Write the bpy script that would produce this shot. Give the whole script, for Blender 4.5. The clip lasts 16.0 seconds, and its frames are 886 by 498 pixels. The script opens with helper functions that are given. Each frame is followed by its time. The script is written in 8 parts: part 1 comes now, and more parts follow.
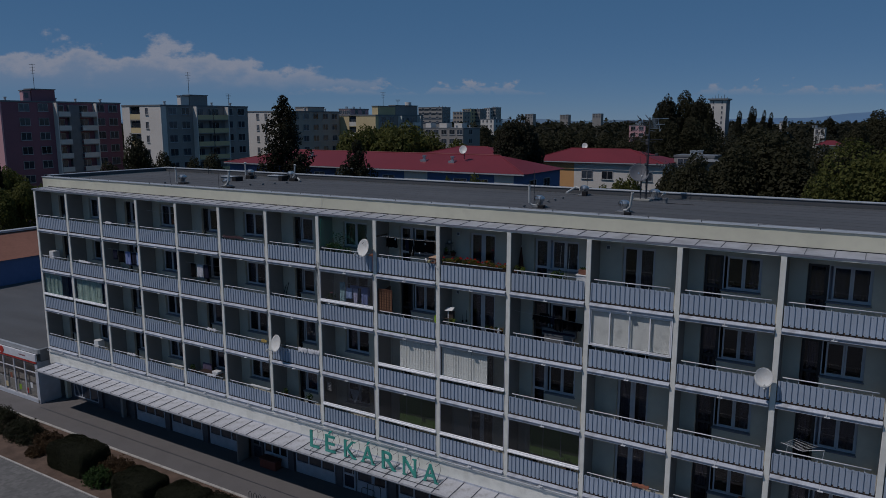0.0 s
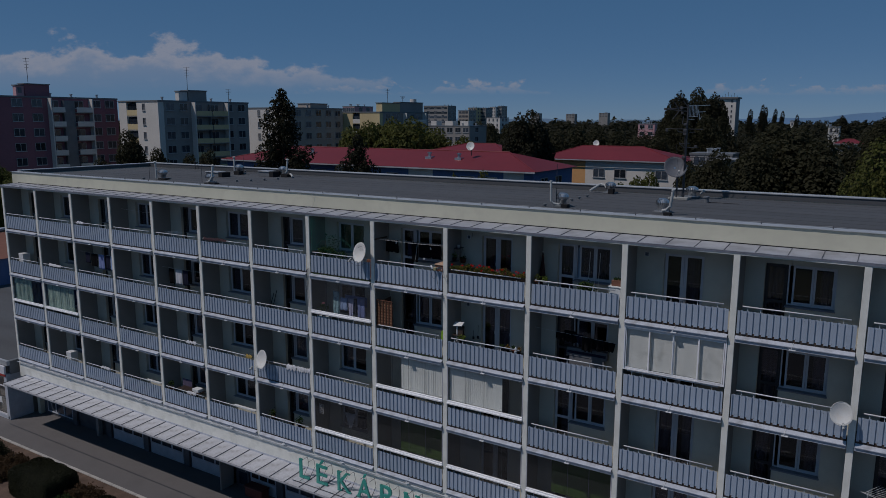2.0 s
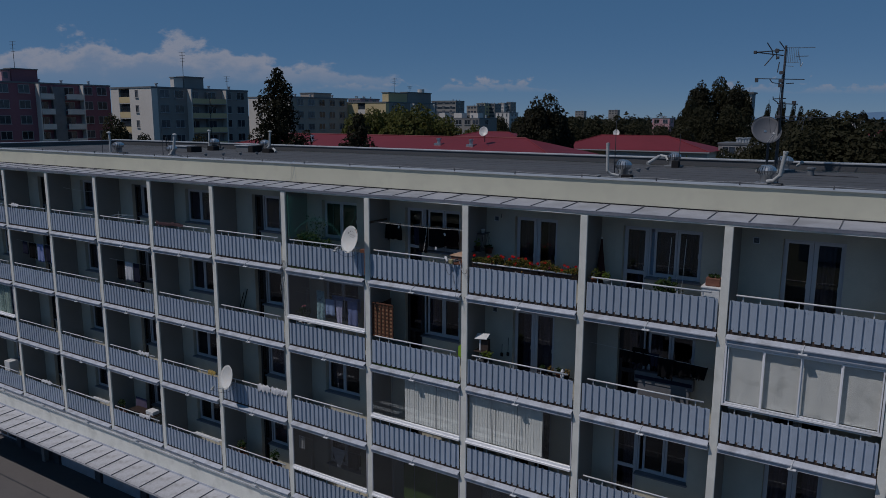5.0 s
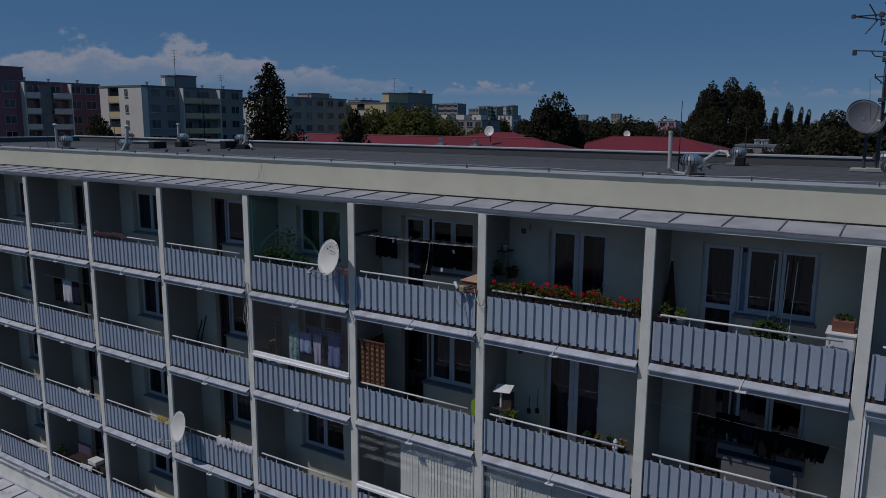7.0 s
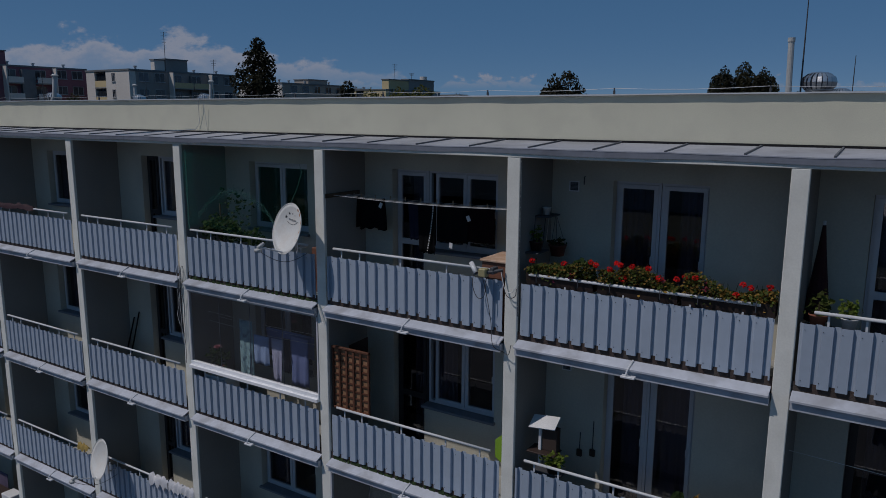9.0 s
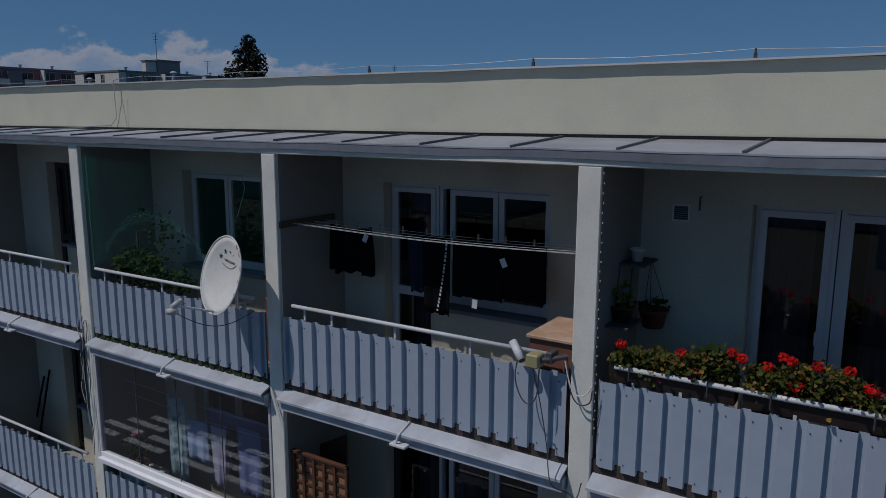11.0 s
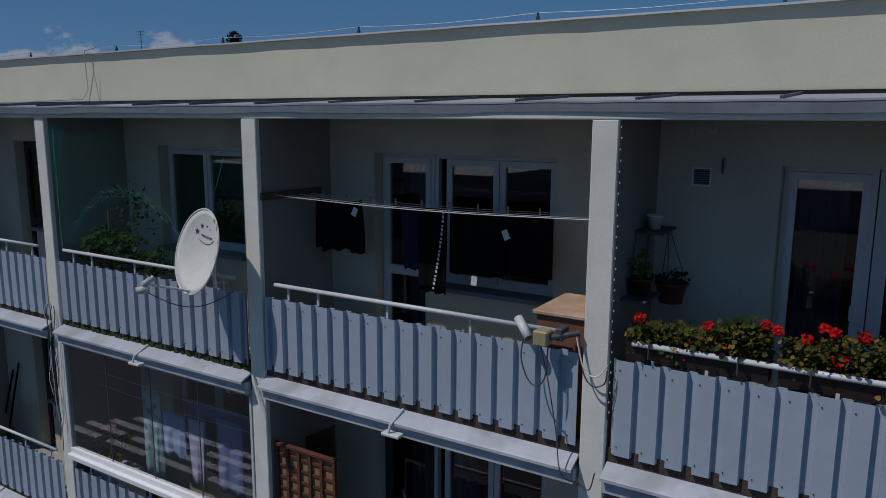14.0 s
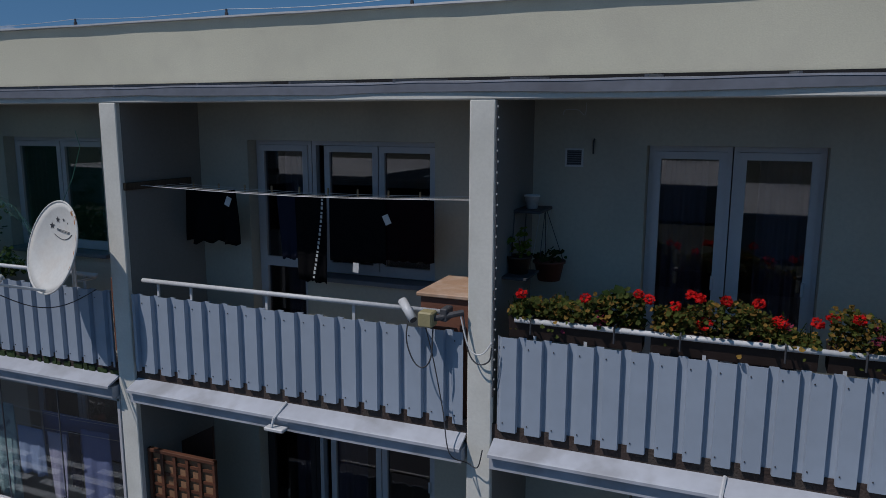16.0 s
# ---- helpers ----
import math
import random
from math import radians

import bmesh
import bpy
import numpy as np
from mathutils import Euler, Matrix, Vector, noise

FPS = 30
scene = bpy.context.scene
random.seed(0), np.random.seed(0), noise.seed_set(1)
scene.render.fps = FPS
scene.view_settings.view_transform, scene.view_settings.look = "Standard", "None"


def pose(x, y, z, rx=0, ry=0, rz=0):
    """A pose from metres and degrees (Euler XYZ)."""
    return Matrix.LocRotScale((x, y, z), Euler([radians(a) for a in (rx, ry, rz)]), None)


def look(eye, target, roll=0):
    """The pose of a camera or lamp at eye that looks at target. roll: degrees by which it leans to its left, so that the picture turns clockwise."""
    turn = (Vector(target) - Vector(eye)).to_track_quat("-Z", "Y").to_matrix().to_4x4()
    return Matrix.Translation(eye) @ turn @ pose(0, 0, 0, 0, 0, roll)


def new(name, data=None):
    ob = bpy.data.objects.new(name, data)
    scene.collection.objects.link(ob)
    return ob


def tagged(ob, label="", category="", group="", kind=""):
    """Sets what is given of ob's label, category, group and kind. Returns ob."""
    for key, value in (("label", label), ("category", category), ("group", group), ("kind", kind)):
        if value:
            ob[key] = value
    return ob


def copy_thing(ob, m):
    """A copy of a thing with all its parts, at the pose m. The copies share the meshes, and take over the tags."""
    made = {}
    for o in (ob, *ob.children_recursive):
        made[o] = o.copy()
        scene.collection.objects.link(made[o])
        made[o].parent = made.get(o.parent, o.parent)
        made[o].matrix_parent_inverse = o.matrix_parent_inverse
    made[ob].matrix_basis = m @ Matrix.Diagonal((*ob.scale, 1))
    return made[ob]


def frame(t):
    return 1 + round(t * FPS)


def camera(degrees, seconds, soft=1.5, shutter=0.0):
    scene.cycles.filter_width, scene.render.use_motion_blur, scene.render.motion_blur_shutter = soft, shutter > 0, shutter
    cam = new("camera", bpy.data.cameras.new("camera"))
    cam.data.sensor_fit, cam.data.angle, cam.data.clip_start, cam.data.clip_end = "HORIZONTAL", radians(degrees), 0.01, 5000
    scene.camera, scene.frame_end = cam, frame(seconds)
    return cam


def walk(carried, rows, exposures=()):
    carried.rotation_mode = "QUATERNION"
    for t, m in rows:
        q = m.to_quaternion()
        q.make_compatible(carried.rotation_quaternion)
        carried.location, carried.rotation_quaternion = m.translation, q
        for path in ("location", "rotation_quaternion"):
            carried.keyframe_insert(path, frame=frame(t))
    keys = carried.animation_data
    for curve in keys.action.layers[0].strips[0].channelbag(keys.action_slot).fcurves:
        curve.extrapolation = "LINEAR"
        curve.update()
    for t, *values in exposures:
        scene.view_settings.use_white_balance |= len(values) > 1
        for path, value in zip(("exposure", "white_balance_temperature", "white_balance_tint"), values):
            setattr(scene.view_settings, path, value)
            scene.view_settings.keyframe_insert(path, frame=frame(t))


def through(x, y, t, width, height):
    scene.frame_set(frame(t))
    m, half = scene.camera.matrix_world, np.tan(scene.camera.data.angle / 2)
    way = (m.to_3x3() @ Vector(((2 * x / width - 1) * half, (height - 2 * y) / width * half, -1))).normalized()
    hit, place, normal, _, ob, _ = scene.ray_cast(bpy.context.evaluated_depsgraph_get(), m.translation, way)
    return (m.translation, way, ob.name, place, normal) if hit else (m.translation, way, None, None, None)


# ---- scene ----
cam = camera(62.5, 16.0, soft=0.45)
PATH = [
    (0, (20.905, -27.909, 19.852), (19.879, -26.227, 19.504), 0.0),
    (0.5, (20.389, -27.028, 19.834), (19.362, -25.348, 19.484), 0.0),
    (1, (19.735, -26.098, 19.743), (18.708, -24.418, 19.394), 0.0),
    (1.5, (19.116, -25.137, 19.519), (18.081, -23.462, 19.169), 0.0),
    (2, (18.425, -24.095, 19.289), (17.388, -22.421, 18.94), 0.1),
    (2.5, (17.765, -23.068, 19.01), (16.727, -21.394, 18.662), 0.1),
    (3, (17.013, -21.961, 18.663), (15.974, -20.288, 18.313), 0.1),
    (3.2, (16.728, -21.513, 18.595), (15.688, -19.842, 18.237), 0.1),
    (5.5, (13.421, -16.85, 17.355), (12.367, -15.187, 17.004), 0.3),
    (6, (12.635, -15.709, 17.239), (11.582, -14.045, 16.891), 0.4),
    (6.5, (11.908, -14.6, 17.156), (10.853, -12.936, 16.809), 0.4),
    (7, (11.142, -13.424, 17.03), (10.086, -11.76, 16.686), 0.4),
    (7.5, (10.447, -12.348, 16.721), (9.391, -10.685, 16.377), 0.4),
    (8, (9.637, -11.166, 16.006), (8.58, -9.504, 15.658), 0.4),
    (8.2, (9.343, -10.698, 15.904), (8.284, -9.041, 15.539), 0.35),
    (10.3, (6.579, -6.789, 15.438), (5.524, -5.126, 15.089), 0.2),
    (10.5, (6.342, -6.417, 15.426), (5.283, -4.756, 15.078), 0.1),
    (11, (5.756, -5.557, 15.469), (4.697, -3.897, 15.118), 0.2),
    (11.5, (5.521, -5.182, 15.482), (4.461, -3.522, 15.134), 0.2),
    (12, (5.482, -5.091, 15.442), (4.421, -3.431, 15.095), 0.3),
    (12.5, (5.501, -5.108, 15.366), (4.438, -3.45, 15.019), 0.2),
    (13, (5.489, -5.145, 15.27), (4.425, -3.488, 14.922), 0.2),
    (13.5, (5.455, -5.148, 15.173), (4.392, -3.49, 14.824), 0.3),
    (14, (5.394, -5.133, 15.084), (4.362, -3.455, 14.739), 0.3),
    (14.5, (5.348, -5.138, 14.96), (4.34, -3.445, 14.618), 0.3),
    (15, (5.347, -5.132, 14.925), (4.368, -3.422, 14.582), 0.4),
    (15.5, (5.381, -5.117, 14.893), (4.482, -3.362, 14.559), 0.5),
    (16, (5.35, -5.116, 14.93), (4.615, -3.287, 14.59), 0.2),
]
EXPOSURE, KELVIN, TINT = -1.10, 6140, 18.5
walk(cam, [(t, look(eye, target, roll)) for t, eye, target, roll in PATH], exposures=[(0.0, EXPOSURE, KELVIN, TINT), (8.0, EXPOSURE, KELVIN, TINT), (12.0, EXPOSURE + 0.12, KELVIN, TINT - 2), (16.0, EXPOSURE + 0.30, KELVIN, TINT - 1.5)])


# ---- light ----
SUN_FROM = Vector((-0.42, -0.52, 1.0)).normalized()
sun_data = bpy.data.lights.new("sun", "SUN")
sun_data.energy, sun_data.angle, sun_data.color = 3.75, radians(0.53), (1.0, 0.94, 0.83)
sun = new("sun", sun_data)
sun.matrix_world = look(SUN_FROM * 200, (0, 0, 0))

world = bpy.data.worlds.new("sky")
scene.world = world
world.use_nodes = True
sky = world.node_tree.nodes.new("ShaderNodeTexSky")
sky.sky_type, sky.sun_disc = "NISHITA", False
sky.sun_elevation, sky.sun_rotation = math.asin(SUN_FROM.z), math.atan2(SUN_FROM.x, SUN_FROM.y) % (2 * math.pi)
sky.altitude, sky.air_density, sky.dust_density, sky.ozone_density = 3500, 0.75, 0.0, 2.0
deep = world.node_tree.nodes.new("ShaderNodeMix")
deep.data_type = "RGBA"
deep.inputs["Factor"].default_value = 0.62
deep.inputs["B"].default_value = (0.97, 3.17, 5.8, 1.0)      # even blue of dry air, evens out the fall towards the zenith
world.node_tree.links.new(sky.outputs[0], deep.inputs["A"])
world.node_tree.links.new(deep.outputs["Result"], world.node_tree.nodes["Background"].inputs["Color"])
world.node_tree.nodes["Background"].inputs["Strength"].default_value = 0.081


# ---- materials ----
def mat(name, col, rough=0.7, var=0.12, scale=1.5, fine=25.0, bump=0.15, bump_scale=None, metal=0.0, spec=0.4,
        stain=None, stain_amount=0.0, stain_scale=0.8, per="", per_amount=0.0, stretch=(1, 1, 1)):
    """A surface with broad and fine variation, optional stains, optional change from piece to piece, and relief."""
    m = bpy.data.materials.new(name)
    m.use_nodes = True
    n, l = m.node_tree.nodes, m.node_tree.links
    b = n["Principled BSDF"]
    b.inputs["Roughness"].default_value, b.inputs["Metallic"].default_value = rough, metal
    b.inputs["Specular IOR Level"].default_value = spec
    tc, mp = n.new("ShaderNodeTexCoord"), n.new("ShaderNodeMapping")
    mp.inputs["Scale"].default_value = stretch
    l.new(tc.outputs["Object"], mp.inputs["Vector"])

    def noise_node(s, detail=4.0):
        t = n.new("ShaderNodeTexNoise")
        t.inputs["Scale"].default_value, t.inputs["Detail"].default_value = s, detail
        l.new(mp.outputs["Vector"], t.inputs["Vector"])
        return t

    def ranged(sock, lo, hi, a=0.3, z=0.7):
        r = n.new("ShaderNodeMapRange")
        r.inputs["From Min"].default_value, r.inputs["From Max"].default_value = a, z
        r.inputs["To Min"].default_value, r.inputs["To Max"].default_value = lo, hi
        l.new(sock, r.inputs["Value"])
        return r.outputs["Result"]

    def times(s1, s2):
        t = n.new("ShaderNodeMath")
        t.operation = "MULTIPLY"
        l.new(s1, t.inputs[0])
        l.new(s2, t.inputs[1])
        return t.outputs[0]

    broad, small = noise_node(scale), noise_node(fine, 2.0)
    v = times(ranged(broad.outputs["Fac"], 1 - var, 1 + var), ranged(small.outputs["Fac"], 1 - var * 0.6, 1 + var * 0.6))
    if per:
        src = n.new("ShaderNodeObjectInfo") if per == "object" else n.new("ShaderNodeNewGeometry")
        out = src.outputs["Random"] if per == "object" else src.outputs["Random Per Island"]
        v = times(v, ranged(out, 1 - per_amount, 1 + per_amount, 0, 1))
    hsv = n.new("ShaderNodeHueSaturation")
    hsv.inputs["Color"].default_value = (*col, 1)
    l.new(v, hsv.inputs["Value"])
    colour = hsv.outputs["Color"]
    if stain:
        mix = n.new("ShaderNodeMix")
        mix.data_type = "RGBA"
        st = noise_node(stain_scale, 8.0)
        l.new(ranged(st.outputs["Fac"], 0.0, stain_amount, 0.48, 0.68), mix.inputs["Factor"])
        l.new(colour, mix.inputs[6])
        mix.inputs[7].default_value = (*stain, 1)
        colour = mix.outputs[2]
    l.new(colour, b.inputs["Base Color"])
    if bump:
        bp = n.new("ShaderNodeBump")
        bp.inputs["Strength"].default_value, bp.inputs["Distance"].default_value = bump, 0.02
        grain = noise_node(bump_scale or fine * 2, 3.0)
        l.new(grain.outputs["Fac"], bp.inputs["Height"])
        l.new(bp.outputs["Normal"], b.inputs["Normal"])
    return m


def glass_mat(name, tint=(0.75, 0.8, 0.82), through=0.85):
    m = bpy.data.materials.new(name)
    m.use_nodes = True
    n, l = m.node_tree.nodes, m.node_tree.links
    n.clear()
    out, mix = n.new("ShaderNodeOutputMaterial"), n.new("ShaderNodeMixShader")
    tr, gl, lw = n.new("ShaderNodeBsdfTransparent"), n.new("ShaderNodeBsdfGlossy"), n.new("ShaderNodeLayerWeight")
    pw, sc = n.new("ShaderNodeMath"), n.new("ShaderNodeMapRange")
    tr.inputs["Color"].default_value = (*[c * through for c in tint], 1)
    gl.inputs["Roughness"].default_value = 0.01
    lw.inputs["Blend"].default_value = 0.5
    pw.operation, pw.inputs[1].default_value = "POWER", 4.5
    sc.inputs["To Min"].default_value, sc.inputs["To Max"].default_value = 0.10, 0.95
    l.new(lw.outputs["Facing"], pw.inputs[0])
    l.new(pw.outputs[0], sc.inputs["Value"])
    l.new(sc.outputs["Result"], mix.inputs["Fac"])
    l.new(tr.outputs[0], mix.inputs[1])
    l.new(gl.outputs[0], mix.inputs[2])
    l.new(mix.outputs[0], out.inputs["Surface"])
    return m


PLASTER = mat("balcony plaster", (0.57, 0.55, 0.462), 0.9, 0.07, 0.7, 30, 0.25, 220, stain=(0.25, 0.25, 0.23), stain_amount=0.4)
# darker than the back-wall plaster: shade of the deep bays is in this colour
PARTITION_SHADED = mat("shaded partition plaster", (0.25, 0.245, 0.232), 0.9, 0.06, 0.8, 30, 0.2, 200, stain=(0.27, 0.27, 0.25), stain_amount=0.3)
POST = mat("post render", (0.78, 0.78, 0.72), 0.88, 0.06, 1.2, 40, 0.25, 240, stain=(0.52, 0.52, 0.46), stain_amount=0.45, stain_scale=1.6)
CREAM = mat("cream render", (0.615, 0.60, 0.475), 0.92, 0.06, 0.5, 60, 0.12, 90, stain=(0.55, 0.53, 0.43), stain_amount=0.45, stain_scale=3.0)
SHEET = mat("grey-blue coated sheet", (0.365, 0.43, 0.52), 0.42, 0.06, 0.6, 8, 0.03, 30, spec=0.5, stain=(0.31, 0.36, 0.43), stain_amount=0.35, per="object", per_amount=0.07)
RAIL = mat("light rail paint", (0.62, 0.64, 0.66), 0.4, 0.1, 3, 40, 0.05)
ZINC = mat("pale zinc flashing", (0.46, 0.49, 0.55), 0.5, 0.08, 1.2, 12, 0.06, 18, metal=0.0, stain=(0.26, 0.26, 0.27), stain_amount=0.55, stain_scale=3.2, per="object", per_amount=0.06)
LEAD = mat("grey sheet roof", (0.42, 0.43, 0.475), 0.45, 0.1, 1.3, 14, 0.1, 10, metal=0.2, stain=(0.19, 0.19, 0.20), stain_amount=0.5, stain_scale=1.4)
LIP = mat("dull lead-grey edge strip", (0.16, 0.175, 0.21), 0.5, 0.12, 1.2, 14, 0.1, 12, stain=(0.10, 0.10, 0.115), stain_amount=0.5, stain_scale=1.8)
LEAD_DARK = mat("dark seam", (0.09, 0.10, 0.12), 0.5, 0.15, 2, 20, 0.05)
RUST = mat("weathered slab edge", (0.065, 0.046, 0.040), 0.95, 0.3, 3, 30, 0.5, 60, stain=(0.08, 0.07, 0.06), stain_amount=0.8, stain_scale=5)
CONCRETE = mat("slab concrete", (0.34, 0.34, 0.315), 0.92, 0.12, 0.8, 20, 0.3, stain=(0.25, 0.25, 0.23), stain_amount=0.5)
TAR = mat("bitumen roof felt", (0.088, 0.091, 0.097), 0.85, 0.16, 0.35, 40, 0.4, 90, stain=(0.085, 0.092, 0.102), stain_amount=0.6, stain_scale=0.5, stretch=(0.35, 1.6, 1))
COPING = mat("coping sheet", (0.42, 0.44, 0.46), 0.5, 0.1, 1, 20, 0.05, metal=0.2)
COPING_DARK = mat("dark coping", (0.16, 0.17, 0.18), 0.55, 0.12, 1, 20, 0.05)
PVC = mat("white window plastic", (0.56, 0.56, 0.585), 0.35, 0.04, 2, 30, 0.0)
DARKDOOR = mat("dark brown door plastic", (0.035, 0.031, 0.033), 0.45, 0.1, 2, 30, 0.0)
SILL = mat("window sill sheet", (0.20, 0.21, 0.24), 0.45, 0.1, 3, 30, 0.03)
GLASS = glass_mat("window glass", (0.76, 0.74, 0.80), 0.75)
GLAZING = glass_mat("balcony glazing", (0.95, 0.97, 0.97), 1.0)
TINTED = glass_mat("tinted balcony glazing", (0.80, 0.81, 0.83), 0.92)
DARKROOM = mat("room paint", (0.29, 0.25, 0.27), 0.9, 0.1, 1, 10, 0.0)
CURTAIN = mat("curtain cloth", (0.50, 0.48, 0.53), 0.95, 0.08, 4, 60, 0.1, stretch=(6, 6, 0.4))
GALV = mat("galvanised steel", (0.62, 0.63, 0.64), 0.32, 0.12, 6, 40, 0.05, metal=0.9)
PLASTICPIPE = mat("grey plastic pipe", (0.46, 0.47, 0.46), 0.55, 0.08, 5, 40, 0.03)
DARKMETAL = mat("dark weathered steel", (0.06, 0.062, 0.07), 0.6, 0.2, 5, 40, 0.1)
CANOPY = mat("canopy sheet", (0.53, 0.535, 0.56), 0.5, 0.12, 1.2, 14, 0.1, 10, metal=0.15, stain=(0.28, 0.27, 0.26), stain_amount=0.6, stain_scale=2.6, per="object", per_amount=0.06)
ASPHALT = mat("pavement asphalt", (0.135, 0.128, 0.128), 0.92, 0.12, 0.5, 60, 0.3, 150, stain=(0.10, 0.094, 0.094), stain_amount=0.5, stain_scale=0.5)
ROADTAR = mat("dark street asphalt", (0.055, 0.055, 0.058), 0.9, 0.12, 0.4, 50, 0.3, 120, stain=(0.085, 0.083, 0.082), stain_amount=0.6, stain_scale=0.1)
KERB = mat("kerb concrete", (0.42, 0.40, 0.37), 0.9, 0.12, 2, 40, 0.3, per="object", per_amount=0.1)
PAVER = mat("concrete pavers", (0.15, 0.147, 0.143), 0.9, 0.1, 2, 40, 0.3, per="island", per_amount=0.16)
SOIL = mat("dry soil", (0.11, 0.074, 0.055), 1.0, 0.3, 1.5, 30, 0.8, 25)
GRASS = mat("far ground", (0.045, 0.052, 0.034), 1.0, 0.3, 0.02, 0.4, 0.0, stain=(0.12, 0.11, 0.07), stain_amount=0.5, stain_scale=0.015)
DARKSTORE = mat("shop front frame", (0.48, 0.51, 0.56), 0.5, 0.1, 2, 20, 0.05)
PLINTH = mat("dark plinth tile", (0.10, 0.10, 0.11), 0.6, 0.2, 2, 20, 0.1)
SIGNGREEN = mat("green sign enamel", (0.055, 0.33, 0.27), 0.4, 0.08, 4, 40, 0.03)
DISHWHITE = mat("dish enamel", (0.70, 0.70, 0.67), 0.45, 0.06, 3, 30, 0.02, stain=(0.55, 0.44, 0.33), stain_amount=0.22, stain_scale=5.2)
DISHGREY = mat("grey dish mesh", (0.15, 0.155, 0.17), 0.55, 0.08, 3, 30, 0.05)
WOODTRELLIS = mat("stained trellis wood", (0.12, 0.046, 0.024), 0.7, 0.2, 3, 40, 0.2, stretch=(1, 1, 4))
WOODBOX = mat("reddish wood board", (0.20, 0.085, 0.055), 0.65, 0.2, 2.5, 40, 0.15, stain=(0.16, 0.08, 0.05), stain_amount=0.7, stain_scale=5, stretch=(1, 1, 3))
BARK = mat("bark", (0.09, 0.065, 0.045), 0.95, 0.25, 2, 20, 0.6, stretch=(3, 3, 0.6))


def leaf_mat(name, col, amount=0.20):
    """A leaf: broken colour from leaf to leaf, and light let through from behind."""
    m = mat(name, col, 0.75, 0.3, 0.5, 3, 0.0, spec=0.25, per="island", per_amount=amount)
    n, l = m.node_tree.nodes, m.node_tree.links
    b, o = n["Principled BSDF"], n["Material Output"]
    tl, mx = n.new("ShaderNodeBsdfTranslucent"), n.new("ShaderNodeMixShader")
    l.new(b.inputs["Base Color"].links[0].from_socket, tl.inputs["Color"])
    mx.inputs["Fac"].default_value = 0.45
    l.new(b.outputs[0], mx.inputs[1]), l.new(tl.outputs[0], mx.inputs[2]), l.new(mx.outputs[0], o.inputs["Surface"])
    return m


LEAF = leaf_mat("broad leaves", (0.044, 0.043, 0.021))
LEAF_LIGHT = leaf_mat("light broad leaves", (0.098, 0.104, 0.026))
LEAF_DARK = leaf_mat("dark leaves", (0.035, 0.034, 0.019))
NEEDLE = leaf_mat("spruce needles", (0.029, 0.029, 0.016))
HEDGE = leaf_mat("clipped hedge leaves", (0.030, 0.032, 0.016), 0.12)
FARFRAME = mat("far window frame", (0.36, 0.35, 0.35), 0.5, 0.08, 1, 10, 0.0)
HEDGE_RED = leaf_mat("reddish shrub leaves", (0.075, 0.045, 0.022))
# front turned from the sun: part of its shade is put into this red-pink
PINK_SHADED = mat("shaded red-pink render", (0.26, 0.115, 0.14), 0.9, 0.08, 0.2, 3, 0.1, 8)
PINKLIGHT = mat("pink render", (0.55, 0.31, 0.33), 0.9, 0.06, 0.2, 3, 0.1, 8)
GREYREND = mat("grey render", (0.275, 0.262, 0.25), 0.9, 0.08, 0.2, 3, 0.1, 8)
WHITEREND = mat("white render", (0.62, 0.59, 0.55), 0.9, 0.06, 0.2, 3, 0.1, 8)
YELLOWREND = mat("yellow render", (0.58, 0.47, 0.27), 0.9, 0.06, 0.2, 3, 0.1, 8)
BROWNREND = mat("brown grey render", (0.36, 0.32, 0.28), 0.9, 0.08, 0.2, 3, 0.1, 8)
ORANGEREND = mat("orange render", (0.60, 0.33, 0.14), 0.9, 0.06, 0.2, 3, 0.1, 8)
BLUEREND = mat("blue render", (0.10, 0.15, 0.29), 0.9, 0.08, 0.2, 3, 0.1, 8)
REDROOF = mat("red sheet roof", (0.17, 0.020, 0.026), 0.55, 0.08, 0.15, 2, 0.1, 3)
BROWNROOF = mat("brown felt roof", (0.22, 0.10, 0.07), 0.9, 0.12, 0.2, 3, 0.2, 8)
FARGLASS = mat("far window glass", (0.035, 0.045, 0.06), 0.12, 0.3, 0.7, 3, 0.0, spec=0.6, per="object", per_amount=0.6)


# ---- mesh helpers ----
def bx(bm, x0, y0, z0, x1, y1, z1, bevel=0.0):
    g = bmesh.ops.create_cube(bm, size=1, matrix=Matrix.LocRotScale(((x0 + x1) / 2, (y0 + y1) / 2, (z0 + z1) / 2), None, (x1 - x0, y1 - y0, z1 - z0)))
    if bevel:
        edges = list({e for v in g["verts"] for e in v.link_edges})
        bmesh.ops.bevel(bm, geom=edges, offset=bevel, segments=1, affect="EDGES")
    return bm


def rod(bm, a, b, r, n=10, r2=None):
    a, b = Vector(a), Vector(b)
    d = b - a
    m = Matrix.Translation((a + b) / 2) @ d.to_track_quat("Z", "Y").to_matrix().to_4x4()
    bmesh.ops.create_cone(bm, cap_ends=True, segments=n, radius1=r, radius2=r if r2 is None else r2, depth=d.length, matrix=m)
    return bm


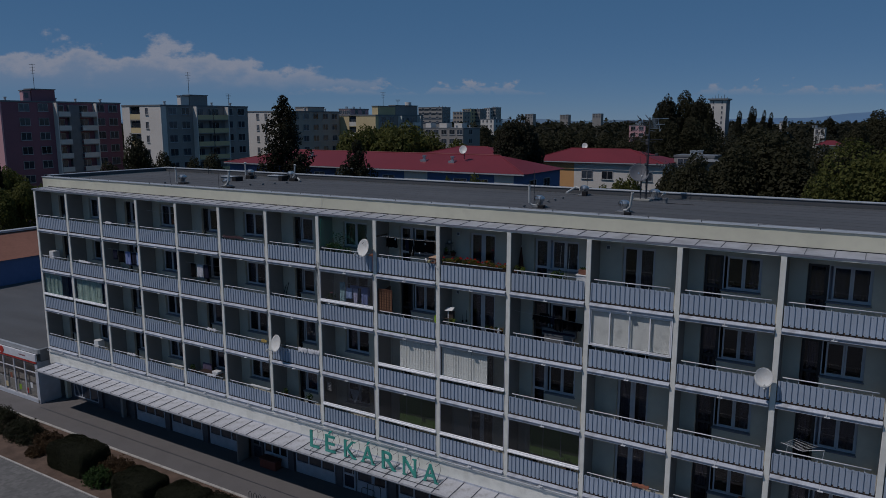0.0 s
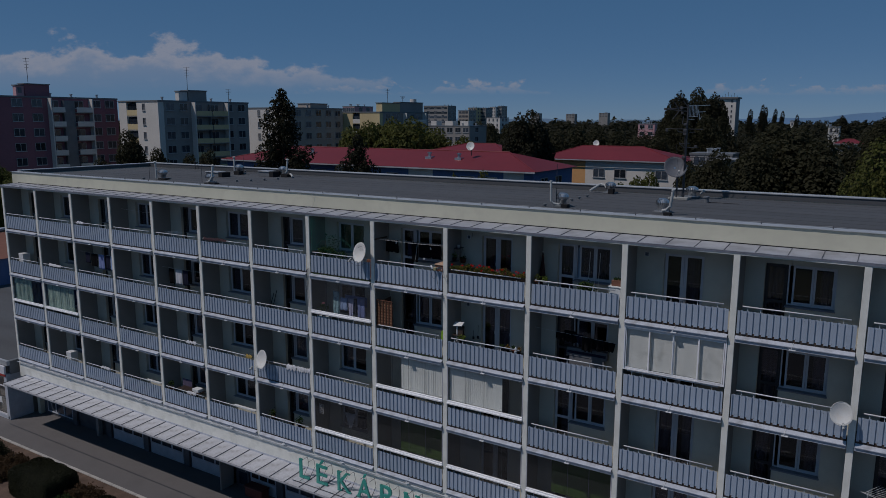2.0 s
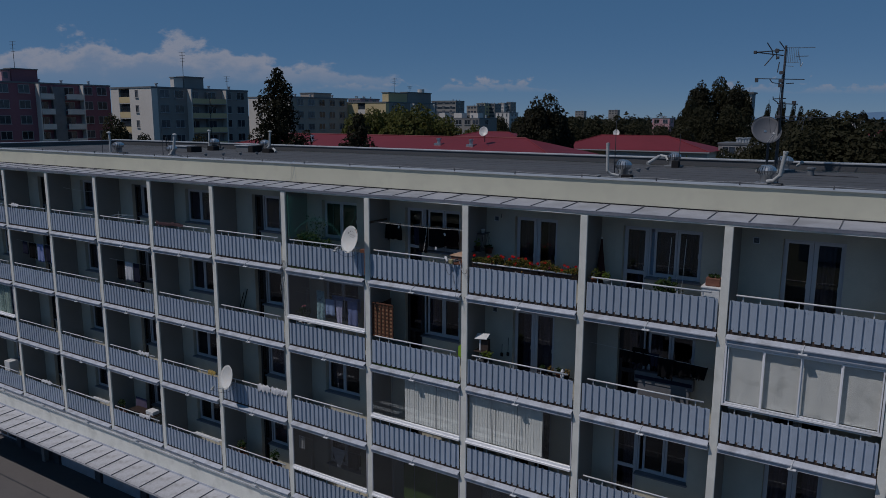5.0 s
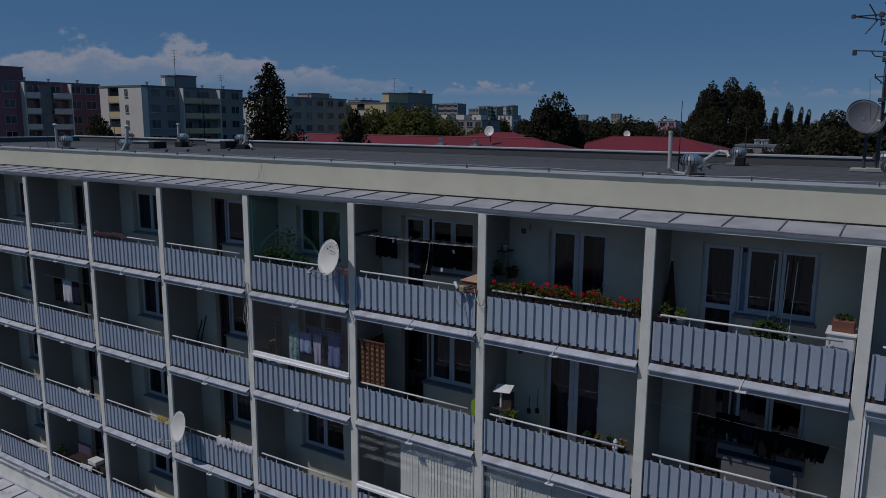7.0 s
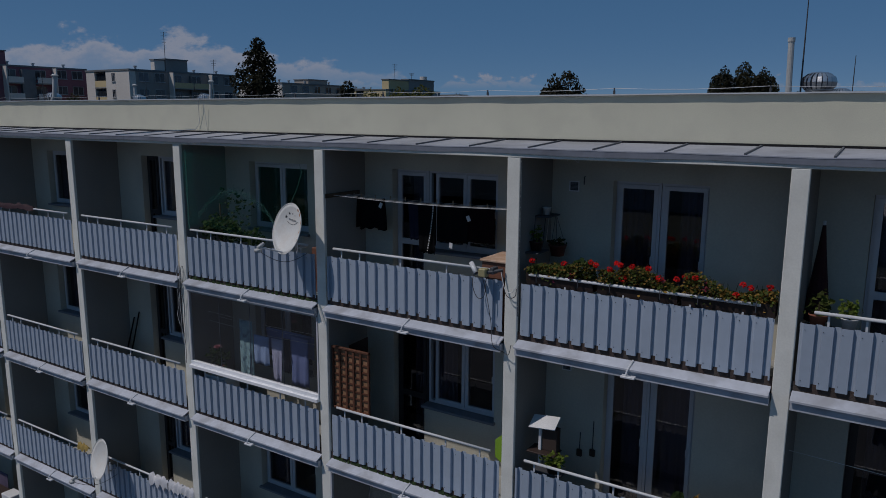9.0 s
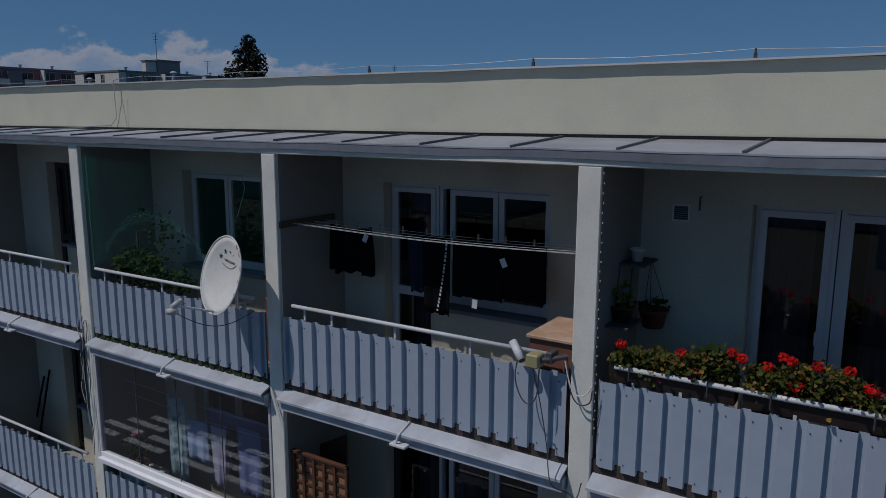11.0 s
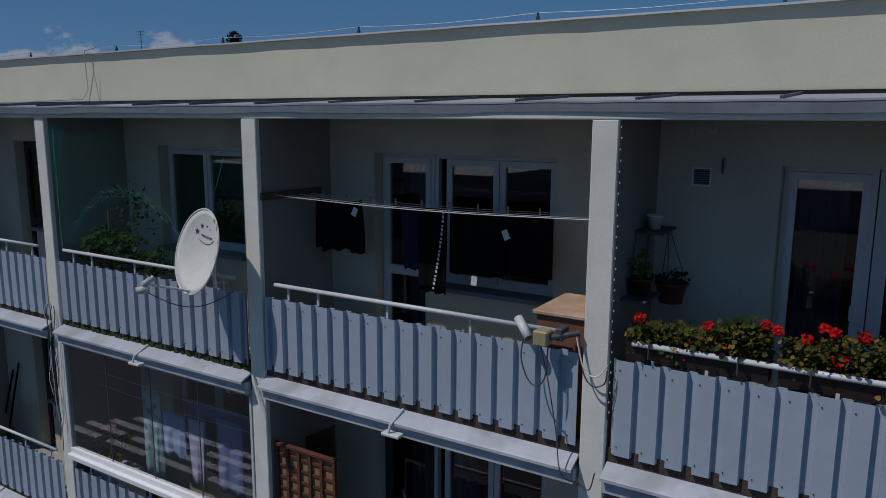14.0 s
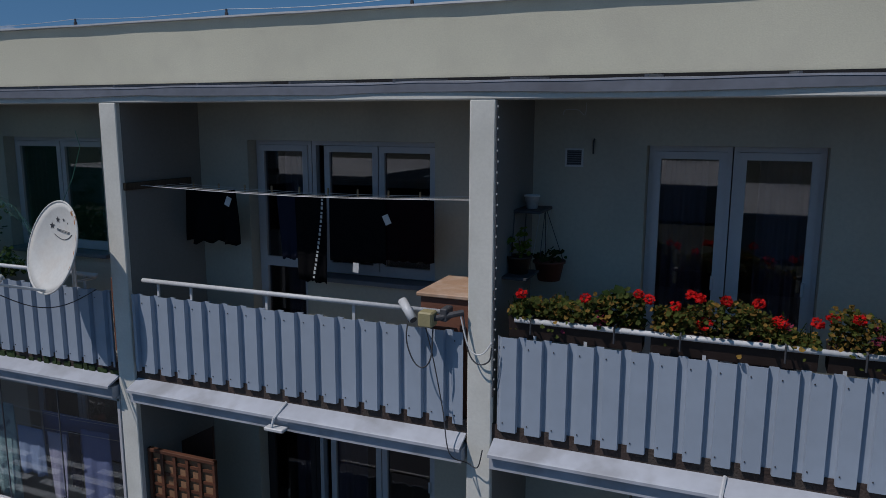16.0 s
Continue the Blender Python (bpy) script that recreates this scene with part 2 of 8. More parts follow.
def tube(bm, pts, r, n=8):
    """A round bar swept along a line of points, as one piece."""
    pts = [Vector(q) for q in pts]
    rings, up = [], None
    for i, q in enumerate(pts):
        d = (pts[min(i + 1, len(pts) - 1)] - pts[max(i - 1, 0)]).normalized()
        if up is None:
            up = d.orthogonal().normalized()
        up = (up - d * up.dot(d)).normalized()
        side = d.cross(up)
        rings.append([bm.verts.new(q + (up * math.cos(2 * math.pi * k / n) + side * math.sin(2 * math.pi * k / n)) * r) for k in range(n)])
    for a, b in zip(rings, rings[1:]):
        for k in range(n):
            bm.faces.new((a[k], a[(k + 1) % n], b[(k + 1) % n], b[k]))
    bm.faces.new(rings[0][::-1])
    bm.faces.new(rings[-1])
    return bm


def quad(bm, *pts):
    bm.faces.new([bm.verts.new(p) for p in pts])
    return bm


def lathe(bm, profile, n=24, m=Matrix()):
    """Turns (radius, height) pairs round z."""
    rings = [[bm.verts.new(m @ Vector((r * math.cos(2 * math.pi * k / n), r * math.sin(2 * math.pi * k / n), z))) for k in range(n)] for r, z in profile]
    for a, b in zip(rings, rings[1:]):
        for k in range(n):
            bm.faces.new((a[k], a[(k + 1) % n], b[(k + 1) % n], b[k]))
    return bm


def mesh_from(bm, material, name="mesh", smooth=False):
    me = bpy.data.meshes.new(name)
    bmesh.ops.recalc_face_normals(bm, faces=bm.faces)
    bm.to_mesh(me)
    bm.free()
    for m in material if isinstance(material, (list, tuple)) else [material]:
        me.materials.append(m)
    if smooth:
        for p in me.polygons:
            p.use_smooth = True
    return me


def place(name, me, parent, m=None, label=""):
    ob = new(name, me)
    ob.parent = parent
    if m is not None:
        ob.matrix_basis = m
    return tagged(ob, label)


def part(name, bm, material, parent, label="", smooth=False):
    return place(name, mesh_from(bm, material, name, smooth), parent, None, label)


def thing(name, at, label, category, group="", kind="", rz=0):
    e = new(name)
    e.matrix_basis = pose(*at, 0, 0, rz)
    return tagged(e, label, category, group, kind)


def solid(name, bm, material, label="", category="", kind="", group="", m=None, smooth=False):
    """A top-level thing of one mesh."""
    ob = new(name, mesh_from(bm, material, name, smooth))
    if m is not None:
        ob.matrix_basis = m
    return tagged(ob, label, category, group, kind)


B = bmesh.new

# ---- the apartment block ----
BAY, STOREY, GROUND = 3.6, 2.8, -0.2
LAST = 16                                   # posts 0 to 16


def PX(k):
    return (k - 8) * BAY


def LZ(f):
    return 12.4 - (4 - f) * STOREY


X0, X1 = PX(0) - 0.1, PX(LAST) + 0.1
DEEP = 11.4
TOPZ = 15.78
block = thing("apartment_building", (0, 0, 0), "five-storey apartment block with balcony grid and pharmacy on ground floor", "building")

# posts and partition walls
post_me = mesh_from(bx(B(), -0.1, 0, 3.90, 0.1, 0.06, 15.101, 0.008), POST, "post")
wall_me = mesh_from(bx(B(), -0.097, 0.06, 0, 0.097, 1.1, 2.68), PARTITION_SHADED, "partition_wall")
for k in range(LAST + 1):
    place("post", post_me, block, pose(PX(k), 0, 0))
    for f in range(1, 5):
        place("partition_wall", wall_me, block, pose(PX(k), 0, LZ(f) + 0.05))

# slabs
for f in range(1, 5):
    part("balcony_slab", bx(B(), X0 + 0.02, 0.06, LZ(f) - 0.07, X1 - 0.02, 1.1, LZ(f) + 0.085), CONCRETE, block)
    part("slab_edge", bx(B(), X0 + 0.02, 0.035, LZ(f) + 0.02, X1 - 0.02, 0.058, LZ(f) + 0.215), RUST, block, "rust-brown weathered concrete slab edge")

# flashing ledges, one to a bay, each with a clip over its joint
def ledge_mesh():
    bm = B()
    for x0, x1 in ((0.115, 1.80), (1.81, 3.485)):
        prof = [(0.034, 0.10), (-0.115, 0.036), (-0.125, 0.028), (-0.126, 0.004), (-0.118, 0.002), (-0.116, 0.018), (0.034, 0.075)]
        rings = [[bm.verts.new((x, y, z)) for y, z in prof] for x in (x0, x1)]
        for i in range(len(prof)):
            j = (i + 1) % len(prof)
            bm.faces.new((rings[0][i], rings[0][j], rings[1][j], rings[1][i]))
        bm.faces.new(rings[0])
        bm.faces.new(rings[1][::-1])
    bx(bm, 0.115, -0.078, -0.108, 3.485, 0.20, 0.004)
    return mesh_from(bm, ZINC, "ledge_flashing")


def clip_mesh():
    bm = B()
    rod(bm, (1.81, 0.02, 0.11), (1.79, -0.15, 0.02), 0.014, 6)
    rod(bm, (1.79, -0.15, 0.02), (1.78, -0.17, -0.05), 0.014, 6)
    bx(bm, 1.71, -0.19, -0.085, 1.90, -0.10, -0.055, 0.006)
    return mesh_from(bm, RAIL, "drip_clip")


ledge_me, clip_me = ledge_mesh(), clip_mesh()
for f in range(1, 5):
    for k in range(LAST):
        lg = place("ledge_flashing", ledge_me, block, pose(PX(k), 0, LZ(f)))
        place("drip_clip", clip_me, lg)

# back walls with their openings: lists of (x0, x1, sill above floor, kind)
FLOOR_UP = 0.085
HEAD = 2.27
TYPES = {
    "A": [(0.70, 1.37, 0.0, "door"), (1.37, 2.77, 0.92, "window")],
    "B": [(1.05, 1.71, 0.0, "french"), (1.71, 2.39, 0.0, "french")],
    "C": [(0.78, 2.32, 0.94, "window")],
    "D": [(0.95, 1.36, 0.0, "door"), (1.36, 2.36, 0.94, "single")],
}
COLUMNS = "DCDCDCDCABABAABA"


def grid_wall(bm, xs, zs, solid_at, y0, y1):
    """A wall of one piece on a grid of cells; solid_at(i, j) tells which cells are built."""
    nx, nz = len(xs) - 1, len(zs) - 1
    vs = {}

    def v(i, j, s):
        if (i, j, s) not in vs:
            vs[i, j, s] = bm.verts.new((xs[i], y1 if s else y0, zs[j]))
        return vs[i, j, s]
    for i in range(nx):
        for j in range(nz):
            if not solid_at(i, j):
                continue
            bm.faces.new((v(i, j, 0), v(i + 1, j, 0), v(i + 1, j + 1, 0), v(i, j + 1, 0)))
            bm.faces.new((v(i, j, 1), v(i, j + 1, 1), v(i + 1, j + 1, 1), v(i + 1, j, 1)))
            for di, dj, a, b in ((-1, 0, (i, j), (i, j + 1)), (1, 0, (i + 1, j), (i + 1, j + 1)), (0, -1, (i, j), (i + 1, j)), (0, 1, (i, j + 1), (i + 1, j + 1))):
                p, q = i + di, j + dj
                if not (0 <= p < nx and 0 <= q < nz and solid_at(p, q)):
                    bm.faces.new((v(*a, 0), v(*b, 0), v(*b, 1), v(*a, 1)))
    return bm


def bay_wall(kind):
    ops = TYPES[kind]
    xs = sorted({0.02, 3.58, *[o[0] for o in ops], *[o[1] for o in ops]})
    zs = sorted({0.0, HEAD, STOREY - 0.08, *[o[2] for o in ops]})

    def solid_at(i, j):
        x, z = (xs[i] + xs[i + 1]) / 2, (zs[j] + zs[j + 1]) / 2
        return not any(o[0] < x < o[1] and o[2] < z < HEAD for o in ops)
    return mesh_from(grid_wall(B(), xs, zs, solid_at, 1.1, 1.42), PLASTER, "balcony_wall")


def frame_ring(bm, x0, x1, z0, z1, w, y0, y1):
    bx(bm, x0, y0, z0, x0 + w, y1, z1)
    bx(bm, x1 - w, y0, z0, x1, y1, z1)
    bx(bm, x0 + w, y0, z0, x1 - w, y1, z0 + w)
    bx(bm, x0 + w, y0, z1 - w, x1 - w, y1, z1)
    return bm


def opening_meshes(x0, x1, sill, kind, plastic):
    """The outer frame, and the sashes, panes and sill that go with it."""
    out = []
    z0, z1 = sill + 0.02, HEAD - 0.005
    frame_me = mesh_from(frame_ring(B(), x0 + 0.005, x1 - 0.005, z0, z1, 0.042, 1.245, 1.315), plastic, "frame")
    cells = [(x0 + 0.045, x1 - 0.045)]
    if kind == "window":
        wide = x0 + (0.15 if x0 > 1.3 else 0.045)
        mid = (wide + x1 - 0.045) / 2
        cells = [(wide, mid - 0.006), (mid + 0.006, x1 - 0.045)]
    if kind == "single":
        cells = [(x0 + 0.13, x1 - 0.10)]
    for a, b in cells:
        sash = frame_ring(B(), a, b, z0 + 0.045, z1 - 0.045, 0.06, 1.23, 1.295)
        panes = [(z0 + 0.10, z1 - 0.10)]
        if kind == "door":
            bx(sash, a + 0.06, 1.235, z0 + 0.94, b - 0.06, 1.29, z0 + 1.04)
            panes = [(z0 + 0.10, z0 + 0.94), (z0 + 1.04, z1 - 0.10)]
        out.append(("sash", mesh_from(sash, plastic, "sash")))
        for p, q in panes:
            out.append(("pane", mesh_from(bx(B(), a + 0.059, 1.257, p, b - 0.059, 1.265, q), GLASS, "pane")))
    if sill:
        out.append(("sill", mesh_from(bx(B(), x0 - 0.03, 1.03, sill - 0.035, x1 + 0.03, 1.265, sill + 0.012, 0.006), SILL, "sill")))
    hb = B()
    bx(hb, x1 - 0.115, 1.21, (z0 + z1) / 2 - 0.06, x1 - 0.09, 1.23, (z0 + z1) / 2 + 0.06, 0.005)
    out.append(("handle", mesh_from(hb, plastic, "handle")))
    return frame_me, out


wall_meshes = {t: bay_wall(t) for t in TYPES}
open_meshes = {t: [(o[3], *opening_meshes(*o, PVC)) for o in TYPES[t]] for t in TYPES}
dark_doors = {t: opening_meshes(*TYPES[t][0], DARKDOOR) for t in "AD"}
WHITE_DOORS = {(4, 8), (4, 10), (2, 10), (1, 8), (1, 10)}


def drape(x0, x1, z0, z1, y, folds, depth, seed):
    """A hanging cloth with upright folds."""
    rnd, bm = random.Random(seed), B()
    n = folds * 6
    ph = rnd.random() * 6
    cols = []
    for i in range(n + 1):
        u = i / n
        yy = y + depth * math.sin(u * folds * 2 * math.pi + ph) + depth * 0.5 * math.sin(u * folds * 4.7 + ph)
        cols.append([bm.verts.new((x0 + (x1 - x0) * u, yy * 1.0, z)) for z in (z0, (z0 + z1) / 2, z1)])
    for a, b in zip(cols, cols[1:]):
        for j in range(2):
            bm.faces.new((a[j], b[j], b[j + 1], a[j + 1]))
    return bm


CURTAINS = [mesh_from(drape(0.0, 0.42, 0.06, 2.2, 1.43, 5, 0.03, s), CURTAIN, "curtain") for s in range(3)]
rnd = random.Random(5)
for f in range(1, 5):
    for k in range(LAST):
        t = COLUMNS[k]
        base = pose(PX(k), 0, LZ(f) + FLOOR_UP)
        place("balcony_wall", wall_meshes[t], block, base)
        for kind, frame_me, bits in open_meshes[t]:
            label = "white plastic framed glazed balcony door" if kind in ("door", "french") else "white plastic framed window"
            if kind == "door" and (f, k) not in WHITE_DOORS:
                (frame_me, bits), label = dark_doors[t], "dark brown framed glazed balcony door"
            w = place("balcony_door" if kind in ("door", "french") else "window", frame_me, block, base, label)
            for nm, me in bits:
                place(nm, me, w)
        first = TYPES[t][0]
        for o in TYPES[t]:
            if rnd.random() < 0.55 and o[3] != "single":
                up = o[2]
                m = base @ pose(o[0] + 0.05 + rnd.choice((0, max(0.0, o[1] - o[0] - 0.52))), 0.06, up) @ Matrix.Diagonal((1, 1, (HEAD - up) / 2.27, 1))
                place("curtain", rnd.choice(CURTAINS), block, m, "pale grey hanging curtain")
            elif (f, k) not in ((4, 7), (4, 8), (4, 9)) and (k * 3 + f * 5) % 7 < 4:
                up = o[2]
                m = base @ pose(o[0] + 0.03, 0.05, up) @ Matrix.Diagonal(((o[1] - o[0] - 0.06) / 0.42, 1, (HEAD - up) / 2.27, 1))
                place("curtain", CURTAINS[(f + k) % 3], block, m, "pale sheer curtain drawn across")

# rooms behind the windows
bm = B()
for f in range(1, 5):
    bx(bm, X0, 1.42, LZ(f) - 0.1, X1, DEEP, LZ(f) + 0.08)
    bx(bm, X0, 5.0, LZ(f) + 0.08, X1, 5.2, LZ(f) + 2.7)
    for k in range(LAST + 1):
        bx(bm, PX(k) - 0.1, 1.421, LZ(f) + 0.081, PX(k) + 0.1, 5.0, LZ(f) + 2.7)
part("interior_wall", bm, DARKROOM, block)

# near-black, for felt-clad roof boxes and the shaded gap at the parapet foot
FELT_AND_GAP = mat("black felt and gap shade", (0.014, 0.014, 0.016), 0.95, 0.2, 2, 30, 0.3)
# top beam, the sheet roof over the balconies with its standing seams
part("top_beam", bx(B(), X0, -0.002, 15.10, X1, 0.22, 15.205, 0.008), POST, block)
part("top_ceiling", bx(B(), X0, 0.22, 15.13, X1, 1.42, 15.19), PARTITION_SHADED, block)
bm = B()
xs = [X0 - 0.12 + i * ((X1 - X0 + 0.24) / 150) for i in range(151)]
rg = random.Random(3)
rings, lips, edge_bm = [], [], B()
for x in xs:
    d = rg.uniform(-0.006, 0.006)
    lip = 0.020 + 0.022 * max(0.0, min(1.0, (0.3 - x) / 2.5)) + 0.004 * math.sin(x * 1.7) + rg.uniform(-0.003, 0.003)
    low = 15.152 + 0.008 * math.sin(x * 2.3) + rg.uniform(-0.005, 0.005)
    rings.append([bm.verts.new(p) for p in ((x, -lip, 15.236 + d), (x, 1.11, 15.300), (x, 1.11, 15.285), (x, -lip, 15.222 + d))])
    lips.append([edge_bm.verts.new(p) for p in ((x, -lip + 0.004, 15.2205 + d), (x, -lip + 0.016, 15.2205 + d), (x, -lip + 0.012, low), (x, -lip - 0.002, low))])
for mesh_bm, loops in ((bm, rings), (edge_bm, lips)):
    for a, b in zip(loops, loops[1:]):
        for i in range(4):
            j = (i + 1) % 4
            mesh_bm.faces.new((a[i], a[j], b[j], b[i]))
    mesh_bm.faces.new(loops[0])
    mesh_bm.faces.new(loops[-1][::-1])
top_roof = part("balcony_roof", bm, LEAD, block, "grey standing-seam sheet roof over the top balconies")
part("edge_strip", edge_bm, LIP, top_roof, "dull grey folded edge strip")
seam_bm = B()
bx(seam_bm, -0.010, -0.016, -0.002, 0.010, 1.08, 0.020)
seam_me = mesh_from(seam_bm, LEAD_DARK, "standing_seam")
i = 0
x = 0.12 - 0.925 * 31
while x < X1:
    if x > X0 - 0.1:
        place("standing_seam", seam_me, top_roof, pose(x, 0, 15.236, math.degrees(math.atan(0.0586)), 0, 0))
    x += 0.925

# parapet, roof deck, kerbs and copings
# thin added strip: the dark gap and shadow line behind the sheet roof
part("upstand_strip", bx(B(), X0, 1.086, 15.292, X1, 1.0985, 15.330), FELT_AND_GAP, block, "black strip for the shaded gap at the parapet foot")
part("parapet_wall", bx(B(), X0 - 0.65, 1.1, 15.2, X1, 1.42, 15.956), CREAM, block, "cream rough-rendered parapet wall")
bm = B()
rg = random.Random(12)
edge = []
for i in range(161):
    x = X0 - 0.69 + (X1 - X0 + 0.69) * i / 160
    y, d = 1.046 + rg.uniform(-0.004, 0.004), rg.uniform(-0.004, 0.003)
    edge.append([bm.verts.new(p) for p in ((x, y, 15.957 + d), (x, y + 0.004, 15.975 + d), (x, 1.48, 15.987), (x, 1.48, 15.961))])
for a, b in zip(edge, edge[1:]):
    for i in range(4):
        bm.faces.new((a[i], a[(i + 1) % 4], b[(i + 1) % 4], b[i]))
bm.faces.new(edge[0])
bm.faces.new(edge[-1][::-1])
part("coping", bm, COPING, block, "pale thin sheet coping")
part("gable_wall", bx(B(), X0 - 0.65, 1.42, GROUND, X0 - 0.3, DEEP, 15.80), CREAM, block)
part("back_wall", bx(B(), X0 - 0.3, DEEP - 0.3, GROUND, X1, DEEP, 15.80), CREAM, block)
part("end_wall", bx(B(), X1 + 0.002, 1.1, GROUND, X1 + 0.3, DEEP, 15.80), CREAM, block)
part("side_wall", bx(B(), X0 - 0.3, 1.1, GROUND, X0 - 0.002, 1.42, 15.2), CREAM, block)
part("roof_deck", bx(B(), X0 - 0.3, 1.42, 15.55, X1, DEEP - 0.3, TOPZ), TAR, block, "weathered dark bitumen felt flat roof")
bm = B()
bx(bm, X0 - 0.65, DEEP - 0.32, 15.801, X1, DEEP, 16.04)
bx(bm, X0 - 0.65, 1.5, 15.801, X0 - 0.33, DEEP - 0.33, 16.02)
part("roof_kerb", bm, TAR, block)
part("back_coping", bx(B(), X0 - 0.69, DEEP - 0.36, 16.04, X1, DEEP + 0.05, 16.10, 0.01), COPING, block, "pale sheet coping")
part("side_coping", bx(B(), X0 - 0.69, 1.48, 16.02, X0 - 0.30, DEEP - 0.37, 16.07, 0.01), COPING, block)
# felt laps
for i in range(1, 10):
    y = 1.42 + i * 1.0
    part("felt_lap", bx(B(), X0 - 0.3, y, TOPZ, X1, y + 0.09, TOPZ + 0.006), TAR, block)

# ground floor: wall band, canopy, shop fronts
part("wall_band", bx(B(), X0, 0.03, 2.80, X1, 0.30, 3.915), POST, block, "pale rendered wall band above the canopy")
part("band_rail", bx(B(), X0, -0.10, 3.80, X1, -0.06, 3.84), RAIL, block)
part("ground_ceiling", bx(B(), X0, 0.30, 2.70, X1, 3.0, 2.85), CONCRETE, block)
SEAM = 0.925


def swept(bm, prof, x0, x1):
    rings = [[bm.verts.new((x, y, z)) for y, z in prof] for x in (x0, x1)]
    for i in range(len(prof)):
        j = (i + 1) % len(prof)
        bm.faces.new((rings[0][i], rings[0][j], rings[1][j], rings[1][i]))
    bm.faces.new(rings[0])
    bm.faces.new(rings[1][::-1])
    return bm


canopy_me = mesh_from(swept(B(), [(0.03, 2.935), (-1.41, 2.865), (-1.42, 2.775), (-1.39, 2.775), (-1.385, 2.835), (0.03, 2.895)], 0.0, SEAM - 0.012), CANOPY, "canopy_sheet")
canopy_seam = mesh_from(swept(B(), [(0.03, 2.937), (-1.425, 2.868), (-1.425, 2.893), (0.03, 2.972)], -0.012, 0.012), LEAD_DARK, "standing_seam")
x = -8.83 - 21 * SEAM
while x < X1 - 0.9:
    place("standing_seam", canopy_seam, place("canopy_sheet", canopy_me, block, pose(x, 0, 0)))
    x += SEAM
part("canopy_upstand", bx(B(), -28.2, 0.012, 2.93, X1, 0.028, 3.02), ZINC, block, "pale flashing strip where canopy meets wall")
part("canopy_soffit", bx(B(), X0 + 0.55, -1.36, 2.70, X1, 0.03, 2.77), CONCRETE, block)
YS = 1.30                                   # plane of the shop fronts
part("shop_wall", bx(B(), X0 - 0.3, YS + 0.10, GROUND, X1, YS + 0.5, 2.9), PLINTH, block)
store_panel = mesh_from(bx(B(), 0, YS, 0.02, 2.9, YS + 0.09, 0.62, 0.01), DARKSTORE, "stall_riser")
store_frame = mesh_from(frame_ring(B(), 0, 2.9, 0.63, 2.6, 0.08, YS, YS + 0.09), DARKSTORE, "shop_window")
store_bar = mesh_from(bx(B(), -0.045, YS, 0.71, 0.045, YS + 0.09, 2.52), DARKSTORE, "glazing_bar")
store_pane = mesh_from(bx(B(), 0.07, YS + 0.035, 0.70, 2.83, YS + 0.045, 2.53), FARGLASS, "pane")
for k in range(LAST):
    if k in (1, 5, 7):
        continue
    w = place("shop_window", store_frame, block, pose(PX(k) + 0.35, -0.002 if k else 0.03, GROUND if k else GROUND - 0.4), "pale framed shop window under the canopy")
    place("pane", store_pane, w)
    if k:
        place("stall_riser", store_panel, w)
    for bar_x in (0.98, 1.93):
        place("glazing_bar", store_bar, w, pose(bar_x, 0, 0))
for k in range(1, LAST):
    part("column", bx(B(), PX(k) - 0.22, YS - 0.06, GROUND, PX(k) + 0.22, YS + 0.098, 2.70), PLINTH, block)


def shop_light(x0, x1, z0, z1, bars, riser=True):
    """A narrower light of the shop fronts."""
    w = part("shop_window", frame_ring(B(), x0, x1, z0, z1, 0.07, YS - 0.002, YS + 0.09), DARKSTORE, block, "pale framed shop window under the canopy")
    part("pane", bx(B(), x0 + 0.06, YS + 0.035, z0 + 0.06, x1 - 0.06, YS + 0.045, z1 - 0.06), FARGLASS, w)
    for bx_ in bars:
        part("glazing_bar", bx(B(), bx_ - 0.04, YS, z0 + 0.07, bx_ + 0.04, YS + 0.088, z1 - 0.07), DARKSTORE, w)
    if riser:
        part("stall_riser", bx(B(), x0, YS, GROUND + 0.02, x1, YS + 0.09, z0 - 0.005, 0.01), DARKSTORE, w)


# entrance of the pharmacy between two lights, set-back entrance by the pale screen
shop_light(-2.42, -1.35, 0.43, 2.4, ())
shop_light(-1.30, -0.45, 0.43, 2.4, ())
shop_light(-9.35, -7.5, 0.43, 2.4, (-8.72, -8.1))
for x0, x1, z1, m in ((-3.40, -2.52, 2.3, DARKSTORE), (-10.35, -9.5, 2.3, PLINTH)):
    d = part("shop_door", frame_ring(B(), x0, x1, GROUND + 0.01, z1, 0.10, YS, YS + 0.09), m, block, "framed glass shop door")
    part("pane", bx(B(), x0 + 0.09, YS + 0.035, GROUND + 0.10, x1 - 0.09, YS + 0.045, z1 - 0.09), FARGLASS, d)
    part("mid_rail", bx(B(), x0 + 0.1, YS + 0.002, 0.62, x1 - 0.1, YS + 0.088, 0.74), m, d)
    part("door_handle", rod(B(), (x1 - 0.16, YS - 0.05, 0.75), (x1 - 0.16, YS - 0.05, 1.1), 0.015, 8), RAIL, d)
part("entrance_screen", bx(B(), -10.66, 0.36, GROUND, -10.58, YS + 0.09, 2.70, 0.01), GREYREND, block, "pale upright screen beside the entrance")
part("passage_column", bx(B(), -22.55, 1.0, GROUND, -22.3, 1.25, 2.70, 0.01), GREYREND, block, "pale column in the passage")

# ---- balcony railings ----
FLAT, RIB = 0.120, 0.042                    # flats and depth of the trapezoid sheet


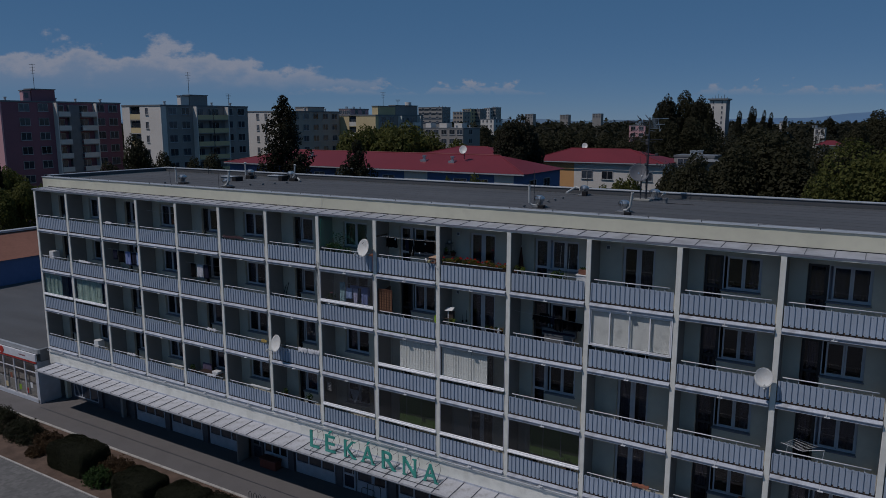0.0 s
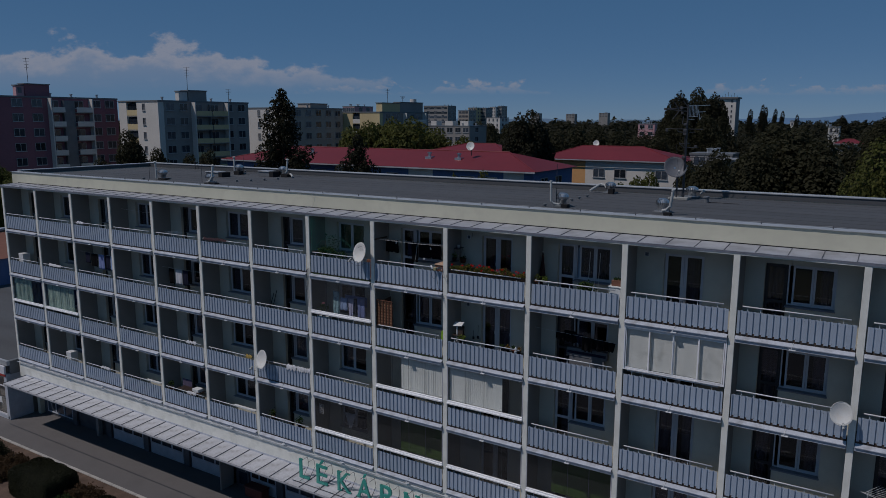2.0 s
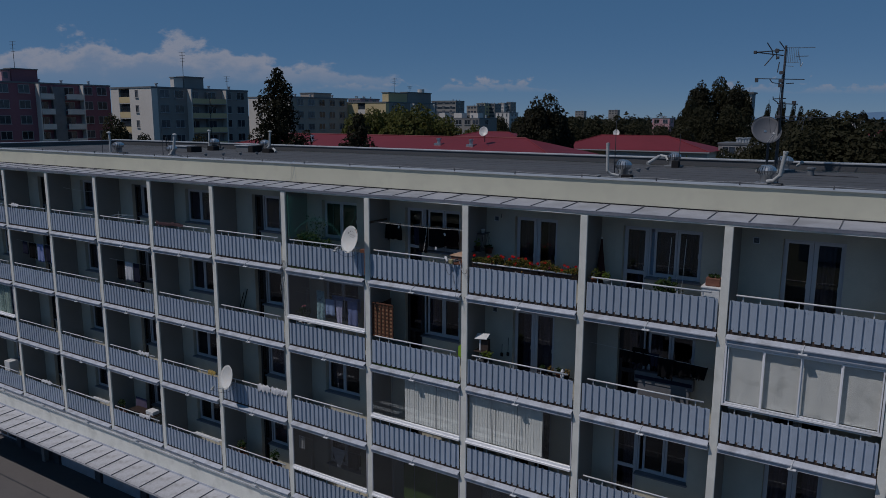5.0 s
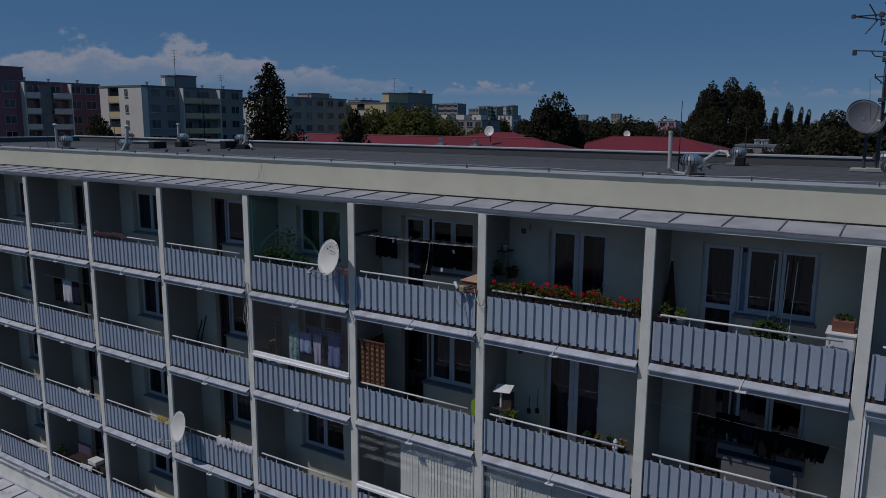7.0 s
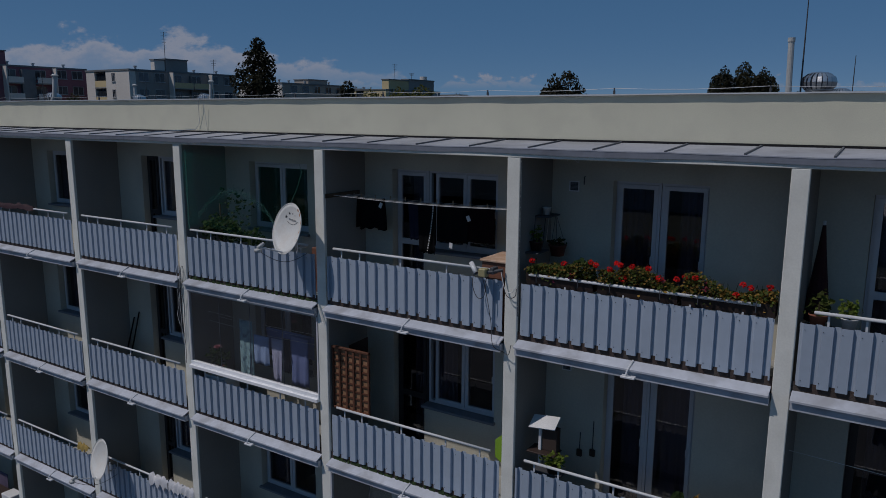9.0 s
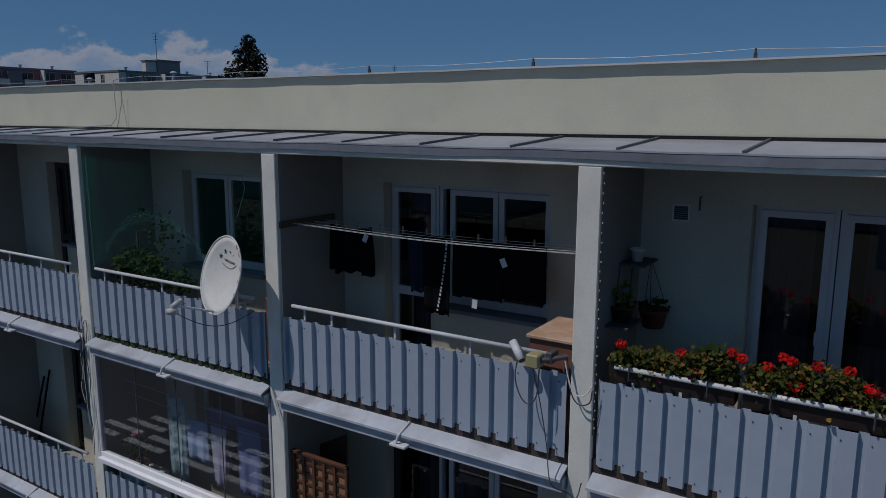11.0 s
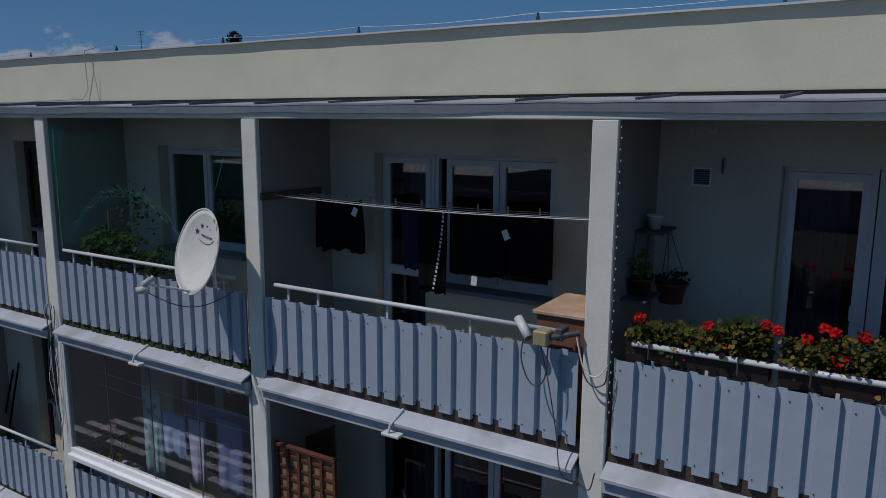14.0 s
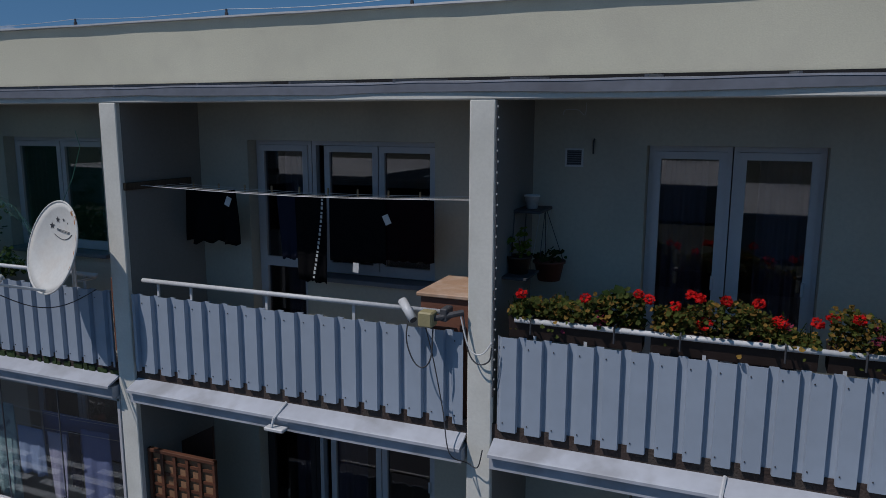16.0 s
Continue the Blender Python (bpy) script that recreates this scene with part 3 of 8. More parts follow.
def cladding(start, pitch):
    bm, prof = B(), []
    x = start
    while x < 3.465:
        prof += [(x, 0.0), (x + FLAT, 0.0), (x + FLAT + 0.007, RIB), (x + pitch - 0.007, RIB)]
        x += pitch
    inner = [p for p in prof if 0.137 < p[0] < 3.463]
    y0 = [p for p in prof if p[0] <= 0.137][-1][1] if prof[0][0] <= 0.137 else RIB
    prof = [(0.135, y0)] + inner + [(3.465, inner[-1][1])]
    cols = [[bm.verts.new((px, py, 0.178)), bm.verts.new((px, py, 0.934)), bm.verts.new((px, py + 0.004, 0.934)), bm.verts.new((px, py + 0.004, 0.178))] for px, py in prof]
    for a, b in zip(cols, cols[1:]):
        for i in range(4):
            j = (i + 1) % 4
            bm.faces.new((a[i], b[i], b[j], a[j]))
    return mesh_from(bm, SHEET, "cladding_sheet")


def screws(start, pitch):
    bm = B()
    for z in (0.25, 0.86):
        x = start
        while x < 3.4:
            if x > 0.13:
                bmesh.ops.create_cone(bm, cap_ends=True, segments=6, radius1=0.006, radius2=0.005, depth=0.006, matrix=Matrix.Translation((x + 0.018, -0.003, z)) @ Matrix.Rotation(radians(90), 4, "X"))
            x += pitch
    return mesh_from(bm, DARKMETAL, "screw_strip")


rail_me = mesh_from(rod(B(), (0.27, 0.02, 1.076), (3.30, 0.02, 1.076), 0.021, 12), RAIL, "handrail", True)
bal_me = mesh_from(bx(B(), -0.012, 0.045, 0.08, 0.012, 0.06, 1.065), RAIL, "baluster")
clad_mes = [(cladding(*c), screws(*c)) for c in ((0.045, 0.196), (0.1745, 0.1925), (0.09, 0.195))]


def railing(f, k, variant):
    r = thing("balcony_railing", (PX(k), 0, LZ(f)), "grey-blue corrugated sheet railing with pale tubular handrail", "railing", "balcony railings")
    place("handrail", rail_me, r)
    for x in (0.42, 0.80, 1.62, 2.48, 3.1):
        place("baluster", bal_me, r, pose(x, 0, 0))
    cm, sm = clad_mes[variant]
    c = place("cladding_sheet", cm, r)
    tagged(place("screw_strip", sm, c), kind="stuff")
    return r


kinds = {}
for f in range(1, 5):
    for k in range(LAST):
        v = (k * 2 + f * 2) % 3 if (f, k) not in ((4, 8), (4, 9)) else k - 8
        if v not in kinds:
            kinds[v] = railing(f, k, v)
        else:
            copy_thing(kinds[v], pose(PX(k), 0, LZ(f)))

MOSS = mat("green moss", (0.035, 0.06, 0.018), 0.95, 0.4, 9, 60, 0.6, 90)
rm = random.Random(23)
for f, k in ((3, 8), (4, 7)):
    bm = B()
    x = 0.16
    while x < 3.4:
        w = rm.uniform(0.04, 0.13)
        bx(bm, PX(k) + x, 0.018 + rm.uniform(0, 0.008), LZ(f) + 0.085, PX(k) + x + w, 0.036, LZ(f) + 0.12 + rm.uniform(0, 0.05))
        x += w + rm.uniform(0.0, 0.07)
    tagged(part("moss", bm, MOSS, block, "green moss on the slab edge"), kind="stuff")

# ---- ground ----
bm = B()
bmesh.ops.create_circle(bm, cap_ends=True, segments=96, radius=4200, matrix=Matrix.Translation((0, 0, GROUND - 0.06)))
solid("ground", bm, GRASS, "green land reaching to the horizon", "ground", "structure")
solid("pavement", bx(B(), -60, -2.25, GROUND - 0.05, 45, 2.6, GROUND), ASPHALT, "worn grey asphalt pavement along the shops", "pavement", "structure")
solid("planting_bed", bx(B(), -60, -6.5, GROUND - 0.05, 45, -2.42, GROUND - 0.015), SOIL, "bare brown soil bed between pavements", "ground", "structure")
kerb = thing("kerb", (0, 0, 0), "pale concrete kerb stones beside the planting bed", "kerb", kind="structure")
kerb_me = mesh_from(bx(B(), 0, -2.42, GROUND - 0.1, 0.985, -2.25, GROUND + 0.03, 0.01), KERB, "kerb_stone")
kerb_me2 = mesh_from(bx(B(), 0, -6.6, GROUND - 0.1, 0.985, -6.5, GROUND + 0.03, 0.01), KERB, "kerb_stone")
for i in range(60):
    place("kerb_stone", kerb_me, kerb, pose(-45 + i, 0, 0))
    place("kerb_stone", kerb_me2, kerb, pose(-45 + i, 0, 0))
# paver field beyond the bed
bm = B()
for i in range(-190, -20):
    for j in range(18):
        x, y = i * 0.2 + (0.1 if j % 2 else 0), -6.7 - j * 0.2
        z = GROUND + 0.004 * ((i * 7 + j * 13) % 3)
        v = [bm.verts.new(p) for p in ((x, y, z), (x + 0.192, y, z), (x + 0.192, y - 0.192, z), (x, y - 0.192, z))]
        bm.faces.new(v)
pv = solid("paver_pavement", bx(B(), -60, -11.9, GROUND - 0.05, 45, -6.62, GROUND - 0.012), ASPHALT, "grey concrete block footpath", "pavement", "structure")
tagged(place("paver", mesh_from(bm, PAVER, "paver"), pv), kind="stuff")


# ---- plants ----
def leaf_cloud(pts, size, rng, flat=0.0, out=None):
    """A small quad at each point, turned at random or, loosely, outwards."""
    n = len(pts)
    if out is not None:
        nrm = out + rng.normal(0, 0.6, (n, 3))
        nrm[:, 2] += 0.25
        nrm /= np.linalg.norm(nrm, axis=1, keepdims=True)
    a = rng.normal(size=(n, 3))
    a[:, 2] *= 1 - flat
    if out is not None:
        a -= (a * nrm).sum(1, keepdims=True) * nrm
    a /= np.linalg.norm(a, axis=1, keepdims=True)
    b = rng.normal(size=(n, 3)) if out is None else np.cross(nrm, a)
    b -= (b * a).sum(1, keepdims=True) * a
    b /= np.linalg.norm(b, axis=1, keepdims=True)
    s = size * rng.uniform(0.6, 1.4, (n, 1))
    a, b = a * s, b * s * 0.7
    v = np.stack([pts - a, pts - b * 0.9, pts + a, pts + b], 1).reshape(-1, 3)
    f = np.arange(4 * n).reshape(-1, 4)
    return v, f


def mesh_np(name, v, f, material):
    me = bpy.data.meshes.new(name)
    me.from_pydata(v.tolist(), [], f.tolist())
    me.materials.append(material)
    return me


def lobes_points(rng, n, lobes):
    """Points near the skins of several ellipsoids (centre, radii)."""
    vol = np.array([l[1][0] * l[1][1] + l[1][0] * l[1][2] for l in lobes])
    pick = rng.choice(len(lobes), n, p=vol / vol.sum())
    d = rng.normal(size=(n, 3))
    d /= np.linalg.norm(d, axis=1, keepdims=True)
    r = rng.uniform(0.5, 1.0, (n, 1)) ** 0.42
    c = np.array([l[0] for l in lobes])[pick]
    s = np.array([l[1] for l in lobes])[pick]
    return c + d * s * r, d


def broad_tree_meshes(seed, h, w, n, leaf, tall=0.72, material=None, size=None):
    rng = np.random.default_rng(seed)
    lobes = []
    for i in range(16):
        u = rng.uniform(0, 1)
        z = h * (1 - tall) + h * tall * (0.12 + 0.78 * u)
        rad = w * 0.5 * math.sin(math.pi * (0.18 + 0.74 * u)) * 0.75
        ang = rng.uniform(0, 2 * math.pi)
        rr = w * rng.uniform(0.13, 0.24)
        lobes.append(((rad * math.cos(ang) * rng.uniform(0.3, 1), rad * math.sin(ang) * rng.uniform(0.3, 1), z), (rr, rr, rr * rng.uniform(0.8, 1.4))))
    lobes.append(((0, 0, h * (1 - tall / 2)), (w * 0.28, w * 0.28, h * tall * 0.42)))
    pts, out = lobes_points(rng, n, lobes)
    v, f = leaf_cloud(pts, size or max(0.16, w * 0.035), rng, 0.0, out)
    crown = mesh_np("crown", v, f, leaf)
    bm = B()
    rod(bm, (0, 0, 0), (0, 0, h * 0.55), w * 0.035, 10, w * 0.018)
    for c, _ in lobes[:9]:
        rod(bm, (0, 0, h * (1 - tall) * 0.8 + 0.1 * c[2]), c, w * 0.014, 6, w * 0.004)
    return mesh_from(bm, BARK, "trunk"), crown


def spruce_meshes(seed, h, w, n, leaf, bare=0.08):
    rng = np.random.default_rng(seed)
    u = rng.uniform(0, 1, n) ** 0.8
    whorl = np.floor(u * 26) / 26
    z = h * (bare + (1 - bare) * whorl)
    reach = w * 0.5 * (1 - whorl) ** 0.85 * (0.8 + 0.35 * np.sin(whorl * 91) ** 2)
    nb = 9
    ang = (np.floor(rng.uniform(0, nb, n)) + whorl * 37) * 2 * math.pi / nb + rng.normal(0, 0.10, n)
    t = rng.uniform(0.1, 1.0, n) ** 0.7
    pts = np.stack([np.cos(ang) * reach * t, np.sin(ang) * reach * t, z + h * 0.035 * (1 - t) + rng.normal(0, h * 0.006, n) - h * 0.02 * t], 1)
    v, f = leaf_cloud(pts, max(0.12, w * 0.019), rng, 0.3)
    bm = B()
    rod(bm, (0, 0, 0), (0, 0, h * 0.97), w * 0.04, 8, 0.02)
    for i in range(40):
        zz, an = h * (bare + 0.85 * i / 40), i * 2.4
        rr = w * 0.42 * (1 - i / 40) ** 0.85
        rod(bm, (0, 0, zz), (rr * math.cos(an), rr * math.sin(an), zz - 0.02 * h), w * 0.008, 5, 0.01)
    return mesh_from(bm, BARK, "trunk"), mesh_np("crown", v, f, leaf)


def pine_meshes(seed, h, w, n, leaf):
    """A conifer of upswept boughs: widest low down, drawn out to an uneven tip."""
    rng = np.random.default_rng(seed)
    lobes = []
    bm = B()
    rod(bm, (0, 0, 0), (0, 0, h * 0.96), w * 0.035, 10, 0.03)
    for i in range(58):
        u = i / 57
        z = h * (0.16 + 0.80 * u)
        reach = w * 0.5 * min(1.0, 0.65 + u * 1.6) * (1 - u) ** 0.62 * rng.uniform(0.55, 1.05)
        a = i * 2.4 + rng.normal(0, 0.3)
        size = w * (0.135 - 0.085 * u) * rng.uniform(0.75, 1.25)
        tip = (reach * math.cos(a), reach * math.sin(a), z + 0.05 * h * (1 - u))
        lobes.append((tip, (size, size, size * 1.25)))
        mid = (reach * 0.5 * math.cos(a), reach * 0.5 * math.sin(a), z)
        lobes.append((mid, (size, size, size)))
        rod(bm, (0, 0, z - 0.03 * h), tip, w * 0.008, 5, 0.01)
    pts, out = lobes_points(rng, n, lobes)
    v, f = leaf_cloud(pts, 0.16, rng, 0.0, out)
    return mesh_from(bm, BARK, "trunk"), mesh_np("crown", v, f, leaf)


def plant(name, meshes, at, label, category="tree", group="", s=(1, 1, 1), rz=0):
    t = thing(name, at, label, category, group, rz=rz)
    m = Matrix.Diagonal((*s, 1))
    place("trunk", meshes[0], t, m)
    place("crown", meshes[1], t, m)
    return t


AX, RT, EYE0 = Vector((-0.5207, 0.8537, 0)), Vector((0.8537, 0.5207, 0)), Vector((20.91, -27.91, 0))


def far(u, d, z=GROUND):
    """A place on the land, d metres out along the walk's heading and u * d to its right."""
    p = EYE0 + (AX + RT * u * 1.012) * d
    return (p.x, p.y, z)


BROAD = [broad_tree_meshes(s, 20, 13, 12500, LEAF, size=0.26) for s in (1, 2)]
FARLIGHT = broad_tree_meshes(9, 20, 14, 9000, LEAF_LIGHT, size=0.30)
LIGHT = [broad_tree_meshes(s, 20, 15, 24000, LEAF_LIGHT, size=0.18) for s in (3, 4)]
DARKT = [broad_tree_meshes(s, 22, 9, 10500, LEAF_DARK, 0.85, size=0.23) for s in (5, 6)]
SPRUCE = [spruce_meshes(s, 22, 8.5, 20000, NEEDLE) for s in (7, 8)]
PINE = pine_meshes(11, 23, 12.5, 30000, NEEDLE)


def tree(meshes, u, d, top, full, label, wide=1.0, rz=0, name="tree"):
    s = (top - GROUND) / max(v.co.z for v in meshes[1].vertices)
    plant(name, meshes, far(u, d), label, "tree", "", (s * wide, s * wide, s), rz)


tree(PINE, -0.213, 96, 23.1, 23, "tall dark pine tree behind the block", 0.98, 20, "pine_tree")
tree(PINE, -0.116, 74, 18.0, 23, "dark shaggy spruce in front of the red-roofed house", 0.9, 130, "spruce_tree")
for i, (u, d, top, w) in enumerate(((0.0885, 106, 20.4, 0.66), (0.108, 108, 20.8, 0.78), (0.119, 109, 19.4, 0.6))):
    tree(DARKT[i % 2], u, d, top, 22, "broad dark tree beside the red roofs", w, 50 + i * 70)
for u, d, top, w in ((-0.115, 128, 19.3, 0.9), (-0.06, 126, 19.9, 0.95), (-0.02, 130, 18.1, 0.9), (-0.085, 134, 19.9, 0.9), (0.02, 132, 16.8, 0.85), (-0.04, 138, 18.6, 0.9)):
    tree(FARLIGHT, u, d, top, 20, "light green leafy tree between apartment houses", w * 0.85, u * 900)
for u, d, top, w in ((0.005, 262, 18.2, 0.9), (0.03, 255, 17.9, 1.0), (0.055, 262, 18.4, 1.0), (0.08, 250, 18.3, 1.0), (0.105, 240, 18.2, 1.0), (0.14, 150, 17.6, 0.9), (0.165, 158, 18.3, 1.0), (0.19, 150, 18.3, 0.9), (0.215, 146, 17.4, 0.9), (0.24, 130, 16.6, 0.9), (0.265, 128, 17.0, 0.9)):
    tree(BROAD[1], u, d, top, 20, "leafy garden tree behind the red roofs", w, u * 900)
for i, (u, d, top, w) in enumerate(((0.298, 180, 26.3, 0.52), (0.320, 182, 27.2, 0.62), (0.343, 178, 25.9, 0.52), (0.285, 174, 22.5, 0.5), (0.356, 176, 23.0, 0.45))):
    tree(DARKT[i % 2] if i in (0, 2) else BROAD[1], u, d, top, 22, "tall dark leafy tree beyond the roofs", w * (1.5 if i in (0, 2) else 1.0), 70 + 77 * i)
for u, d, top, w in ((0.30, 168, 20.5, 0.8), (0.335, 166, 20.7, 0.8)):
    tree(BROAD[0], u, d, top, 20, "tall dark leafy tree beyond the roofs", w, u * 900)
for u, d, top, w in ((0.41, 330, 26.2, 0.42), (0.4145, 334, 25.2, 0.4), (0.427, 330, 24.4, 0.4), (0.4365, 332, 23.4, 0.45), (0.456, 340, 21.9, 0.45), (0.394, 320, 24.0, 0.5)):
    tree(DARKT[1], u, d, top, 22, "slender dark poplar beyond the roofs", w, u * 700, "poplar_tree")
tree(DARKT[0], 0.515, 330, 21.7, 22, "dark domed tree on the horizon", 0.9, 40)
for u, d, top, w in ((0.447, 95, 18.7, 1.05), (0.40, 92, 16.9, 0.9), (0.342, 84, 16.3, 0.75), (0.305, 92, 14.6, 0.6), (0.322, 88, 14.9, 0.55), (0.475, 92, 17.4, 1.0), (0.37, 98, 14.2, 0.8), (0.425, 120, 19.2, 1.0), (0.51, 110, 16.4, 0.9)):
    tree(BROAD[1], u, d, top, 20, "dark green leafy tree behind the block", w, u * 900)
for u, d, top, w in ((0.555, 150, 19.7, 0.8), (0.578, 180, 22.6, 0.9), (0.60, 175, 22.0, 0.9)):
    tree(BROAD[0], u, d, top, 20, "dark leafy tree beyond the gardens", w, u * 900)
for u, d, top, w in ((0.574, 62, 18.5, 0.85), (0.63, 60, 18.7, 0.9), (0.535, 64, 15.6, 0.7), (0.67, 70, 19.2, 1.0)):
    tree(LIGHT[0], u, d, top, 20, "lighter green leafy tree close behind the block", w, u * 900)
for u, top in ((0.215, 13.2), (0.248, 14.4)):
    tree(FARLIGHT, u, 80, top, 20, "lighter green bushy tree beside the red-roofed house", 0.5, u * 900)
tree(BROAD[0], 0.258, 200, 15.9, 20, "leafy tree in front of a pale low house", 0.7, 33)
for u, d, top, w in ((0.0476, 73, 14.8, 0.42), (0.005, 73, 14.5, 0.3), (0.028, 72, 14.2, 0.35)):
    tree(FARLIGHT, u, d, top, 20, "light green bushy tree in front of the blue-walled house", w, u * 900)
for u, d, top, w in ((-0.412, 108, 18.0, 0.62), (-0.375, 106, 15.6, 0.6), (-0.31, 104, 15.6, 0.55), (-0.335, 112, 14.5, 0.6), (-0.45, 112, 13.8, 0.7)):
    tree(BROAD[0], u, d, top, 20, "leafy tree in front of the apartment houses", w, u * 900)
tree(SPRUCE[0], -0.605, 100, 16.7, 22, "dark spruce beside the low shop roof", 0.9, 10, "spruce_tree")
for u, d, top, w in ((-0.565, 98, 12.0, 0.8), (-0.60, 96, 11.6, 0.7), (-0.54, 104, 11.4, 0.8), (-0.585, 108, 13.4, 0.8)):
    tree(FARLIGHT, u, d, top, 20, "leafy tree behind the low shop", w, u * 900)

# far woods to the horizon
def woods(name, seed, count, d0, d1, reps, size, label):
    rng = np.random.default_rng(seed)
    cent = []
    for i in range(count):
        d = d0 + (d1 - d0) * rng.uniform() ** 1.5
        u = rng.uniform(-0.95, 1.2)
        h = rng.uniform(12, 18.5) if d < 330 else rng.uniform(14, 21)
        if u < 0.12 and d < 215 or u < -0.1 and d < 300:
            continue
        if u < 0.1 and d < 300:
            h = rng.uniform(13, 18)
        cent.append((*far(u, d)[:2], h))
    c = np.repeat(np.array(cent), reps, 0)
    n = len(c)
    dd = rng.normal(size=(n, 3))
    dd /= np.linalg.norm(dd, axis=1, keepdims=True)
    lump = 1 + 0.16 * np.sin(dd[:, 0] * 6 + c[:, 0]) * np.sin(dd[:, 2] * 5 + c[:, 1])
    wr = c[:, 2] * 0.30 * lump * rng.uniform(0.62, 1.0, n)
    pts = np.stack([c[:, 0] + dd[:, 0] * wr, c[:, 1] + dd[:, 1] * wr, GROUND + c[:, 2] * 0.55 + dd[:, 2] * c[:, 2] * 0.42 * lump * rng.uniform(0.62, 1.0, n)], 1)
    v, f = leaf_cloud(pts, size, rng, 0.0, dd)
    tagged(new(name, mesh_np(name, v, f, LEAF_DARK)), label, "woods", "", "stuff")


woods("near_woods", 21, 330, 165, 330, 850, 0.30, "dark green trees and gardens beyond the houses")
woods("far_woods", 22, 1800, 310, 1700, 120, 1.3, "dark green woods reaching to the horizon")


# ---- houses in the distance ----
def win_mesh(w, h, axis):
    """A window standing in a wall that faces -y ('y') or +x ('x'): frame and, apart, its pane."""
    fr, pn = B(), B()
    frame_ring(fr, -w / 2, w / 2, 0, h, 0.075, -0.06, 0.05)
    ml = bx(B(), -0.04, -0.055, 0.1, 0.04, 0.04, h - 0.1)
    sl = bx(B(), -w / 2 - 0.08, -0.14, -0.06, w / 2 + 0.08, 0.02, 0.0)
    bx(pn, -w / 2 + 0.075, -0.02, 0.075, w / 2 - 0.075, 0.0, h - 0.075)
    m = Matrix.Rotation(radians(90), 4, "Z") if axis == "x" else Matrix()
    for b in (fr, pn, ml, sl):
        b.transform(m)
    return mesh_from(fr, FARFRAME, "window"), mesh_from(pn, FARGLASS, "pane"), mesh_from(ml, FARFRAME, "mullion"), mesh_from(sl, COPING, "sill")


WIN = {"x": win_mesh(1.95, 1.45, "x"), "y": win_mesh(1.9, 1.4, "y"), "n": win_mesh(0.8, 1.35, "y")}


def far_window(parent, x, y, z, axis):
    w = place("window", WIN[axis][0], parent, pose(x, y, z))
    place("pane", WIN[axis][1], w)
    place("mullion", WIN[axis][2], w)
    place("sill", WIN[axis][3], w)


def balcony_block(h, x1, top, storeys, ya, yb, m0, m1, front, wallm, storey=2.65):
    """Two stacks of balconies between party walls, with a dark strip of stair windows between them."""
    for y in (ya, yb - 0.22):
        part("party_wall", bx(B(), x1, y, GROUND, x1 + 1.2, y + 0.22, top - 0.3), WHITEREND, h)
    part("stair_wall", bx(B(), x1 + 0.01, m0, GROUND, x1 + 0.7, m1, top - 0.7), COPING_DARK, h)
    for s in range(storeys):
        z = top - 2.85 - s * storey
        for p, q in ((ya + 0.22, m0), (m1, yb - 0.22)):
            if q - p < 0.5:
                continue
            bl = part("balcony", bx(B(), x1 + 0.01, p, z - 0.18, x1 + 1.25, q, z), GREYREND, h)
            part("balcony_front", bx(B(), x1 + 1.17, p + 0.05, z + 0.002, x1 + 1.25, q - 0.05, z + 0.92), front, bl)
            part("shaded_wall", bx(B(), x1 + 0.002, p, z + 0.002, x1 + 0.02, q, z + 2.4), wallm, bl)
            far_window(h, x1 + 0.05, p + (q - p) * 0.35, z + 0.7, "x")


def far_aerial(h, x, y, z, tall):
    bm = rod(B(), (x, y, z), (x, y, z + tall), 0.05, 6)
    for i, up in enumerate((0.97, 0.86, 0.74, 0.62)):
        w = 0.55 - 0.07 * i
        rod(bm, (x - w, y - w * 0.5, z + tall * up), (x + w, y + w * 0.5, z + tall * up), 0.028, 5)
    part("aerial", bm, DARKMETAL, h)


def roof_box(h, x0, y0, x1, y1, z0, z1, m, name="lift_house"):
    b = part(name, bx(B(), x0, y0, z0, x1, y1, z1), m, h)
    part("box_roof", bx(B(), x0 - 0.15, y0 - 0.15, z1, x1 + 0.15, y1 + 0.15, z1 + 0.18), COPING_DARK, b)
    return b


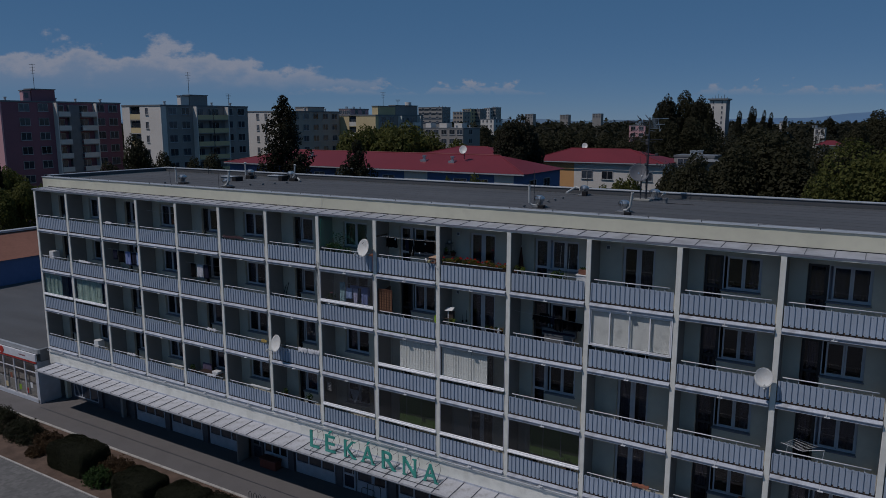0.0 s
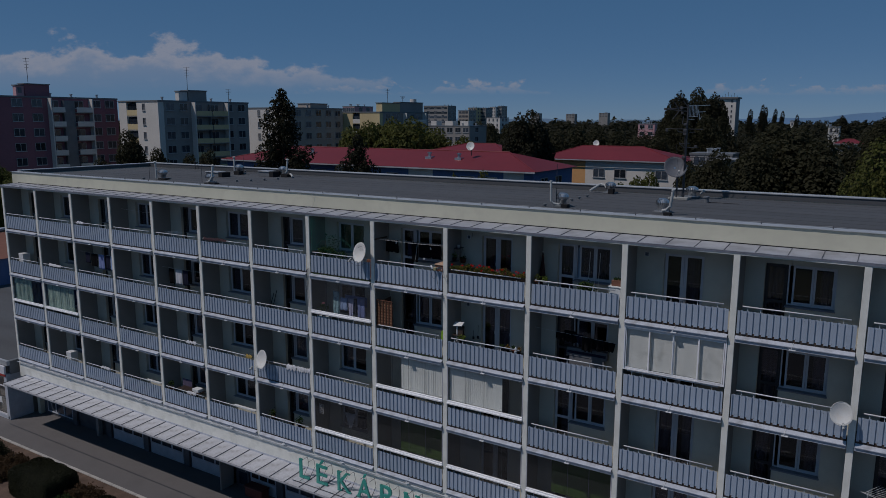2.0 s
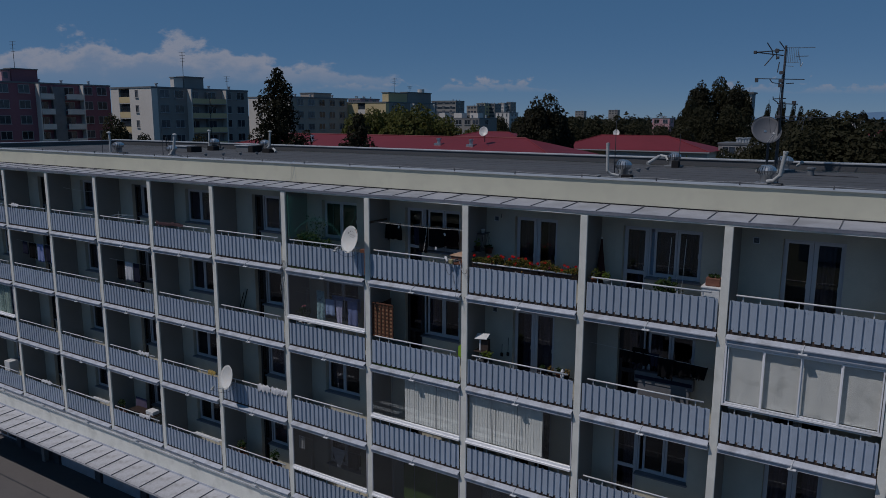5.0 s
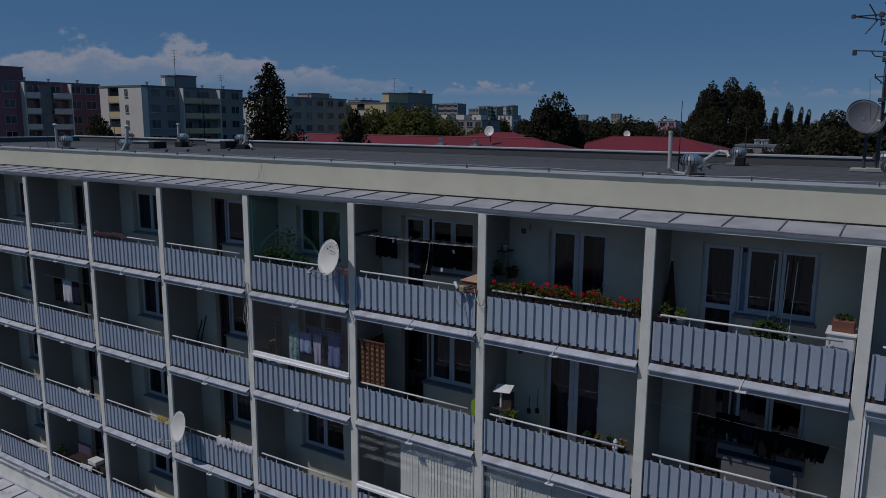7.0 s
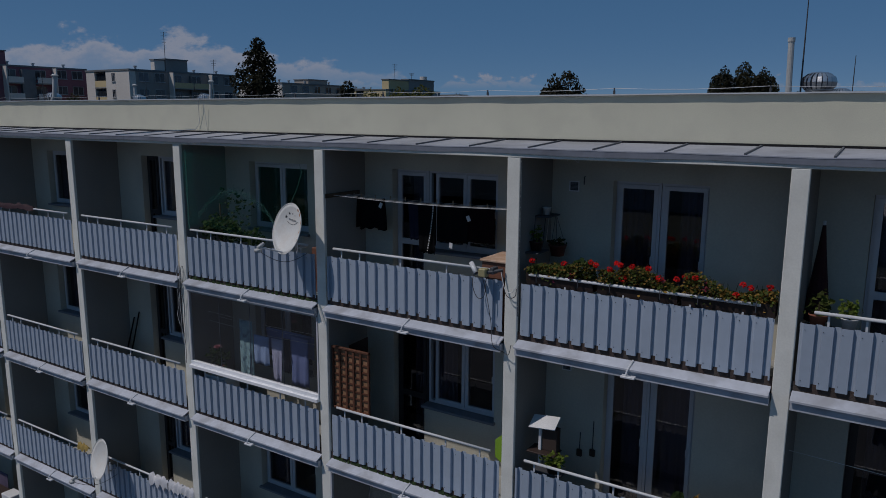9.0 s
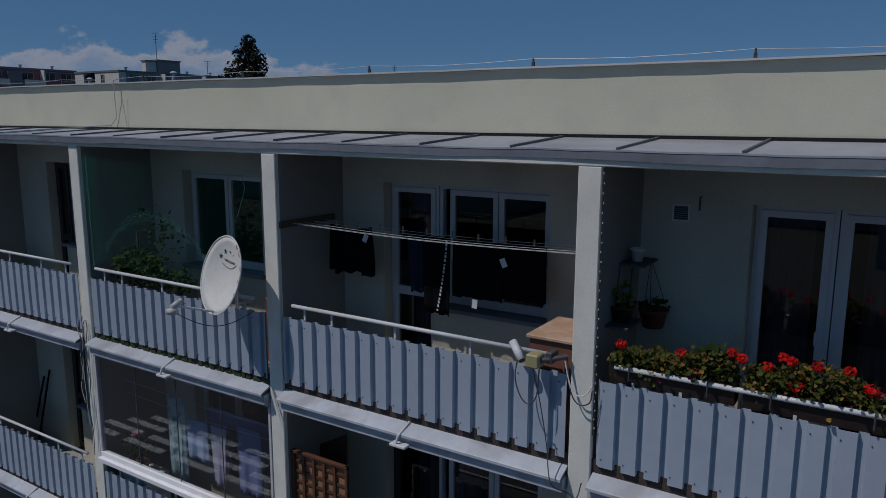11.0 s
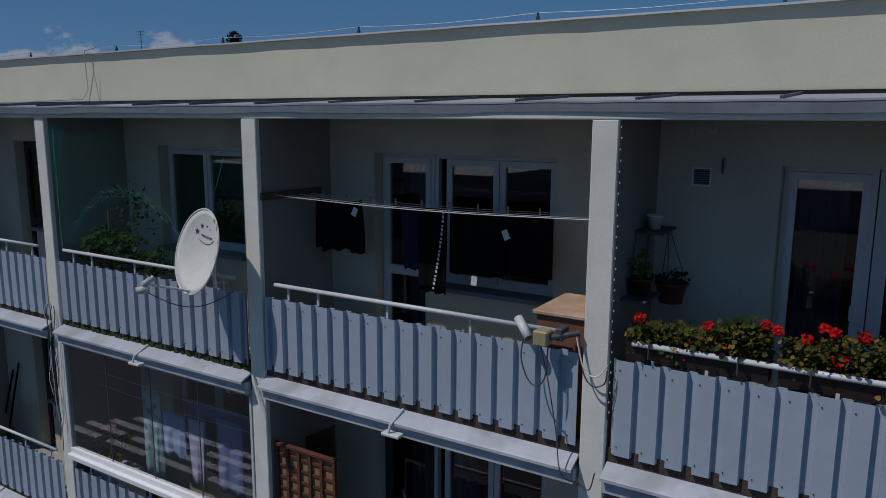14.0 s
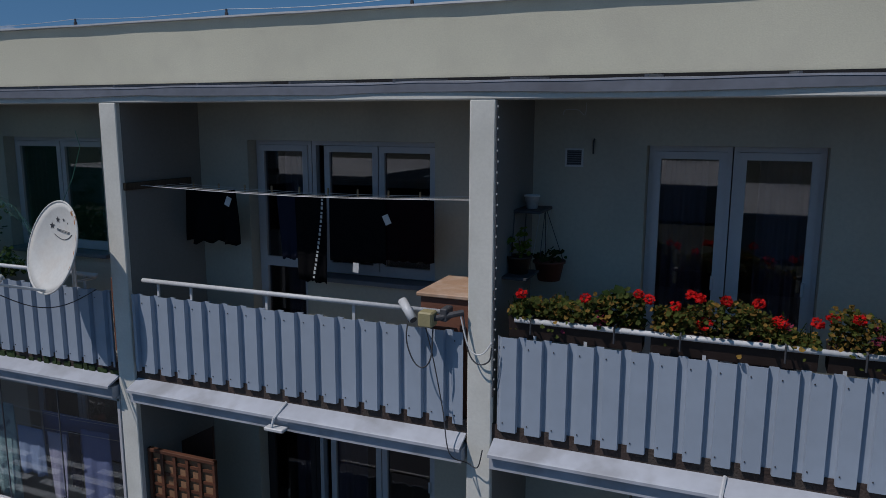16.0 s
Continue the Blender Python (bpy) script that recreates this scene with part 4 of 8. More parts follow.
def panel_house(name, label, x0, x1, y0, y1, top, side, front, storeys, front_ys=(), side_xs=(), storey=2.65, recess=None, edge=None):
    """A flat-roofed panel house whose long front faces +x and whose gable faces -y."""
    h = thing(name, (0, 0, 0), label, "building")
    part("wall", bx(B(), x0, y0 + 0.02, GROUND, x1, y1, top - 0.3), front, h)
    if recess:
        r0, r1, rail_m = recess
        for a, b in ((x0, r0), (r1, x1 - 0.02)):
            part("gable", bx(B(), a, y0 - 1.2, GROUND, b, y0 + 0.018, top - 0.3), side, h)
        for s in range(storeys):
            z = top - 2.85 - s * storey
            lg = part("loggia", bx(B(), r0, y0 - 1.15, z - 0.15, r1, y0 + 0.018, z), side, h)
            part("balcony_front", bx(B(), r0 + 0.002, y0 - 1.18, z + 0.002, r1 - 0.002, y0 - 1.10, z + 1.05), rail_m, lg)
            part("pane", bx(B(), r0 + 0.1, y0 - 0.9, z + 1.06, r1 - 0.1, y0 - 0.86, z + 2.3), FARGLASS, lg)
    else:
        part("gable", bx(B(), x0, y0 - 0.25, GROUND, x1 - 0.02, y0 + 0.018, top - 0.3), side, h)
    yr = y0 - (1.3 if recess else 0.35)
    part("roof", bx(bx(B(), x0 - 0.1, yr, top - 0.3, x1 + 0.1, y1 + 0.1, top - 0.02), x0 + 0.3, y0 + 0.1, top - 0.02, x1 - 0.3, y1 - 0.3, top), edge or COPING_DARK, h)
    for s in range(storeys):
        z = top - 1.95 - s * storey
        for y in front_ys:
            far_window(h, x1 + 0.03, y, z, "x")
        for x in side_xs:
            far_window(h, x, y0 - (1.23 if recess else 0.28), z, "n" if recess or side is WHITEREND else "y")
    for i in range(5):
        yy = y0 + (y1 - y0) * (i + 0.5) / 5
        bm = B()
        rod(bm, (x1 - 3.0 - (i % 2), yy, top), (x1 - 3.0 - (i % 2), yy, top + 0.55), 0.2, 8)
        rod(bm, (x1 - 3.0 - (i % 2), yy, top + 0.55), (x1 - 3.0 - (i % 2), yy, top + 0.7), 0.32, 8)
        part("roof_vent", bm, COPING, h)
    return h


def along(u, d):
    return far(u, d)[:2]


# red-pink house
h = panel_house("apartment_house", "red-pink panel house with white balcony fronts", -128.6, -116.6, 44.9, 68.9, 23.4, PINKLIGHT, PINK_SHADED, 8, (48.9, 52.5, 64.2, 67.1), (-119.6, -123.6))
balcony_block(h, -116.6, 23.4, 8, 54.5, 62.9, 57.2, 59.4, WHITEREND, PINK_SHADED)
roof_box(h, -119.8, 51.2, -117.6, 55.7, 23.4, 25.5, PINK_SHADED)
an = roof_box(h, -118.9, 49.7, -117.9, 51.15, 23.4, 25.2, PINKLIGHT, "annex")
part("hatch", bx(B(), -117.9, 50.0, 23.9, -117.86, 50.7, 24.9), COPING_DARK, an)
far_aerial(h, -118.6, 52.4, 25.68, 4.6)
# white and grey house
h = panel_house("apartment_house", "white-gabled grey panel house with ochre balcony fronts", -111.0, -99.2, 66.5, 87.6, 22.8, WHITEREND, GREYREND, 8, (67.9, 71.0, 82.3, 85.6), (-103.4,), recess=(-108.6, -105.5, YELLOWREND))
balcony_block(h, -99.2, 22.8, 8, 72.8, 81.2, 76.9, 77.1, YELLOWREND, GREYREND)
roof_box(h, -101.9, 73.0, -100.0, 77.4, 22.8, 24.7, GREYREND)
roof_box(h, -101.2, 70.9, -100.2, 72.9, 22.8, 24.5, WHITEREND, "annex")
far_aerial(h, -100.9, 73.6, 24.88, 4.4)
far_aerial(h, -101.0, 84.0, 22.8, 2.6)
# third panel house: white gable, brown-grey front
h = panel_house("apartment_house", "white-gabled brown-grey panel house", -112.1, -99.5, 100, 119, 22.0, WHITEREND, BROWNREND, 8, (103, 106.5, 110, 113.5, 117), (-108.6, -105.9))
roof_box(h, -105.5, 109.5, -101.5, 115.5, 22.0, 22.9, BROWNREND)
# fourth: yellow gable, dark roof edge, grey front
h = panel_house("apartment_house", "yellow-gabled panel house with dark roof edge and white balconies", -100.3, -88.7, 121, 141.3, 21.2, YELLOWREND, GREYREND, 7, (123, 126.5, 140), (), recess=(-97.0, -94.8, WHITEREND))
balcony_block(h, -88.7, 21.2, 7, 129.5, 138.6, 133.4, 134.4, WHITEREND, GREYREND)
roof_box(h, -91.0, 121.5, -89.2, 129.0, 21.2, 23.2, YELLOWREND)
roof_box(h, -91.2, 129.1, -89.2, 139.4, 21.2, 23.5, GREYREND)
part("tank", rod(B(), (-90.2, 136.4, 23.66), (-90.2, 136.4, 24.5), 0.85, 14), WHITEREND, h)
far_aerial(h, -90.1, 125.0, 23.38, 3.4)
far_aerial(h, -90.1, 131.5, 23.68, 1.4)
# far blocks: start, distance, width, top, material
for u0, d, w, top, m, label in ((-0.138, 260, 5.2, 23.8, PINKLIGHT, "far pinkish house end above the trees"), (-0.0325, 480, 18, 28.0, GREYREND, "long banded grey tower block above the trees"),
                                (0.0131, 500, 8, 25.4, BROWNREND, "dark brown far block above the trees"), (0.026, 560, 7, 28.2, YELLOWREND, "far yellowish tower block above the trees"),
                                (0.0395, 565, 6.5, 28.1, GREYREND, "far grey tower block above the trees"), (0.0543, 620, 5.5, 29.7, WHITEREND, "far white tower block above the trees"),
                                (0.0655, 622, 3.2, 30.4, BROWNREND, "far dark tower block above the trees"), (0.0503, 400, 8, 20.5, WHITEREND, "far low white hall among the trees")):
    gx, gy = along(u0, d)
    tb = panel_house("tower_block", label, gx, gx + w, gy, gy + 10, top, m, m, 4, (gy + 3, gy + 7), (gx + w * 0.2, gx + w * 0.5, gx + w * 0.8))
    if w == 18:
        for i in range(4):
            part("window_band", bx(B(), gx + 0.4, gy - 0.32, top - 2.2 - i * 2.8, gx + w - 0.4, gy - 0.26, top - 1.0 - i * 2.8), FARGLASS, tb)
for u0, top in ((0.109, 27.0), (0.1556, 26.2), (0.199, 27.6)):
    gx, gy = along(u0, 900)
    panel_house("tower_block", "far greyish block on the horizon", gx, gx + 11, gy, gy + 8, top, GREYREND, GREYREND, 2, (gy + 3,), (gx + 2, gx + 5.5, gx + 9))
gx, gy = along(-0.0266, 225)
low = panel_house("low_house", "low grey-lilac house with white roof boxes", gx, gx + 14.2, gy, gy + 10, 17.6, GREYREND, GREYREND, 3, (gy + 4,), (gx + 2, gx + 4.8, gx + 7.6, gx + 10.4, gx + 13))
for dx, w in ((0.3, 1.9), (5.2, 2.6), (10.4, 2.7)):
    part("roof_box", bx(B(), gx + dx, gy + 1, 17.6, gx + dx + w, gy + 4, 18.9), WHITEREND, low)
# pale tower with dark side and wide crown among the trees
gx, gy = along(0.354, 400)
tower = panel_house("tower_block", "pale tall tower block with dark top among trees", gx, gx + 8.6, gy, gy + 10, 30.4, WHITEREND, COPING_DARK, 10, (), (gx + 2, gx + 6.5))
part("crown", bx(B(), gx - 0.9, gy - 1.2, 30.4, gx + 9.5, gy + 10.5, 31.2), COPING_DARK, tower)
for i in range(6):
    part("aerial", rod(B(), (gx + 0.8 + i * 1.5, gy + 3, 31.2), (gx + 0.8 + i * 1.5, gy + 3, 32.0 + (i * 7 % 5) * 0.45), 0.10, 6), DARKMETAL, tower)
for u0, d, w, top, m in ((0.2488, 300, 6.6, 17.9, PINKLIGHT), (0.449, 400, 4, 18.6, WHITEREND), (0.4958, 250, 3.3, 17.3, WHITEREND)):
    gx, gy = along(u0, d)
    panel_house("low_house", "pale low house among the trees", gx, gx + w, gy, gy + 6, top, m, m, 2, (gy + 3,), (gx + w * 0.25, gx + w * 0.75))
# low flat-roofed house half hidden in the trees
(gx, gy), (gx2, gy2) = along(0.3032, 118), along(0.3654, 118)
fh = panel_house("low_house", "low white-walled house with pale flat roof among the trees", gx, gx2, gy2, gy2 + 5.0, 14.2, GREYREND, GREYREND, 3, (gy2 + 2.5,), (gx + 1.5, gx + 4.4))
part("porch", bx(B(), gx2 - 2.2, gy2 - 1.6, 13.3, gx2 + 1.0, gy2 - 0.36, 13.6), COPING, fh)


# ---- red-roofed houses ----
def hip_house(label, x0, x1, y0, y1, eave, ridge, walls, wins, hips=(6, 6)):
    h = thing("red_roofed_house", (0, 0, 0), label, "building")
    xs = [x0] + [w[0] for w in walls[1:]] + [x1]
    for (a, m), b in zip(walls, xs[1:]):
        part("wall", bx(B(), a, y0 + 0.6, GROUND, b, y1 - 0.6, eave - 0.02), m, h)
    bm = B()
    ym = (y0 + y1) / 2
    e = [(x0 - 0.5, y0, eave), (x1 + 0.5, y0, eave), (x1 + 0.5, y1, eave), (x0 - 0.5, y1, eave)]
    r = [(x0 + hips[0], ym, ridge), (x1 - hips[1], ym, ridge)]
    quad(bm, e[0], e[1], r[1], r[0])
    quad(bm, e[2], e[3], r[0], r[1])
    bm.faces.new([bm.verts.new(p) for p in (e[1], e[2], r[1])])
    bm.faces.new([bm.verts.new(p) for p in (e[3], e[0], r[0])])
    quad(bm, *e[::-1])
    roof = part("roof", bm, REDROOF, h)
    sm = B()
    tube(sm, [e[0], r[0], r[1], e[1]], 0.09, 6)
    part("ridge_cap", sm, REDROOF, roof)
    part("gutter", bx(B(), x0 - 0.5, y0 - 0.15, eave - 0.16, x1 + 0.5, y0 - 0.02, eave - 0.02), COPING, h)
    for x, z in wins:
        far_window(h, x, y0 + 0.57, z, "y")
    return h


ra = hip_house("blue-walled house with broad red hip roof", -66, -16.4, 50.9, 63.6, 13.5, 15.35, [(-66, BLUEREND), (-45, WHITEREND), (-40, BLUEREND), (-33.5, WHITEREND), (-29.9, BLUEREND), (-20.2, WHITEREND), (-17.6, BLUEREND)],
               [(x, 11.3) for x in (-57, -48, -42.5, -36, -25, -22)], (8, 6))
for y in (54.4, 58.6):
    far_window(ra, -16.37, y, 11.2, "x")
for x, y in ((-32.2, 54.4), (-27.8, 54.3), (-51.9, 54.5)):
    z = 13.5 + (y - 50.9) / 6.35 * 1.85
    bm = B()
    bx(bm, x - 0.45, y - 0.4, z - 0.2, x + 0.45, y + 0.4, z + 0.15)
    rod(bm, (x, y, z + 0.15), (x, y, z + 0.55), 0.22, 10)
    rod(bm, (x, y, z + 0.55), (x, y, z + 0.72), 0.3, 10)
    part("roof_vent", bm, GALV, ra)
rb = hip_house("house with red hip roof and white and orange walls", -32.3, -9.8, 88.6, 100.6, 13.0, 15.0, [(-31.3, ORANGEREND), (-24.6, WHITEREND)],
               [(x, 10.2) for x in (-28.8, -22.3, -18.8, -12.3)] + [(x, 7.4) for x in (-28.8, -22.3, -18.8, -12.3)], (5, 7))
hip_house("house with red hip roof set behind", -46.6, -31.6, 74.6, 86.6, 14.1, 15.5, [(-52, BLUEREND)], [(-44, 12), (-36, 12)], (5, 5))


gx, gy = along(0.5026, 160)
hip_house("small red-roofed house among the gardens", gx, gx + 4.4, gy, gy + 6, 14.5, 15.4, [(gx, WHITEREND)], [(gx + 2.2, 12.4)], (1.4, 1.4))


# ---- satellite dishes ----
RUSTSPOT = mat("orange rust", (0.42, 0.17, 0.05), 0.9, 0.3, 20, 90, 0.2, stain=(0.55, 0.42, 0.28), stain_amount=0.6, stain_scale=30)


def dish(at, az, tilt, w, h, label, material=None, logo=False, arm_side=0.0):
    """An offset dish at its reflector's centre; az is the heading of its face, tilt its upward lean."""
    d = thing("satellite_dish", at, label, "satellite dish", "satellite dishes")
    material = material or DISHWHITE
    turn = Matrix.Rotation(radians(az + 90), 4, "Z") @ Matrix.Rotation(radians(-tilt), 4, "X")
    bm = B()
    n, rings = 40, 7
    grid = []
    for side in (0, 1):
        layer = []
        for i in range(1, rings + 1):
            rr = i / rings
            layer.append([bm.verts.new(turn @ Vector((w / 2 * rr * math.cos(2 * math.pi * k / n), 0.10 * (1 - rr * rr) * (w / 0.75) + side * 0.014, h / 2 * rr * math.sin(2 * math.pi * k / n)))) for k in range(n)])
        c = bm.verts.new(turn @ Vector((0, 0.10 * (w / 0.75) + side * 0.014, 0)))
        for k in range(n):
            bm.faces.new((c, layer[0][k], layer[0][(k + 1) % n]))
        for a, b in zip(layer, layer[1:]):
            for k in range(n):
                bm.faces.new((a[k], b[k], b[(k + 1) % n], a[(k + 1) % n]))
        grid.append(layer)
    for k in range(n):
        bm.faces.new((grid[0][-1][k], grid[1][-1][k], grid[1][-1][(k + 1) % n], grid[0][-1][(k + 1) % n]))
    ref = part("reflector", bm, material, d, "", True)
    rim = B()
    pts = [turn @ Vector((w / 2 * math.cos(2 * math.pi * k / n), 0.004, h / 2 * math.sin(2 * math.pi * k / n))) for k in range(n + 1)]
    tube(rim, pts, 0.009, 6)
    part("rim", rim, material, ref)
    foot, head = Vector((0, 0.03, -h / 2 + 0.03)), Vector((arm_side, -0.46 * (w / 0.75), -h / 2 + 0.05))
    arm = part("arm", rod(B(), turn @ foot, turn @ head, 0.013, 8), RAIL, d)
    lb = B()
    ax = (Vector((0, 0, 0.05)) - head).normalized()
    rod(lb, turn @ (head - ax * 0.03), turn @ (head + ax * 0.07), 0.032, 12)
    rod(lb, turn @ (head + ax * 0.07), turn @ (head + ax * 0.10), 0.024, 12, 0.03)
    bx(lb, *(turn @ (head + Vector((-0.04, -0.05, -0.10)))), *(turn @ (head + Vector((0.04, 0.03, -0.02)))))
    part("receiver_head", lb, PLASTICPIPE, d, "small grey receiver head", True)
    mb = B()
    rod(mb, turn @ Vector((0, 0.12, 0)), turn @ Vector((0, 0.2, 0)), 0.05, 10)
    back = turn @ Vector((0, 0.2, 0))
    rod(mb, (back.x, back.y, back.z - 0.35), (back.x, back.y, back.z + 0.1), 0.02, 8)
    rod(mb, (back.x, back.y, back.z - 0.3), (back.x + 0.02, back.y + 0.22, back.z - 0.3), 0.016, 8)
    part("bracket", mb, GALV, d)
    cb = B()
    p0 = turn @ (head + Vector((0, 0.02, -0.07)))
    p3 = Vector((back.x + 0.1, back.y + 0.15, back.z - 0.4))
    pts = []
    for i in range(13):
        t = i / 12
        p = p0.lerp(p3, t)
        p.z -= 0.16 * math.sin(math.pi * t)
        pts.append(p)
    tube(cb, pts, 0.005, 5)
    part("cable", cb, DARKMETAL, d)
    if logo:
        lg = B()

        def on(x, z):
            rr = min(1.0, math.hypot(x / (w / 2), z / (h / 2)))
            return turn @ Vector((x, 0.10 * (1 - rr * rr) * (w / 0.75) - 0.004, z))
        for x, z, r in ((-0.15, 0.20, 0.034), (-0.075, 0.26, 0.031), (0.01, 0.262, 0.019), (0.075, 0.235, 0.013)):
            vs = []
            for k in range(10):
                q = r * (1.0 if k % 2 == 0 else 0.42)
                vs.append(lg.verts.new(on(x + q * math.sin(k * math.pi / 5), z + q * math.cos(k * math.pi / 5))))
            lg.faces.new(vs)
        rn = random.Random(4)
        for x, z, a, b in ((0.20, 0.335, 0.045, 0.030), (0.265, 0.27, 0.03, 0.045), (0.325, 0.13, 0.018, 0.05), (0.315, -0.02, 0.022, 0.03), (0.30, -0.16, 0.014, 0.022)):
            rb, vs = B(), []
            for k in range(14):
                q = rn.uniform(0.55, 1.1)
                vs.append(rb.verts.new(on(x + a * q * math.sin(k * math.pi / 7), z + b * q * math.cos(k * math.pi / 7))))
            rb.faces.new(vs)
            part("rust_patch", rb, RUSTSPOT, ref, "orange rust at the rim")
        pts = [on(-0.12 + 0.29 * i / 12, 0.15 - 0.075 * math.sin(math.pi * (0.15 + 0.75 * i / 12)) + 0.01) for i in range(13)]
        tube(lg, pts, 0.003, 4)
        for i in range(2):
            z = 0.15 - i * 0.012
            tube(lg, [on(-0.09, z + 0.03), on(0.12, z + 0.005)], 0.0025, 4)
        tagged(part("emblem", lg, DARKMETAL, ref, "dark printed stars and swoosh"), kind="stuff")
    return d


dish((-0.42, -0.35, 13.80), -100, 16, 0.74, 0.86, "white oval satellite dish with rust stains on a balcony rail", logo=True)
dish((-6.44, -0.36, 8.04), -100, 16, 0.78, 0.90, "white oval satellite dish on a lower balcony rail")
dish((17.70, -0.42, 10.70), -78, 14, 0.62, 0.70, "round white satellite dish beside a balcony post")

# ---- roof ----
def turbine(x, y, r=0.24, h=0.62, label="shiny ribbed turbine ventilator on the flat roof"):
    t = thing("roof_turbine", (x, y, TOPZ), label, "roof ventilator", "roof turbines")
    part("base", bx(B(), -r * 1.5, -r * 1.3, 0, r * 1.5, r * 1.3, 0.07, 0.01), COPING_DARK, t)
    part("collar", lathe(B(), [(r * 0.85, 0.07), (r * 0.8, h * 0.48), (r * 0.95, h * 0.5), (r * 0.95, h * 0.54)], 20), GALV, t, "", True)
    ball = part("drum", lathe(B(), [(r * 0.9, h * 0.54), (r * 1.05, h * 0.66), (r * 1.02, h * 0.82), (r * 0.7, h * 0.95), (r * 0.05, h)], 24), SILL, t)
    bm = B()
    blade = [(0.93, 0.54), (1.16, 0.62), (1.22, 0.74), (1.1, 0.87), (0.72, 0.97)]
    me = None
    for k in range(20):
        a, b = 2 * math.pi * k / 20, 2 * math.pi * (k + 0.76) / 20
        lo = [bm.verts.new((r * p * math.cos(a), r * p * math.sin(a), h * z)) for p, z in blade]
        hi = [bm.verts.new((r * (p + 0.07) * math.cos(b), r * (p + 0.07) * math.sin(b), h * z)) for p, z in blade]
        for i in range(len(blade) - 1):
            bm.faces.new((lo[i], hi[i], hi[i + 1], lo[i + 1]))
    tagged(part("vane_ring", bm, GALV, ball, "ring of curved bright metal blades"), kind="stuff")
    part("cap", lathe(B(), [(r * 0.78, h * 0.965), (r * 0.6, h * 1.0), (r * 0.02, h * 1.02)], 20), GALV, t, "", True)
    return t


def bent_pipe(name, pts, r, label, material=None):
    bm = B()
    tube(bm, pts, r, 12)
    for p in pts[1:-1]:
        bmesh.ops.create_uvsphere(bm, u_segments=12, v_segments=8, radius=r * 1.06, matrix=Matrix.Translation(p))
    rod(bm, Vector(pts[-1]) - (Vector(pts[-1]) - Vector(pts[-2])).normalized() * 0.06, pts[-1], r * 1.18, 12)
    return solid(name, bm, material or PLASTICPIPE, label, "pipe")


R0 = TOPZ
for x, y, r, h in ((6.90, 3.80, 0.20, 0.57), (6.70, 10.25, 0.20, 0.54), (10.90, 4.05, 0.20, 0.55), (10.52, 10.35, 0.22, 0.52),
                   (-18.5, 4.0, 0.22, 0.56), (-14.15, 3.75, 0.20, 0.50), (-17.8, 9.3, 0.22, 0.62), (-14.1, 9.45, 0.22, 0.62)):
    turbine(x, y, r, h)
# pipes beside the turbines: an upright with a swan-neck foot
bent_pipe("vent_pipe", [(6.84, 3.62, R0 + 0.10), (6.62, 3.55, R0 + 0.14), (6.52, 3.50, R0 + 0.24), (6.50, 3.50, 16.86)], 0.046, "bent grey vent pipe standing beside a turbine")
bent_pipe("vent_pipe", [(5.82, 9.82, 15.90), (6.04, 10.45, 16.14), (6.12, 10.55, 16.17), (6.34, 10.48, 16.15), (6.45, 10.40, 16.02)], 0.060, "jointed pale duct running to a turbine")
bent_pipe("vent_pipe", [(10.98, 3.80, R0 + 0.12), (11.15, 3.66, R0 + 0.16), (11.32, 3.56, R0 + 0.32), (11.42, 3.50, 16.74)], 0.055, "bent grey vent pipe beside a turbine")
bent_pipe("vent_pipe", [(-18.98, 3.9, R0), (-18.98, 3.9, 16.4), (-19.02, 3.9, 16.77)], 0.050, "upright grey vent pipe on the flat roof")
bent_pipe("vent_pipe", [(-14.1, 3.55, R0 + 0.06), (-13.85, 3.5, R0 + 0.14), (-13.72, 3.55, R0 + 0.38), (-13.70, 3.6, 16.76)], 0.062, "thick swan-necked vent pipe on the flat roof")
bent_pipe("vent_pipe", [(-18.9, 9.9, R0), (-18.95, 9.95, 16.3), (-19.0, 10.0, 16.79)], 0.052, "slim upright vent pipe on the flat roof")
bent_pipe("vent_pipe", [(-13.8, 9.3, R0 + 0.2), (-13.72, 9.4, R0 + 0.34), (-13.7, 9.45, 16.82)], 0.050, "upright pale vent pipe on the flat roof")
bent_pipe("vent_pipe", [(-13.25, 9.2, R0 + 0.20), (-12.95, 9.0, R0 + 0.16), (-12.75, 8.85, R0 + 0.05)], 0.055, "short pale elbow pipe on the flat roof")
bent_pipe("vent_pipe", [(10.95, 10.2, R0 + 0.22), (11.05, 10.1, R0 + 0.30), (11.12, 10.05, R0 + 0.36)], 0.05, "short pale elbow pipe behind the mast")
for x, y, z in ((-19.02, 3.9, 16.77), (-13.70, 3.6, 16.76), (-13.7, 9.45, 16.82), (-19.0, 10.0, 16.79)):
    solid("pipe_cowl", lathe(B(), [(0.02, 0.0), (0.10, 0.0), (0.11, 0.02), (0.06, 0.06), (0.005, 0.075)], 14), PLASTICPIPE, "small grey cowl on a vent pipe", "pipe cowl", "", "pipe cowls", pose(x, y, z))
